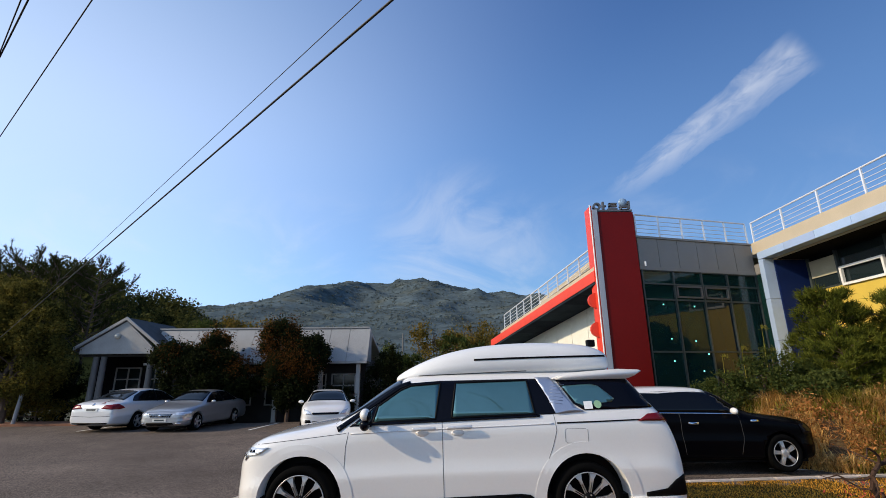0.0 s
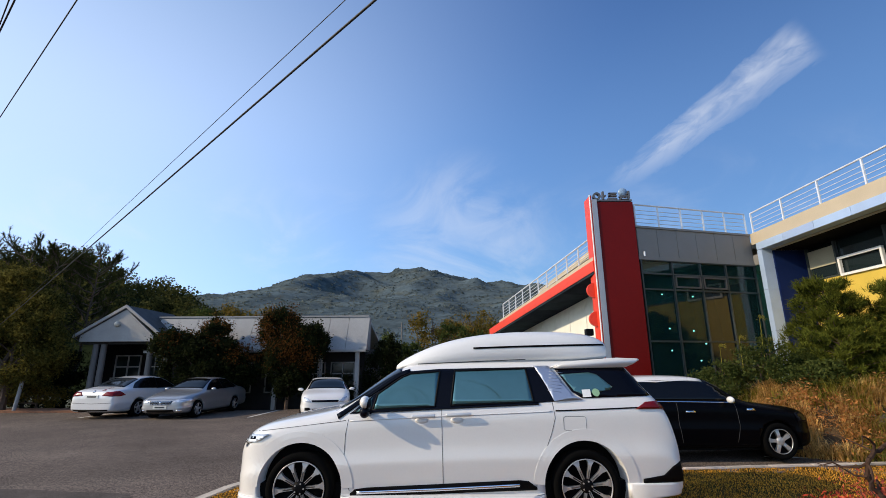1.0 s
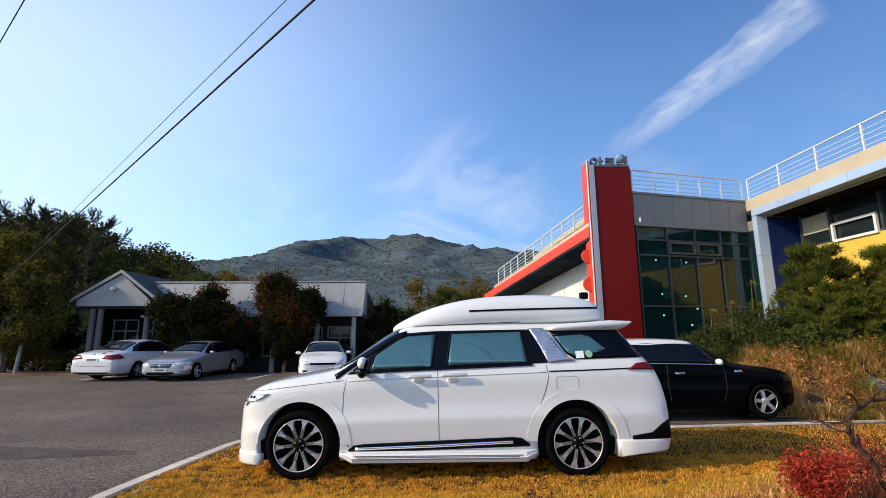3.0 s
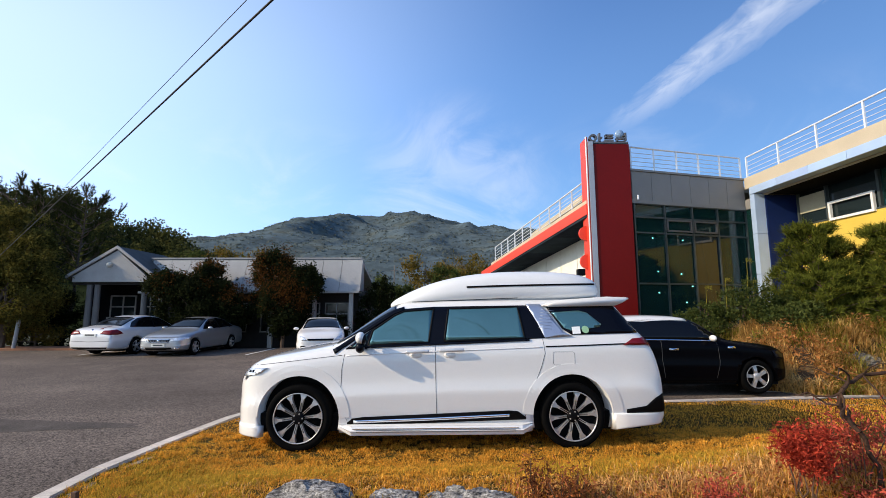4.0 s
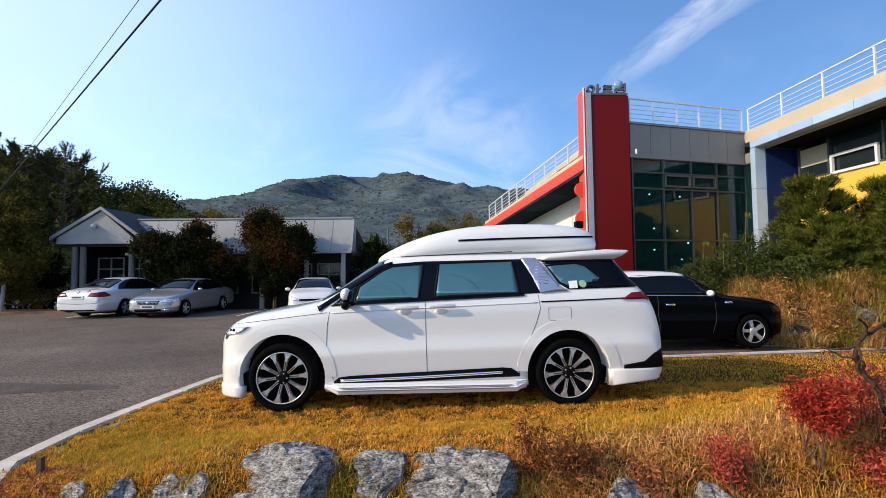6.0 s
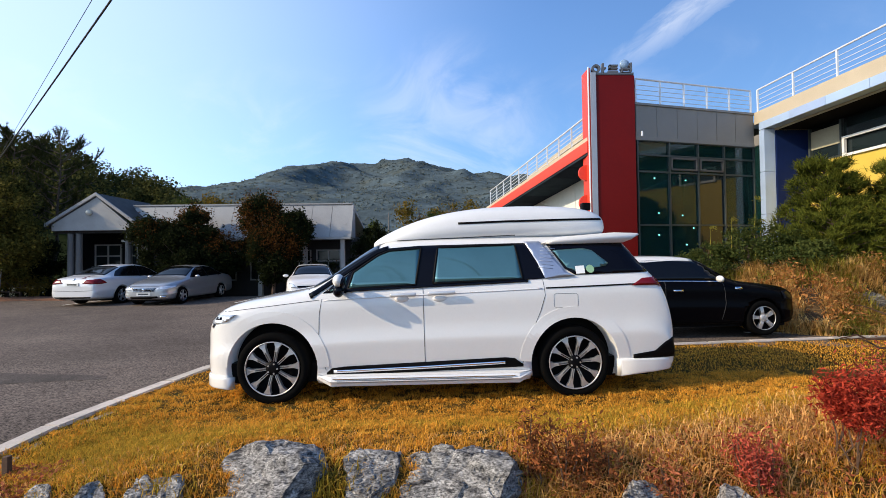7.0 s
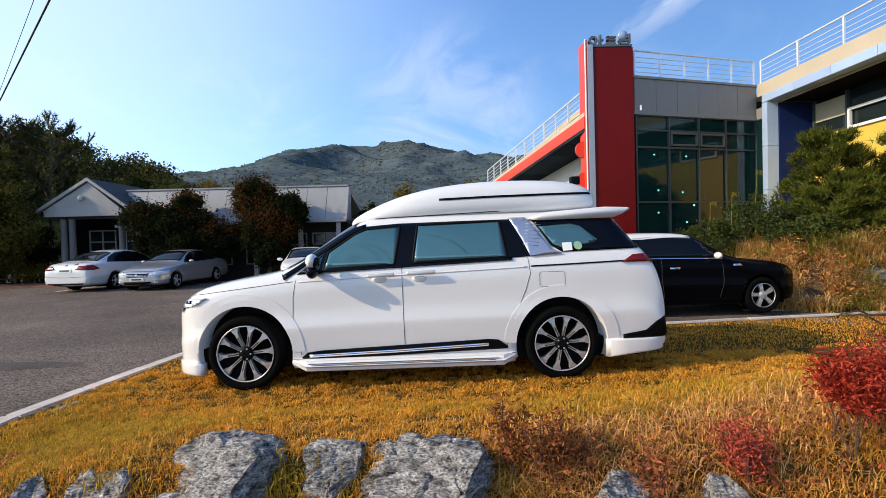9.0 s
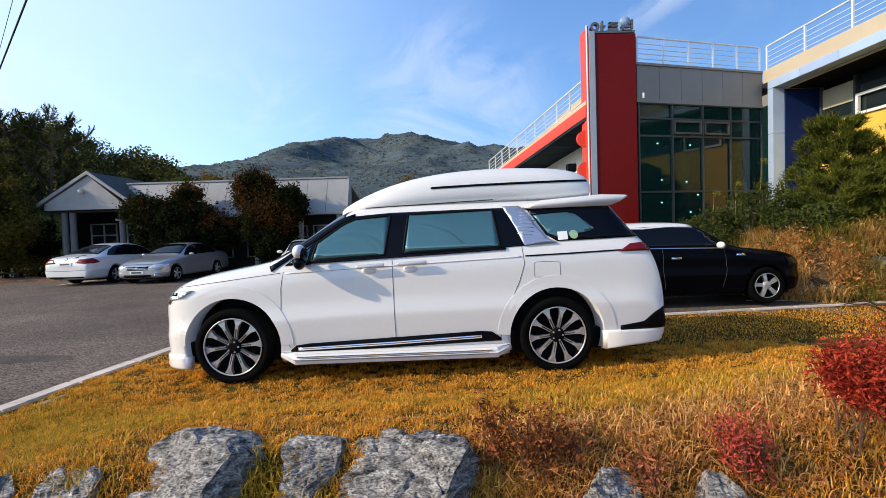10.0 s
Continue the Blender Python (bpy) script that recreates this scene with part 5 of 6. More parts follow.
MINI = [(-0.72, .30, .58, .50, .46, .68, .40, .66), (-0.66, .20, .70, .74, .70, .80, .62, .77), (-0.45, .17, .80, .85, .80, .88, .68, .86), (0.0, .17, .86, .865, .81, .93, .70, .91), (0.4, .17, .90, .865, .81, .97, .68, .95), (0.62, .17, .93, .865, .80, 1.10, .64, 1.06),
        (0.9, .17, .94, .865, .80, 1.31, .60, 1.26), (1.1, .17, .95, .865, .80, 1.40, .59, 1.35), (1.7, .17, .96, .865, .80, 1.43, .59, 1.375), (2.4, .17, .97, .86, .80, 1.42, .58, 1.36), (2.9, .19, .98, .85, .79, 1.37, .57, 1.31),
        (3.1, .22, .95, .84, .78, 1.12, .6, 1.08), (3.2, .26, .8, .80, .75, .92, .62, .9), (3.24, .32, .6, .7, .66, .7, .6, .68)]
mini, mb = small_car("black_hatchback", (7.52, 4.18, 0.0), 180, "black compact hatchback with a white roof beside the bank", "car", MINI, (0.0, 2.57), 0.31, 0.86, CAR_BLACK,
                     [(0.66, .985), (0.92, 1.22), (1.12, 1.325), (1.7, 1.36), (2.4, 1.345), (2.8, 1.29), (2.85, 1.02)], ((0.58, .66), (1.08, .57)), ((2.85, .52), (3.1, .58)), spokes=5)
mb.lay("roof_panel", flat([(1.12, -.58), (1.12, .58), (2.0, .61), (2.93, .56), (2.93, -.56), (2.0, -.61)], 0.1), ("t",), CAR_WHITE, mini, 0.004, 0.014, "white painted roof")
mb.lay("belt_chrome", strip2d([(0.66, .965), (1.5, .985), (2.85, 1.005)], 0.018), (L, R), CHROME, mini, 0.004, 0.006)
mb.lay("side_vent", flat([(0.36, .83), (0.52, .83), (0.5, .87), (0.38, .87)], 0.06), (L, R), CHROME, mini, 0.004, 0.006)
mb.lay("door_handle", flat([(1.45, .80), (1.62, .80), (1.62, .835), (1.45, .835)], 0.06), (L, R), CHROME, mini, 0.004, 0.014)
mb.lay("seam", strip2d([(0.7, .95), (0.68, .6), (0.75, .3)], 0.008), (L, R), SEAM, mini, 0.001, 0.001)
mb.lay("seam", strip2d([(1.75, .98), (1.76, .6), (1.72, .3)], 0.008), (L, R), SEAM, mini, 0.001, 0.001)
mb.lay("headlamp", flat([(-0.60, .62), (-0.38, .64), (-0.34, .78), (-0.48, .80), (-0.60, .74)], 0.05), (L, R), GLOSS_BLACK, mini, 0.005, 0.01)
add_mirrors(mini, 0.82, 0.84, 1.02, CAR_WHITE)


# ---- plants, rocks, cables ----
rng = np.random.default_rng(11)
BARK = surf("bark", (0.09, 0.06, 0.042), 0.9, var=0.3, scale=6, fine=40, bump=0.01, bump_scale=30)
TWIG = surf("twig", (0.10, 0.055, 0.032), 0.85, var=0.25, scale=8, fine=50, bump=0.004)
# dark green leaves, lowered to near black to hold the crowns' shade
LEAF_DARK = leafy("dark_shaded_leaves", (0.005, 0.009, 0.004), (0.022, 0.028, 0.009))
LEAF_OLIVE = leafy("olive_evergreen_leaves", (0.010, 0.017, 0.005), (0.17, 0.145, 0.032), trans=0.35, patch=1.6)
LEAF_GREEN = leafy("green_leaves", (0.022, 0.042, 0.012), (0.085, 0.10, 0.025))
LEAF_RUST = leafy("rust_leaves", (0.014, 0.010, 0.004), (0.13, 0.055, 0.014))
LEAF_YELLOW = leafy("yellowing_leaves", (0.06, 0.065, 0.015), (0.20, 0.13, 0.025))
LEAF_RED = leafy("red_leaves", (0.10, 0.010, 0.008), (0.62, 0.085, 0.045), trans=0.4, patch=9.0)
LEAF_DULLRED = leafy("dull_red_leaves", (0.16, 0.026, 0.018), (0.68, 0.14, 0.085), trans=0.4, patch=9.0)
LEAF_DRYRED = leafy("dry_red_leaves", (0.14, 0.04, 0.02), (0.48, 0.16, 0.075))
NEEDLE = leafy("pine_needles", (0.004, 0.011, 0.003), (0.115, 0.13, 0.018), trans=0.2, patch=2.2)
NEEDLE_DARK = leafy("dark_pine_needles", (0.015, 0.025, 0.010), (0.055, 0.06, 0.016), trans=0.25)
GRASS = leafy("lawn_blades", (0.22, 0.112, 0.016), (0.95, 0.465, 0.062), trans=0.3, patch=5.0)
GRASS_DRY = leafy("dry_grass_blades", (0.34, 0.155, 0.04), (0.92, 0.52, 0.18), trans=0.3, patch=5.0)
LEAF_WEED = leafy("withered_weed_leaves", (0.04, 0.028, 0.008), (0.42, 0.14, 0.05), patch=8.0)
GRASS_GREEN = leafy("green_grass_blades", (0.12, 0.10, 0.012), (0.68, 0.42, 0.05), trans=0.3, patch=6.0)
ROCK = surf("grey_rock", (0.30, 0.285, 0.265), 0.9, var=0.25, scale=8.0, fine=60, grain=0.85, bump=0.04, bump_scale=55, second=(0.045, 0.043, 0.044), second_at=(0.40, 0.66), stretch=(0.7, 1.2, 2.4), spec=0.15)


def raw_mesh(name, verts, faces_idx, n_per):
    """A mesh of many small separate faces from arrays."""
    me = bpy.data.meshes.new(name)
    nf = len(faces_idx) // n_per
    me.vertices.add(len(verts))
    me.vertices.foreach_set("co", np.asarray(verts, dtype=np.float32).ravel())
    me.loops.add(len(faces_idx))
    me.loops.foreach_set("vertex_index", np.asarray(faces_idx, dtype=np.int32))
    me.polygons.add(nf)
    me.polygons.foreach_set("loop_start", np.arange(0, nf * n_per, n_per, dtype=np.int32))
    me.update(calc_edges=True)
    return me


def unit(n):
    v = rng.normal(size=(n, 3))
    return v / np.linalg.norm(v, axis=1, keepdims=True)


def leaves(name, centres, size, aspect=0.5, droop=0.0):
    """Diamond-shaped leaves at the centres, each turned its own way and folded a little."""
    n = len(centres)
    a, b = unit(n), unit(n)
    a[:, 2] -= droop
    a /= np.linalg.norm(a, axis=1, keepdims=True)
    b = np.cross(a, b)
    b /= np.linalg.norm(b, axis=1, keepdims=True)
    s = size * rng.uniform(0.6, 1.35, (n, 1))
    c = np.asarray(centres)
    fold = np.cross(a, b) * s * 0.12
    v = np.stack([c - a * s * 0.5, c + b * s * aspect * 0.5 + fold, c + a * s * 0.5, c - b * s * aspect * 0.5 + fold], axis=1).reshape(-1, 3)
    return raw_mesh(name, v, np.arange(n * 4), 4)


def crown_points(blobs, n, clumps=60, spread_=0.16, low=-1.0):
    """Points in uneven clumps within ellipsoids (centre, radii)."""
    pts = []
    weight = np.array([b[1][0] * b[1][1] * b[1][2] for b in blobs]) ** 0.67
    weight /= weight.sum()
    for (c, r), w in zip(blobs, weight):
        k = max(6, int(clumps * w))
        d = unit(k)
        d[:, 2] = np.maximum(d[:, 2], low)
        rad = rng.uniform(0.35, 1.0, (k, 1)) ** 0.5
        cc = np.asarray(c) + d * rad * np.asarray(r)
        m = int(n * w)
        which = rng.integers(0, k, m)
        pts.append(cc[which] + rng.normal(size=(m, 3)) * spread_ * np.asarray(r) * rng.uniform(0.6, 1.4, (m, 1)))
    return np.concatenate(pts)


def limb(bm, a, b, r0, r1, wob=0.06, n=4, seg=6):
    """A bent tapered limb from a to b."""
    a, b = Vector(a), Vector(b)
    L_ = (b - a).length
    prev, pr = a, r0
    for i in range(1, n + 1):
        t = i / n
        p = a.lerp(b, t) + (Vector(rng.normal(size=3)) * wob * L_ * (1 - t) if i < n else Vector((0, 0, 0)))
        r = r0 + (r1 - r0) * t
        rod(prev, p, pr, r, seg, bm, caps=False)
        prev, pr = p, r


def tree(name, base, blobs, n, leaf, mat_, label, trunk_r=0.1, clumps=60, spread_=0.16, category="tree", aspect=0.55, group=""):
    """A tapered trunk with limbs into each part of an uneven leafy crown."""
    t = thing(name, base, 0, label, category, group)
    bm = bmesh.new()
    top = max(blobs, key=lambda b: b[0][2])
    fork = (0.0, 0.0, min(b[0][2] for b in blobs) * 0.55)
    limb(bm, (0, 0, -0.15), fork, trunk_r, trunk_r * 0.8, 0.03)
    for c, r in blobs:
        limb(bm, fork, c, trunk_r * 0.7, trunk_r * 0.25)
        for _ in range(5):
            d = unit(1)[0]
            d[2] = abs(d[2]) * 0.8
            limb(bm, Vector(fork).lerp(Vector(c), rng.uniform(0.4, 1)), Vector(c) + Vector(d * np.asarray(r) * 0.85), trunk_r * 0.3, trunk_r * 0.07, 0.08, 3, 5)
    part("trunk", bm, BARK, t)
    part("crown", leaves("crown", crown_points(blobs, n, clumps, spread_), leaf, aspect), mat_, t)
    return t


def pine(name, base, height, reach, tufts, mat_, label, needle=0.12, trunk_r=0.09, lean=(0.1, 0)):
    """A pine: a bent trunk, level branches and needle tufts along them."""
    t = thing(name, base, 0, label, "pine tree")
    bm = bmesh.new()
    top = Vector((lean[0] * height, lean[1] * height, height))
    limb(bm, (0, 0, -0.2), top, trunk_r, trunk_r * 0.2, 0.03, 6, 8)
    tips = []
    nb = max(10, tufts // 12)
    for i in range(nb):
        h = 0.12 + 0.88 * (i + 0.5) / nb
        a = i * 2.4 + rng.uniform(-0.5, 0.5)
        ln = reach * (1.05 - h * 0.72) * rng.uniform(0.65, 1.15)
        s = top * h
        e = s + Vector((math.cos(a) * ln, math.sin(a) * ln, ln * (0.15 + 0.5 * h) * rng.uniform(0.5, 1.2)))
        limb(bm, s, e, trunk_r * 0.32, 0.006, 0.05, 3, 5)
        for k in range(12):
            f = rng.uniform(0.45, 1.05)
            p = s.lerp(e, f) + Vector(rng.normal(size=3) * (0.13, 0.13, 0.055)) * ln
            tips.append((p, (e - s).normalized()))
            if k % 3 == 0:
                rod(s.lerp(e, f * 0.9), p, 0.006, 0.003, 4, bm, caps=False)
    part("trunk", bm, BARK, t)
    per = 30
    P = np.array([p for p, _ in tips])
    D = np.array([d for _, d in tips])
    P, D = np.repeat(P, per, 0), np.repeat(D, per, 0)
    d = unit(len(P)) * 0.8 + D * 0.4 + np.array([0, 0, 0.65])
    d /= np.linalg.norm(d, axis=1, keepdims=True)
    w = np.cross(d, unit(len(P)))
    w /= np.linalg.norm(w, axis=1, keepdims=True)
    ln = needle * rng.uniform(0.6, 1.2, (len(P), 1))
    o = P + rng.normal(size=P.shape) * needle * 0.25
    v = np.stack([o - w * needle * 0.065, o + w * needle * 0.065, o + d * ln], 1).reshape(-1, 3)
    part("needles", raw_mesh("needles", v, np.arange(len(P) * 3), 3), mat_, t)
    return t


def open_pine(name, base, height, reach, label, lean=0.0, branches=32):
    """A thin-crowned pine: long rising branches whose twigs end in upright brushes of needles."""
    t = thing(name, base, 0, label, "pine tree")
    bm = bmesh.new()
    top = Vector((lean * height, 0, height))
    limb(bm, (0, 0, -0.2), top, 0.11, 0.02, 0.02, 6, 8)
    o, d = [], []
    for i in range(branches):
        h = 0.42 + 0.58 * (i + 0.5) / branches
        a = i * 2.4 + rng.uniform(-0.4, 0.4)
        ln = reach * (1.25 - 0.75 * h) * rng.uniform(0.7, 1.15)
        s = top * h
        e = s + Vector((math.cos(a) * ln, math.sin(a) * ln, ln * rng.uniform(0.35, 0.7)))
        limb(bm, s, e, 0.03, 0.010, 0.05, 4, 5)
        for k in range(10):
            q = s.lerp(e, rng.uniform(0.35, 1.0))
            up = Vector((math.cos(a) * 0.45 + rng.normal() * 0.3, math.sin(a) * 0.45 + rng.normal() * 0.3, 0.9)).normalized()
            tip = q + up * rng.uniform(0.4, 0.85)
            rod(q, tip, 0.012, 0.006, 4, bm, caps=False)
            f = rng.uniform(0.2, 1.0, (56, 1))
            o.append(np.array(q) + (np.array(tip) - np.array(q)) * f)
            d.append(unit(56) * 0.75 + np.array(up) * 0.9)
    part("trunk", bm, BARK, t)
    o, d = np.concatenate(o), np.concatenate(d)
    d /= np.linalg.norm(d, axis=1, keepdims=True)
    w = np.cross(d, unit(len(d)))
    w /= np.linalg.norm(w, axis=1, keepdims=True)
    v = np.stack([o - w * 0.013, o + w * 0.013, o + d * rng.uniform(0.10, 0.20, (len(d), 1))], 1).reshape(-1, 3)
    part("needles", raw_mesh("needles", v, np.arange(len(d) * 3), 3), NEEDLE_DARK, t)
    return t


def blades(name, xy, z, height, width, bend=0.5, up=0.0):
    """Grass blades of two bent pieces standing at the points."""
    n = len(xy)
    a = rng.uniform(0, math.tau, n)
    out = np.stack([np.cos(a), np.sin(a), np.zeros(n)], 1)
    side = np.stack([-np.sin(a), np.cos(a), np.zeros(n)], 1)
    h = (height * rng.uniform(0.5, 1.35, n))[:, None]
    b = (bend * rng.uniform(0.2, 1.3, n))[:, None]
    base = np.concatenate([xy, np.asarray(z)[:, None]], 1)
    zz = np.array([0, 0, 1.0])
    midp = base + zz * h * 0.6 + out * h * b * 0.3
    tip = base + zz * h * (1.0 - 0.3 * b) + out * h * b
    w = width
    v = np.stack([base - side * w, base + side * w, midp + side * w * 0.8, midp - side * w * 0.8, tip], 1).reshape(-1, 3)
    i = np.arange(n)[:, None] * 5
    me = bpy.data.meshes.new(name)
    faces = np.concatenate([i + [0, 1, 2], i + [0, 2, 3], i + [3, 2, 4]], 1).reshape(-1)
    return raw_mesh(name, v, faces, 3)


# lawn grass
def lawn_points(n, x0, x1, y0, y1):
    p = np.stack([rng.uniform(x0, x1, n), rng.uniform(y0, y1, n)], 1)
    return p[[on_lawn(x, y, 0.02) for x, y in p]]


def heights(p):
    return np.array([lawn_z(x, y) - 0.01 for x, y in p])


p = lawn_points(250000, -1.9, 6.0, -2.15, 0.9)
clump = np.array([noise.noise((x * 7, y * 10, 0.3)) + 0.7 * noise.noise((x * 19, y * 26, 4.1)) for x, y in p])
keep_ = rng.uniform(size=len(p)) < 0.9 + 0.75 * clump
p, clump = p[keep_], clump[keep_]
solid("lawn_grass", blades("lawn_grass", p, heights(p), 0.033 * (1 + 1.1 * np.clip(clump, -0.6, 0.9)), 0.0027, 1.0), GRASS, "short yellowing autumn lawn grass", "grass", "stuff")
p = lawn_points(40000, -1.6, 9.5, 0.9, 3.0)
solid("lawn_grass", blades("lawn_grass", p, heights(p), 0.035, 0.004, 0.9), GRASS, "short yellowing autumn lawn grass behind the van", "grass", "stuff")
p = np.concatenate([rng.normal((cx, cy), (sx, sy), (n, 2)) for cx, cy, sx, sy, n in ((-1.1, -0.9, 0.3, 0.3, 6500), (-0.6, -1.4, 0.30, 0.24, 8000), (0.0, -1.1, 0.35, 0.2, 3000), (-1.4, -0.1, 0.2, 0.3, 800), (0.6, -0.8, 0.5, 0.2, 700), (3.3, -0.7, 0.4, 0.2, 900), (2.6, -1.0, 0.3, 0.2, 1500), (3.9, -0.6, 0.5, 0.15, 1800), (1.8, -0.9, 0.4, 0.12, 1200), (4.4, -1.1, 0.4, 0.2, 1500), (3.1, -1.35, 0.3, 0.1, 900))])
p = p[[on_lawn(x, y, 0.02) for x, y in p]]
solid("green_grass", blades("green_grass", p, heights(p), 0.05, 0.0028, 0.8), GRASS_GREEN, "greener patches of lawn grass", "grass", "stuff")
# longer dry grass along the rocks
p = lawn_points(26000, -1.3, 5.2, -2.3, -1.35)
keep_ = rng.uniform(size=len(p)) < 0.22 + 0.08 * (p[:, 0] > 2.1)
p = p[keep_]
solid("dry_grass", blades("dry_grass", p, heights(p), 0.05, 0.003, 1.2), GRASS_DRY, "longer dry straw-coloured grass along the rocks", "grass", "stuff")
p = np.concatenate([rng.normal((cx, cy), s, (n, 2)) for cx, cy, s, n in ((0.98, -2.0, 0.08, 260), (1.28, -2.15, 0.09, 300), (2.25, -2.1, 0.10, 350), (0.05, -2.0, 0.10, 180), (4.1, -2.3, 0.2, 300), (4.6, -1.7, 0.35, 200), (2.7, -1.55, 0.3, 200), (3.6, -1.45, 0.35, 200))])
solid("grass_tufts", blades("grass_tufts", p, heights(p), 0.13, 0.0032, 1.1), GRASS_GREEN, "long green grass tufts between the rocks", "grass", "stuff")
p = np.concatenate([rng.normal((cx, cy), s, (n, 2)) for cx, cy, s, n in ((2.4, -1.95, 0.14, 900), (2.9, -1.95, 0.22, 1100), (3.5, -1.9, 0.25, 1100), (4.2, -1.75, 0.28, 1500), (4.9, -1.5, 0.3, 1300), (2.1, -2.2, 0.12, 650))])
solid("straw_tufts", blades("straw_tufts", p, heights(p), 0.10, 0.0034, 1.5), GRASS_DRY, "long dry straw tufts at the lawn's edge", "grass", "stuff")


p = lawn_points(3200, 2.0, 5.2, -2.35, -1.45)
p = p[rng.uniform(size=len(p)) < (-1.35 - p[:, 1]) * 1.6]
pts = np.concatenate([p, (heights(p) + rng.uniform(0.01, 0.06, len(p)))[:, None]], 1)
solid("leaf_litter", leaves("leaf_litter", pts, 0.035, 0.4), LEAF_DRYRED, "withered brown leaves among the dry grass", "leaves", "stuff")


p = np.stack([rng.uniform(-1.7, -0.9, 1400), rng.uniform(-2.1, -1.3, 1400)], 1)
pts = np.concatenate([p, (heights(p) + rng.uniform(0.005, 0.04, len(p)))[:, None]], 1)
solid("leaf_litter", leaves("leaf_litter", pts, 0.045, 0.45), LEAF_DRYRED, "fallen brown leaves gathered beside the kerb", "leaves", "stuff")


def rock(at, size, seed, turn=0.0, tilt=0.0):
    """A weathered boulder: faceted by planes, then roughened."""
    bm = bmesh.new()
    bmesh.ops.create_icosphere(bm, subdivisions=6 if size[0] > 0.4 and at[1] < 0 else 5, radius=1.0)
    r = np.random.default_rng(seed)
    planes = [(Vector((a, b, c)).normalized(), d) for a, b, c, d in zip(r.normal(size=7), r.normal(size=7), r.normal(0.1, 0.6, 7), r.uniform(0.88, 1.08, 7))]
    planes += [(Vector((-tilt, -0.42, 1)).normalized(), 0.70), (Vector((r.uniform(-0.3, 0.3), -1, r.uniform(-0.15, 0.15))).normalized(), 0.74),
               (Vector((-0.85, -0.5, 0.3)).normalized(), 0.84), (Vector((0.8, -0.6, 0.05)).normalized(), 0.80), (Vector((-0.3, -0.8, 0.6)).normalized(), 0.86)]
    lean = Matrix.Rotation(r.uniform(-0.5, 0.5), 3, "Y")
    for v in bm.verts:
        c = v.co.copy()
        c /= (abs(c.x) ** 4.5 + abs(c.y) ** 4.5 + abs(c.z) ** 4.5) ** (1 / 4.5)
        warp = 0.07 * noise.noise(c * 1.7 + Vector((seed, 0, 0)))
        for nrm, d in planes:
            k = c.dot(nrm) - d - warp
            if k > 0:
                c -= nrm * k
        q = lean @ c
        q = Vector((q.x * 1.7, q.y * 1.7, q.z * 3.4)) + Vector((seed * 1.3, 0, 0)) + noise.noise_vector(c * 2.2) * 0.45
        dist, cells = noise.voronoi(q)
        block = noise.cell(cells[0] * 7.7)
        groove = max(0.0, 1 - (dist[1] - dist[0]) / 0.10)
        c *= 1 + 0.055 * block - 0.05 * groove + 0.03 * noise.noise(c * 4.5 + Vector((seed, 2, 0))) + 0.018 * noise.noise(Vector((q.x * 6, q.y * 6, q.z * 5))) + 0.012 * noise.noise(c * 34)
        v.co = Vector((c.x * size[0], c.y * size[1], c.z * size[2]))
    bmesh.ops.transform(bm, matrix=pose(0, 0, 0, 0, 0, turn), verts=bm.verts)
    ob = solid("rock", bm, ROCK, "weathered grey boulder set in the lawn's edge", "rock", "", "boulders along the lawn")
    ob.location = at
    return ob


for at, size, seed, turn, tilt in (((0.60, -1.92, -0.12), (0.37, 0.30, 0.43), 3, 6, 0.42), ((1.215, -1.86, 0.0), (0.195, 0.22, 0.25), 25, -8, 0.0), ((1.76, -1.98, -0.16), (0.43, 0.32, 0.43), 5, 10, 0.5),
                             ((-0.04, -1.98, -0.13), (0.19, 0.22, 0.30), 14, 0, 0.1),
                                   ((-0.42, -1.95, -0.10), (0.12, 0.17, 0.25), 21, 20, -0.1), ((2.79, -2.12, -0.12), (0.15, 0.18, 0.26), 31, 0, -0.2), ((3.33, -2.15, -0.13), (0.12, 0.2, 0.25), 44, 15, 0.1),
                                   ((4.0, -2.3, -0.26), (0.18, 0.18, 0.28), 57, 0, 0.0), ((-0.80, -1.85, -0.14), (0.12, 0.14, 0.24), 61, 0, 0.2), ((1.05, -2.3, -0.4), (0.17, 0.16, 0.17), 66, 0, 0.0)):
    rock(at, size, seed, turn, tilt)
rock((9.05, 3.75, 0.0), (0.22, 0.2, 0.16), 71)
rock((10.3, 4.1, 0.35), (0.5, 0.35, 0.42), 75)
rock((11.2, 4.4, 0.6), (0.5, 0.35, 0.4), 79)
stake = thing("edging_stake", (-1.33, -1.42, 0), label="short weathered wooden stake beside the kerb", category="stake")
part("stake", box(-0.02, 0.02, -0.02, 0.02, -0.2, 0.14, 0.004), TWIG, stake)


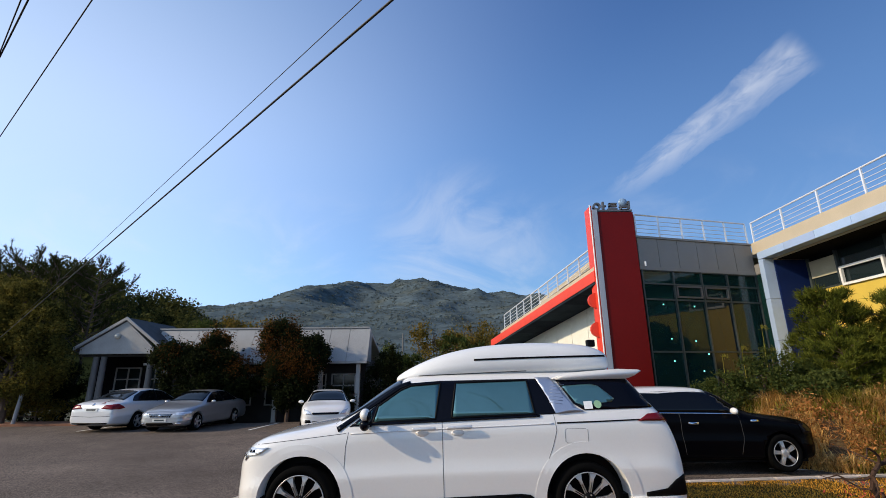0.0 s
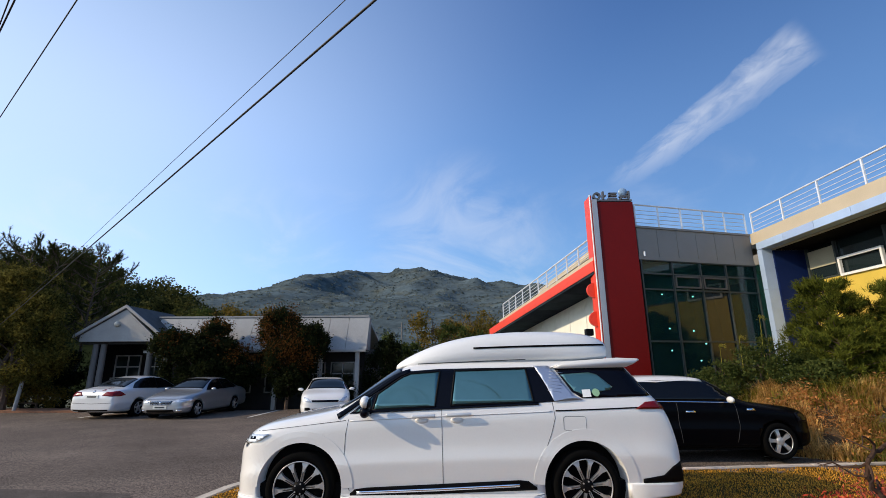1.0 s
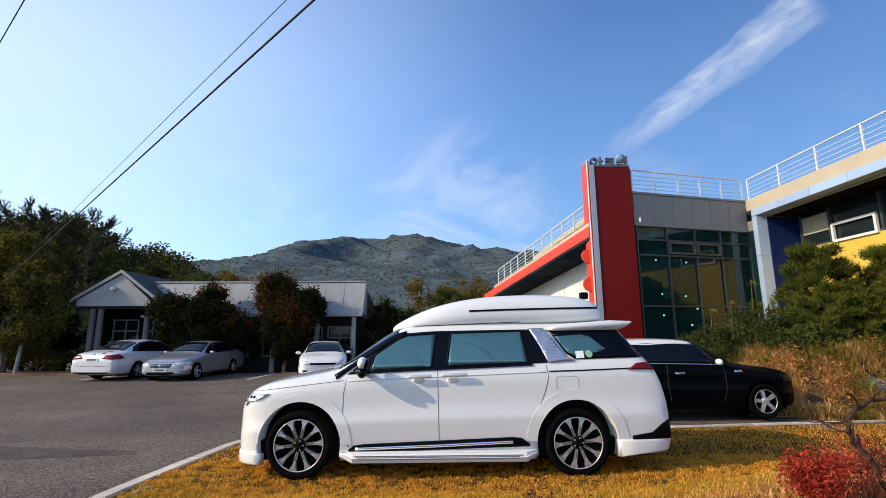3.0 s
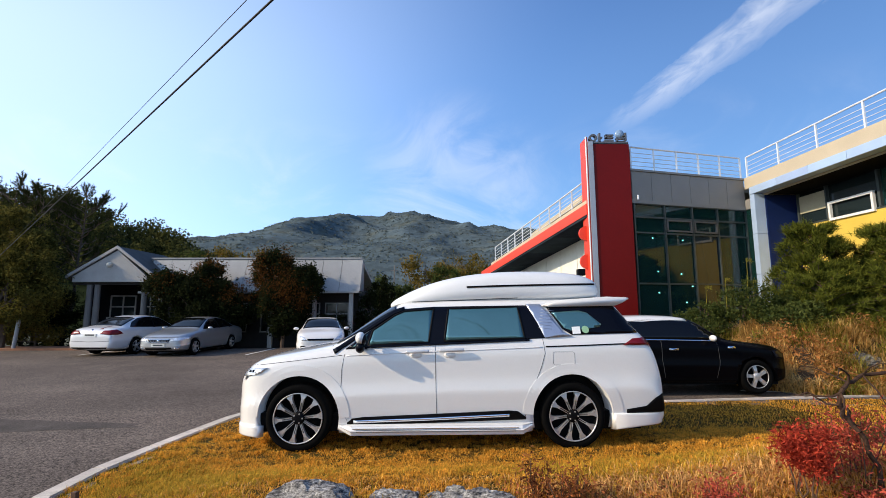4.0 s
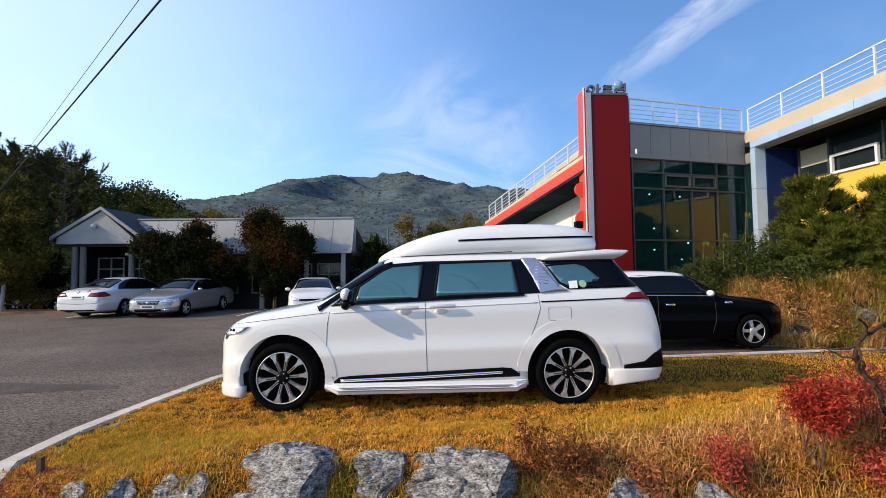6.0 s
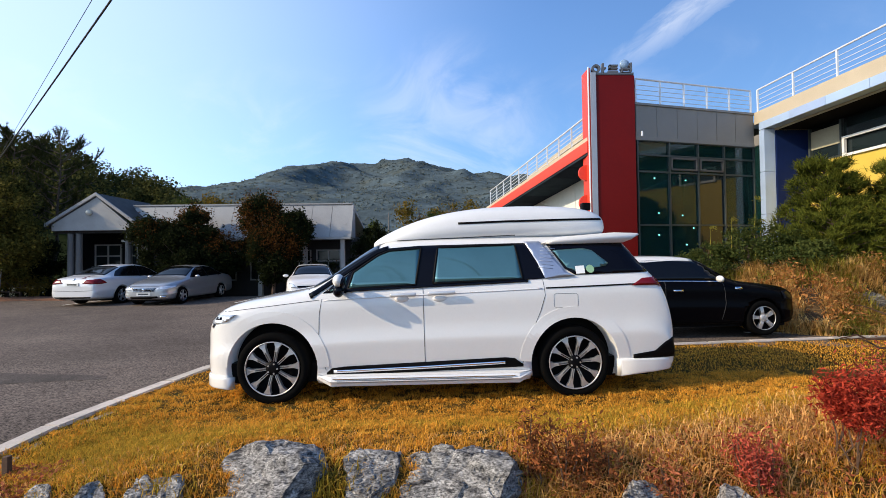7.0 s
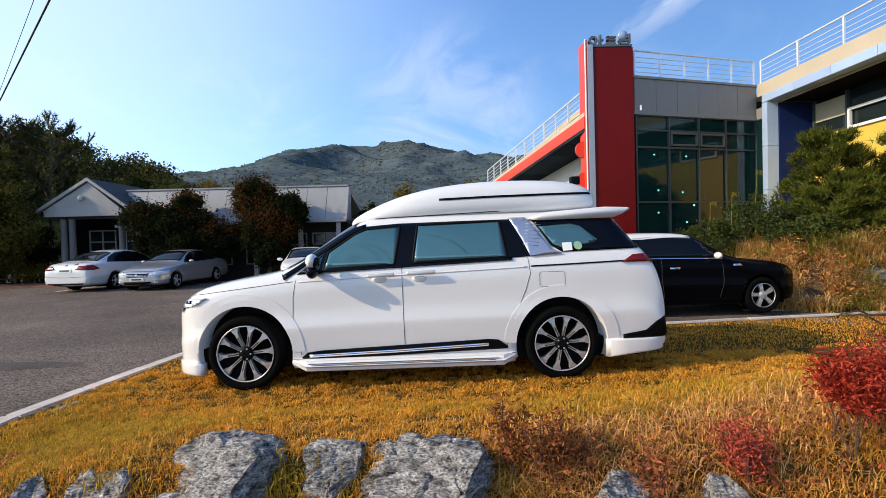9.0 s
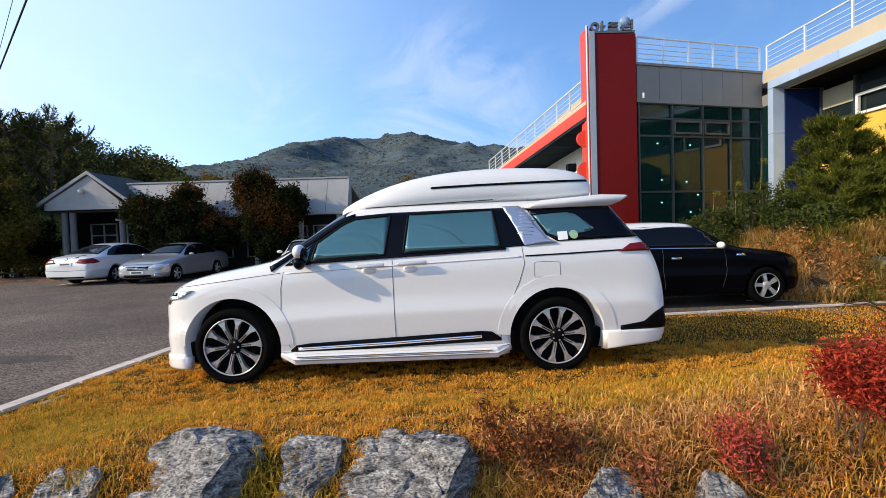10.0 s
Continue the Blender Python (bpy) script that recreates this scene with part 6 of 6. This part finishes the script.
def bush(name, at, spread_, height, mat_, n, leaf, label, stems=9, aspect=0.32, bare=0.45, droop=0.25):
    """An upright shrub of thin stems, leafy at the top."""
    b = thing(name, at, 0, label, "shrub")
    bm = bmesh.new()
    tips = []
    for i in range(stems):
        a = rng.uniform(0, math.tau)
        r = spread_ * rng.uniform(0.2, 1.0)
        tip = Vector((math.cos(a) * r, math.sin(a) * r * 0.8, height * rng.uniform(0.75, 1.05)))
        limb(bm, (math.cos(a) * 0.03, math.sin(a) * 0.03, -0.05), tip, 0.007, 0.003, 0.07, 4, 5)
        tips.append(tip)
    part("stalk", bm, TWIG, b)
    k = rng.integers(0, stems, n)
    f = rng.uniform(bare, 1.08, (n, 1))
    pts = np.array([tuple(t) for t in tips])[k] * np.array([1, 1, 1]) * np.concatenate([f, f, f], 1) + rng.normal(size=(n, 3)) * spread_ * 0.26
    part("leaves", leaves("leaves", pts, leaf, aspect, droop), mat_, b)
    return b


bush("red_shrub", (4.12, -1.95, 0.08), 0.19, 0.56, LEAF_RED, 4000, 0.038, "nandina shrub with bright red narrow leaves", 7, bare=0.86, aspect=0.26)
bush("red_shrub", (4.62, -1.85, 0.10), 0.25, 0.62, LEAF_DULLRED, 1500, 0.036, "nandina shrub with bright red narrow leaves", 10, bare=0.6)
bush("red_shrub", (4.5, -2.1, 0.0), 0.22, 0.30, LEAF_DULLRED, 1300, 0.04, "low reddish shrub among dry grass", 10, bare=0.35)
bush("red_shrub", (3.55, -2.0, 0.0), 0.17, 0.34, LEAF_DULLRED, 1700, 0.03, "low dark red shrub between the rocks", 12, bare=0.25)
bush("red_shrub", (5.1, -1.9, 0.1), 0.3, 0.5, LEAF_DULLRED, 1400, 0.042, "dry reddish shrub at the lawn's corner", 10, bare=0.4)
bush("weed", (2.26, -1.95, 0.02), 0.12, 0.50, LEAF_WEED, 620, 0.036, "tall thin reddish weed stalk", 4, bare=0.35)
bush("weed", (2.44, -1.95, 0.0), 0.20, 0.40, LEAF_WEED, 1000, 0.036, "brown-red withered weed clump", 9, bare=0.2)
bush("weed", (3.02, -2.0, -0.04), 0.22, 0.24, LEAF_DRYRED, 600, 0.034, "brown-red withered weed clump", 10, bare=0.1)
bush("weed", (2.66, -1.92, -0.02), 0.18, 0.32, LEAF_WEED, 650, 0.036, "brown-red withered weed clump", 9, bare=0.1)


def tube(name, pts, r, mat_, label, category, kind="", smooth=0.0):
    cu = bpy.data.curves.new(name, "CURVE")
    cu.dimensions, cu.bevel_depth, cu.bevel_resolution, cu.resolution_u, cu.use_fill_caps = "3D", r, 2, 6, True
    sp = cu.splines.new("NURBS" if smooth else "POLY")
    sp.points.add(len(pts) - 1)
    for q, (x, y, z) in zip(sp.points, pts):
        q.co = (x, y, z, 1)
    if smooth:
        sp.use_endpoint_u, sp.order_u = True, 3
    tmp = bpy.data.objects.new(name, cu)
    scene.collection.objects.link(tmp)
    me = bpy.data.meshes.new_from_object(tmp.evaluated_get(bpy.context.evaluated_depsgraph_get()))
    bpy.data.objects.remove(tmp)
    return solid(name, me, mat_, label, category, kind)


gn = thing("gnarled_vine", (4.75, -1.95, 0.1), label="gnarled bare twisted vine stem arching over", category="vine")
bm = bmesh.new()
stem = [(0, 0, -0.15), (-0.03, 0.02, 0.2), (-0.13, 0, 0.52), (-0.22, 0.02, 0.66), (-0.30, 0, 0.76), (-0.29, -0.02, 0.85), (-0.21, 0, 0.92), (-0.08, 0.02, 0.97), (0.1, 0, 0.99), (0.3, 0.04, 1.0), (0.55, 0.0, 0.95)]
VINE = surf("vine_bark", (0.055, 0.032, 0.022), 0.9, var=0.4, scale=20, fine=90, bump=0.006, bump_scale=90, spec=0.1)
for k, (a, b) in enumerate(zip(stem, stem[1:])):
    limb(bm, a, b, 0.017 - 0.0005 * k, 0.0165 - 0.0005 * k, 0.09, 3, 7)
part("stem", bm, VINE, gn)
# twisting shoots that curl back round the arch
for k in range(14):
    p_ = Vector(stem[3 + k % 7])
    way_ = Vector((rng.uniform(-0.4, 1.0), rng.normal() * 0.4, rng.uniform(-0.8, 0.7))).normalized()
    bm = bmesh.new()
    rad = rng.uniform(0.006, 0.010)
    for q in range(6):
        turn_ = Matrix.Rotation(rng.normal() * 0.75, 3, "Y")
        way_ = (turn_ @ way_).normalized()
        n_ = p_ + way_ * rng.uniform(0.035, 0.065)
        rod(p_, n_, rad * (1 - q * 0.12), rad * (1 - (q + 1) * 0.12), 6, bm)
        p_ = n_
    part("side_shoot", bm, VINE, gn)

# cables over the court
CABLE = surf("cable", (0.012, 0.012, 0.012), 0.6, var=0.0)


def cable(p, d, r, s0, s1, sag, label):
    pts = []
    for i in range(25):
        s = s0 + (s1 - s0) * i / 24
        t = (s - s0) / (s1 - s0)
        pts.append((p[0] + d[0] * s, p[1] + d[1] * s, p[2] + d[2] * s - sag * math.sin(math.pi * t) + sag * 0.9))
    tube("cable", pts, r, CABLE, label, "cable")


cable((-1.616, 0.312, 4.519), (-0.740, 0.670, -0.058), 0.0115, -14, 40, 0.0, "thick black overhead cable")
cable((0.907, -2.331, 4.595), (-0.720, 0.694, -0.016), 0.004, -10, 45, 0.0, "thin black overhead wire")
for (x0, y0), (x1, y1), r in (((-2.117, -1.415), (-5.644, 1.394), 0.007), ((-2.783, -1.421), (-3.877, -0.544), 0.009), ((-2.86, -1.42), (-3.95, -0.5), 0.007), ((-3.15, -1.42), (-4.2, -0.5), 0.004)):
    d = Vector((x1 - x0, y1 - y0, 0)).normalized()
    cable((x0, y0, 5.5), d, r, -10, 30, 0.0, "thin black overhead wire span")

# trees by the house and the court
# near-black crowns carry the shade, rust leaves mark their sunlit outside
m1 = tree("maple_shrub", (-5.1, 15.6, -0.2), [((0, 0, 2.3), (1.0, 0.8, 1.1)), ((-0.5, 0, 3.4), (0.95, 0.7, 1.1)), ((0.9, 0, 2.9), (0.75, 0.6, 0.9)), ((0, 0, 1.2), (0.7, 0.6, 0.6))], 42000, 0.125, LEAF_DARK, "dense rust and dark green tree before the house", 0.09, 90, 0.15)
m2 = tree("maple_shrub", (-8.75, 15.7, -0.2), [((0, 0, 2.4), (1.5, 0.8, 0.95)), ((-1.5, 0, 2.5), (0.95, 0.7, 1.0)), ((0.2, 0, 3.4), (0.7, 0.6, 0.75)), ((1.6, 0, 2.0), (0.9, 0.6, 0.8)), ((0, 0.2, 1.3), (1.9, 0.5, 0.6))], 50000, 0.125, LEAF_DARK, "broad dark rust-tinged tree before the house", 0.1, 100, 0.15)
part("rust_foliage", leaves("rust_foliage", crown_points([((-0.5, 0, 3.4), (1.0, 0.75, 1.15)), ((0.2, -0.2, 2.6), (1.1, 0.7, 0.9))], 8000, 160, 0.2), 0.09, 0.5), LEAF_RUST, m1, "rust-coloured outer leaves set where the crown is sunlit")
part("rust_foliage", leaves("rust_foliage", crown_points([((0.2, -0.1, 3.4), (0.75, 0.65, 0.8)), ((-1.4, -0.1, 2.9), (0.8, 0.6, 0.7)), ((1.5, -0.1, 2.4), (0.8, 0.6, 0.5))], 3200, 120, 0.2), 0.09, 0.5), LEAF_RUST, m2, "rust-coloured outer leaves set where the crown is sunlit")
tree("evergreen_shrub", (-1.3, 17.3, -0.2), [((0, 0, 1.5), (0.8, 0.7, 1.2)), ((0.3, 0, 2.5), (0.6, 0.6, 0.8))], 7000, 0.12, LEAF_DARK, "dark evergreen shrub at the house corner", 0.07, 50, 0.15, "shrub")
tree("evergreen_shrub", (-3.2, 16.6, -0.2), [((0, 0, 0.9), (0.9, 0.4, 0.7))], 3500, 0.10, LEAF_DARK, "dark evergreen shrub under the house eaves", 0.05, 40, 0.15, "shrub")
tree("broad_tree", (-16.9, 15.2, -0.2), [((0, 0, 2.6), (2.2, 1.4, 1.6)), ((-1.6, 0, 4.2), (1.9, 1.3, 1.5)), ((0.7, 0.2, 4.0), (1.5, 1.2, 1.3)), ((-0.4, 0.3, 5.4), (1.6, 1.2, 0.9)), ((-3.0, 0.2, 3.0), (1.5, 1.2, 1.6)), ((0.9, 0.2, 1.9), (0.8, 0.8, 0.8))], 80000, 0.12, LEAF_OLIVE, "large olive green tree at the court\'s edge", 0.16, 210, 0.13, aspect=0.4)
tree("broad_tree", (-20.8, 17.0, -0.2), [((0, 0, 3.0), (2.0, 1.6, 2.0)), ((0.8, 0.3, 5.0), (1.7, 1.4, 1.4)), ((-1.0, 0, 5.3), (1.8, 1.4, 1.4)), ((0.3, 0, 6.2), (1.2, 1.1, 0.8)), ((1.6, 0.4, 3.4), (1.2, 1.3, 1.4))], 60000, 0.13, LEAF_OLIVE, "large olive green tree at the court\'s edge", 0.18, 190, 0.14, aspect=0.4)
open_pine("pine", (-17.6, 19.4, -0.3), 7.5, 2.4, "tall sparse pine above the court's edge", 0.08)
open_pine("pine", (-19.3, 19.0, -0.3), 7.6, 2.3, "tall sparse pine above the court's edge", 0.05)
open_pine("pine", (-21.0, 19.4, -0.3), 8.0, 2.4, "tall sparse pine above the court's edge", 0.03)
open_pine("pine", (-23.4, 20.4, -0.3), 7.8, 2.4, "tall sparse pine above the court's edge", 0.0)
# hedge rows added to stand for the deep shade behind the trees
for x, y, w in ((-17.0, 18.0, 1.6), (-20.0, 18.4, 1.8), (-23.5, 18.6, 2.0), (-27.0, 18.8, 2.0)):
    tree("shade_hedge", (x, y, -0.2), [((0, 0, 0.9), (w, 0.6, 0.9)), ((0.5, 0.1, 1.9), (w * 0.9, 0.6, 0.8))], 9000, 0.11, LEAF_DARK, "hedge added to fill the deep shade behind the trees", 0.05, 70, 0.15, "hedge")
tree("lit_shrub", (-16.6, 16.6, -0.2), [((0, 0, 0.7), (1.3, 0.5, 0.55)), ((-2.3, 0, 0.75), (1.4, 0.5, 0.6))], 6000, 0.09, LEAF_YELLOW, "sunlit yellow-green hedge behind the tree", 0.06, 60, 0.15, "hedge")
for x, y, h, w, m in ((1.5, 38, 7.1, 2.8, LEAF_YELLOW), (4.9, 42, 7.9, 3.0, LEAF_YELLOW), (-2.2, 36, 4.8, 2.3, LEAF_GREEN), (3.2, 34, 5.6, 2.2, LEAF_GREEN), (-16.5, 36, 7.8, 2.6, LEAF_YELLOW), (-20, 38, 7.4, 2.4, LEAF_GREEN), (-12.5, 34, 7.0, 2.4, LEAF_YELLOW), (7.0, 48, 8.2, 3.2, LEAF_YELLOW), (-6, 40, 5.6, 2.5, LEAF_GREEN)):
    tree("autumn_tree", (x, y, -0.3), [((0, 0, h * 0.5), (w, w * 0.7, h * 0.28)), ((-w * 0.3, 0, h * 0.75), (w * 0.7, w * 0.6, h * 0.22)), ((w * 0.5, 0, h * 0.62), (w * 0.6, w * 0.5, h * 0.22)), ((0, 0, h * 0.2), (w * 0.9, w * 0.6, h * 0.2))], 5200, 0.24, m,
         "yellowing autumn tree beyond the court" if m is LEAF_YELLOW else "green tree beyond the court", 0.12, 60, 0.16)

# woods on the hill behind the house
LEAF_HILL = leafy("hill_canopy", (0.010, 0.017, 0.006), (0.085, 0.085, 0.024))
pts = []
for _ in range(420):
    y = rng.uniform(45, 82)
    x = rng.uniform(-1.6, 0.02) * y
    z = hill_z(x, y)
    r = rng.uniform(1.2, 2.3)
    m = 330
    pts.append(np.array((x, y, z + r * 0.9)) + unit(m) * rng.uniform(0.55, 1.0, (m, 1)) * np.array((r, r, r * 1.1)) + rng.normal(size=(m, 3)) * 0.15)
solid("hill_woods", leaves("hill_woods", np.concatenate(pts), 0.36, 0.75), LEAF_HILL, "dense mixed woods on the hillside", "woods", "stuff")

pts = []
for _ in range(9000):
    y = rng.uniform(230, 915)
    x = rng.uniform(-0.75, 0.55) * y
    r = rng.uniform(3.0, 5.5)
    m = 32
    pts.append(np.array((x, y, mountain_z(x, y) - r * 0.7)) + unit(m) * np.array((r, r, r * 0.9)) * rng.uniform(0.5, 1.0, (m, 1)))
# canopy colours carry the same bluish distance haze
LEAF_HAZY = leafy("hazy_mountain_canopy", (0.080, 0.108, 0.116), (0.145, 0.165, 0.142), trans=0.5)
solid("mountain_woods", leaves("mountain_woods", np.concatenate(pts), 2.1, 0.9), LEAF_HAZY, "continuous tree canopy on the mountain", "woods", "stuff")

# bank in front of the gallery: pines, hedge, dry grasses
pine("garden_pine", (11.5, 6.2, 0.95), 2.5, 1.25, 800, NEEDLE, "bushy garden pine before the yellow wall", 0.16, 0.07, (-0.12, 0))
pine("garden_pine", (12.6, 5.6, 1.0), 2.35, 1.5, 760, NEEDLE, "bushy garden pine before the yellow wall", 0.16, 0.07, (0.02, -0.05))
pine("garden_pine", (10.6, 5.5, 0.9), 1.35, 1.1, 420, NEEDLE, "low spreading garden pine on the bank", 0.13, 0.05, (0.1, 0))
pine("garden_pine", (12.3, 4.7, 1.0), 1.5, 1.2, 420, NEEDLE, "low spreading garden pine on the bank", 0.13, 0.05, (0.0, 0))
for x, y, w, h in ((8.2, 6.3, 0.75, 0.85), (9.2, 6.1, 0.8, 0.9), (10.1, 6.0, 0.7, 0.7), (9.8, 5.2, 0.7, 0.5), (7.4, 6.8, 0.6, 0.7)):
    z = bank_z(x, y)
    tree("hedge_shrub", (x, y, z), [((0, 0, h * 0.6), (w, 0.5, h * 0.5)), ((w * 0.3, 0, h * 0.95), (w * 0.5, 0.4, h * 0.4))], 4200, 0.075, LEAF_GREEN, "clipped green shrub on the bank", 0.03, 60, 0.16, "shrub", 0.45)
BANK_DRY = leafy("bank_straw", (0.24, 0.13, 0.04), (0.90, 0.60, 0.22), patch=2.5)
BANK_GREEN = leafy("bank_green", (0.04, 0.055, 0.010), (0.40, 0.35, 0.06), patch=2.5)
BANK_RUST = leafy("bank_rust", (0.08, 0.035, 0.012), (0.60, 0.27, 0.09), patch=2.5)


def bank_points(n, x0, x1, y0, y1, gap, cell, seed):
    """Points on the bank, gathered in clumps with bare gaps."""
    p = np.stack([rng.uniform(x0, x1, n), rng.uniform(y0, y1, n)], 1)
    c = np.array([noise.noise((x * cell, y * cell, seed)) for x, y in p])
    z = np.array([bank_z(x, y) for x, y in p])
    k = ((z > -0.075) | (p[:, 0] > 9.2)) & (c > gap)
    return p[k], np.maximum(z[k], -0.04) - 0.02, 1 + 1.0 * np.clip(c[k], -0.4, 0.6)


p, z, h = bank_points(22000, 7.9, 13.0, 3.25, 6.0, -0.15, 2.6, 1.7)
solid("bank_grass", blades("bank_grass", p, z, 0.26 * h, 0.0075, 1.5), BANK_DRY, "tangled dry grasses on the bank", "grass", "stuff")
p, z, h = bank_points(12000, 8.0, 13.0, 3.3, 6.2, 0.0, 2.0, 8.2)
solid("bank_weeds", blades("bank_weeds", p, z, 0.28 * h, 0.009, 1.4), BANK_GREEN, "green weeds among dry grasses on the bank", "grass", "stuff")
p, z, h = bank_points(9000, 8.0, 13.0, 3.3, 5.2, 0.05, 2.3, 4.4)
pts = np.concatenate([p, (z + rng.uniform(0.0, 0.36, len(p)) * h)[:, None]], 1)
solid("withered_weeds", leaves("withered_weeds", pts, 0.085, 0.3), BANK_RUST, "withered brown-red weeds on the bank", "weeds", "stuff")
for x, y, h in ((8.9, 6.3, 1.35), (9.35, 6.1, 1.75), (9.55, 6.2, 1.2), (8.5, 6.5, 1.3)):
    reed = thing("reed_grass", (x, y, bank_z(x, y)), label="tall reed stem with a pale nodding plume", category="reed")
    bm = bmesh.new()
    limb(bm, (0, 0, 0), (0.06, 0, h), 0.012, 0.006, 0.02, 4, 5)
    limb(bm, (0.06, 0, h), (0.2, 0, h * 0.93), 0.014, 0.004, 0.05, 3, 5)
    part("stem", bm, BANK_GREEN, reed)
    pts = np.array((0.13, 0, h * 0.97)) + rng.normal(size=(70, 3)) * (0.05, 0.02, 0.03)
    part("plume", leaves("plume", pts, 0.06, 0.12, 0.6), BANK_GREEN, reed, "pale feathery plume")
# soil strip, hedge and post at the court's far left; pole on the hillside
solid("planting_strip", prism([(-30, 15.0), (-13.2, 14.6), (-13.2, 15.9), (-30, 17)], -0.2, 0.03), surf("red_soil", (0.22, 0.10, 0.055), 0.95, var=0.25, scale=1, fine=20, bump=0.02, bump_scale=20), "reddish earth strip beside the court", "earth", "structure")
bp = thing("marker_post", (-16.1, 14.9, 0), label="short white marker post at the court's edge", category="post")
part("post", rod((0, 0, -0.1), (0.12, 0, 1.25), 0.07, 0.07, 10), HOUSE_TRIM, bp)
DARK_CONCRETE = surf("weathered_concrete", (0.16, 0.15, 0.14), 0.9, var=0.25, scale=1.5, fine=20)
up = thing("utility_pole", (-4.0, 62, -0.4), label="grey concrete utility pole beyond the house", category="pole")
part("shaft", rod((0, 0, 0), (0, 0, 8.4), 0.15, 0.09, 10), DARK_CONCRETE, up)
part("crossarm", box(-0.55, 0.55, -0.04, 0.04, 7.6, 7.68), DARK_CONCRETE, up)
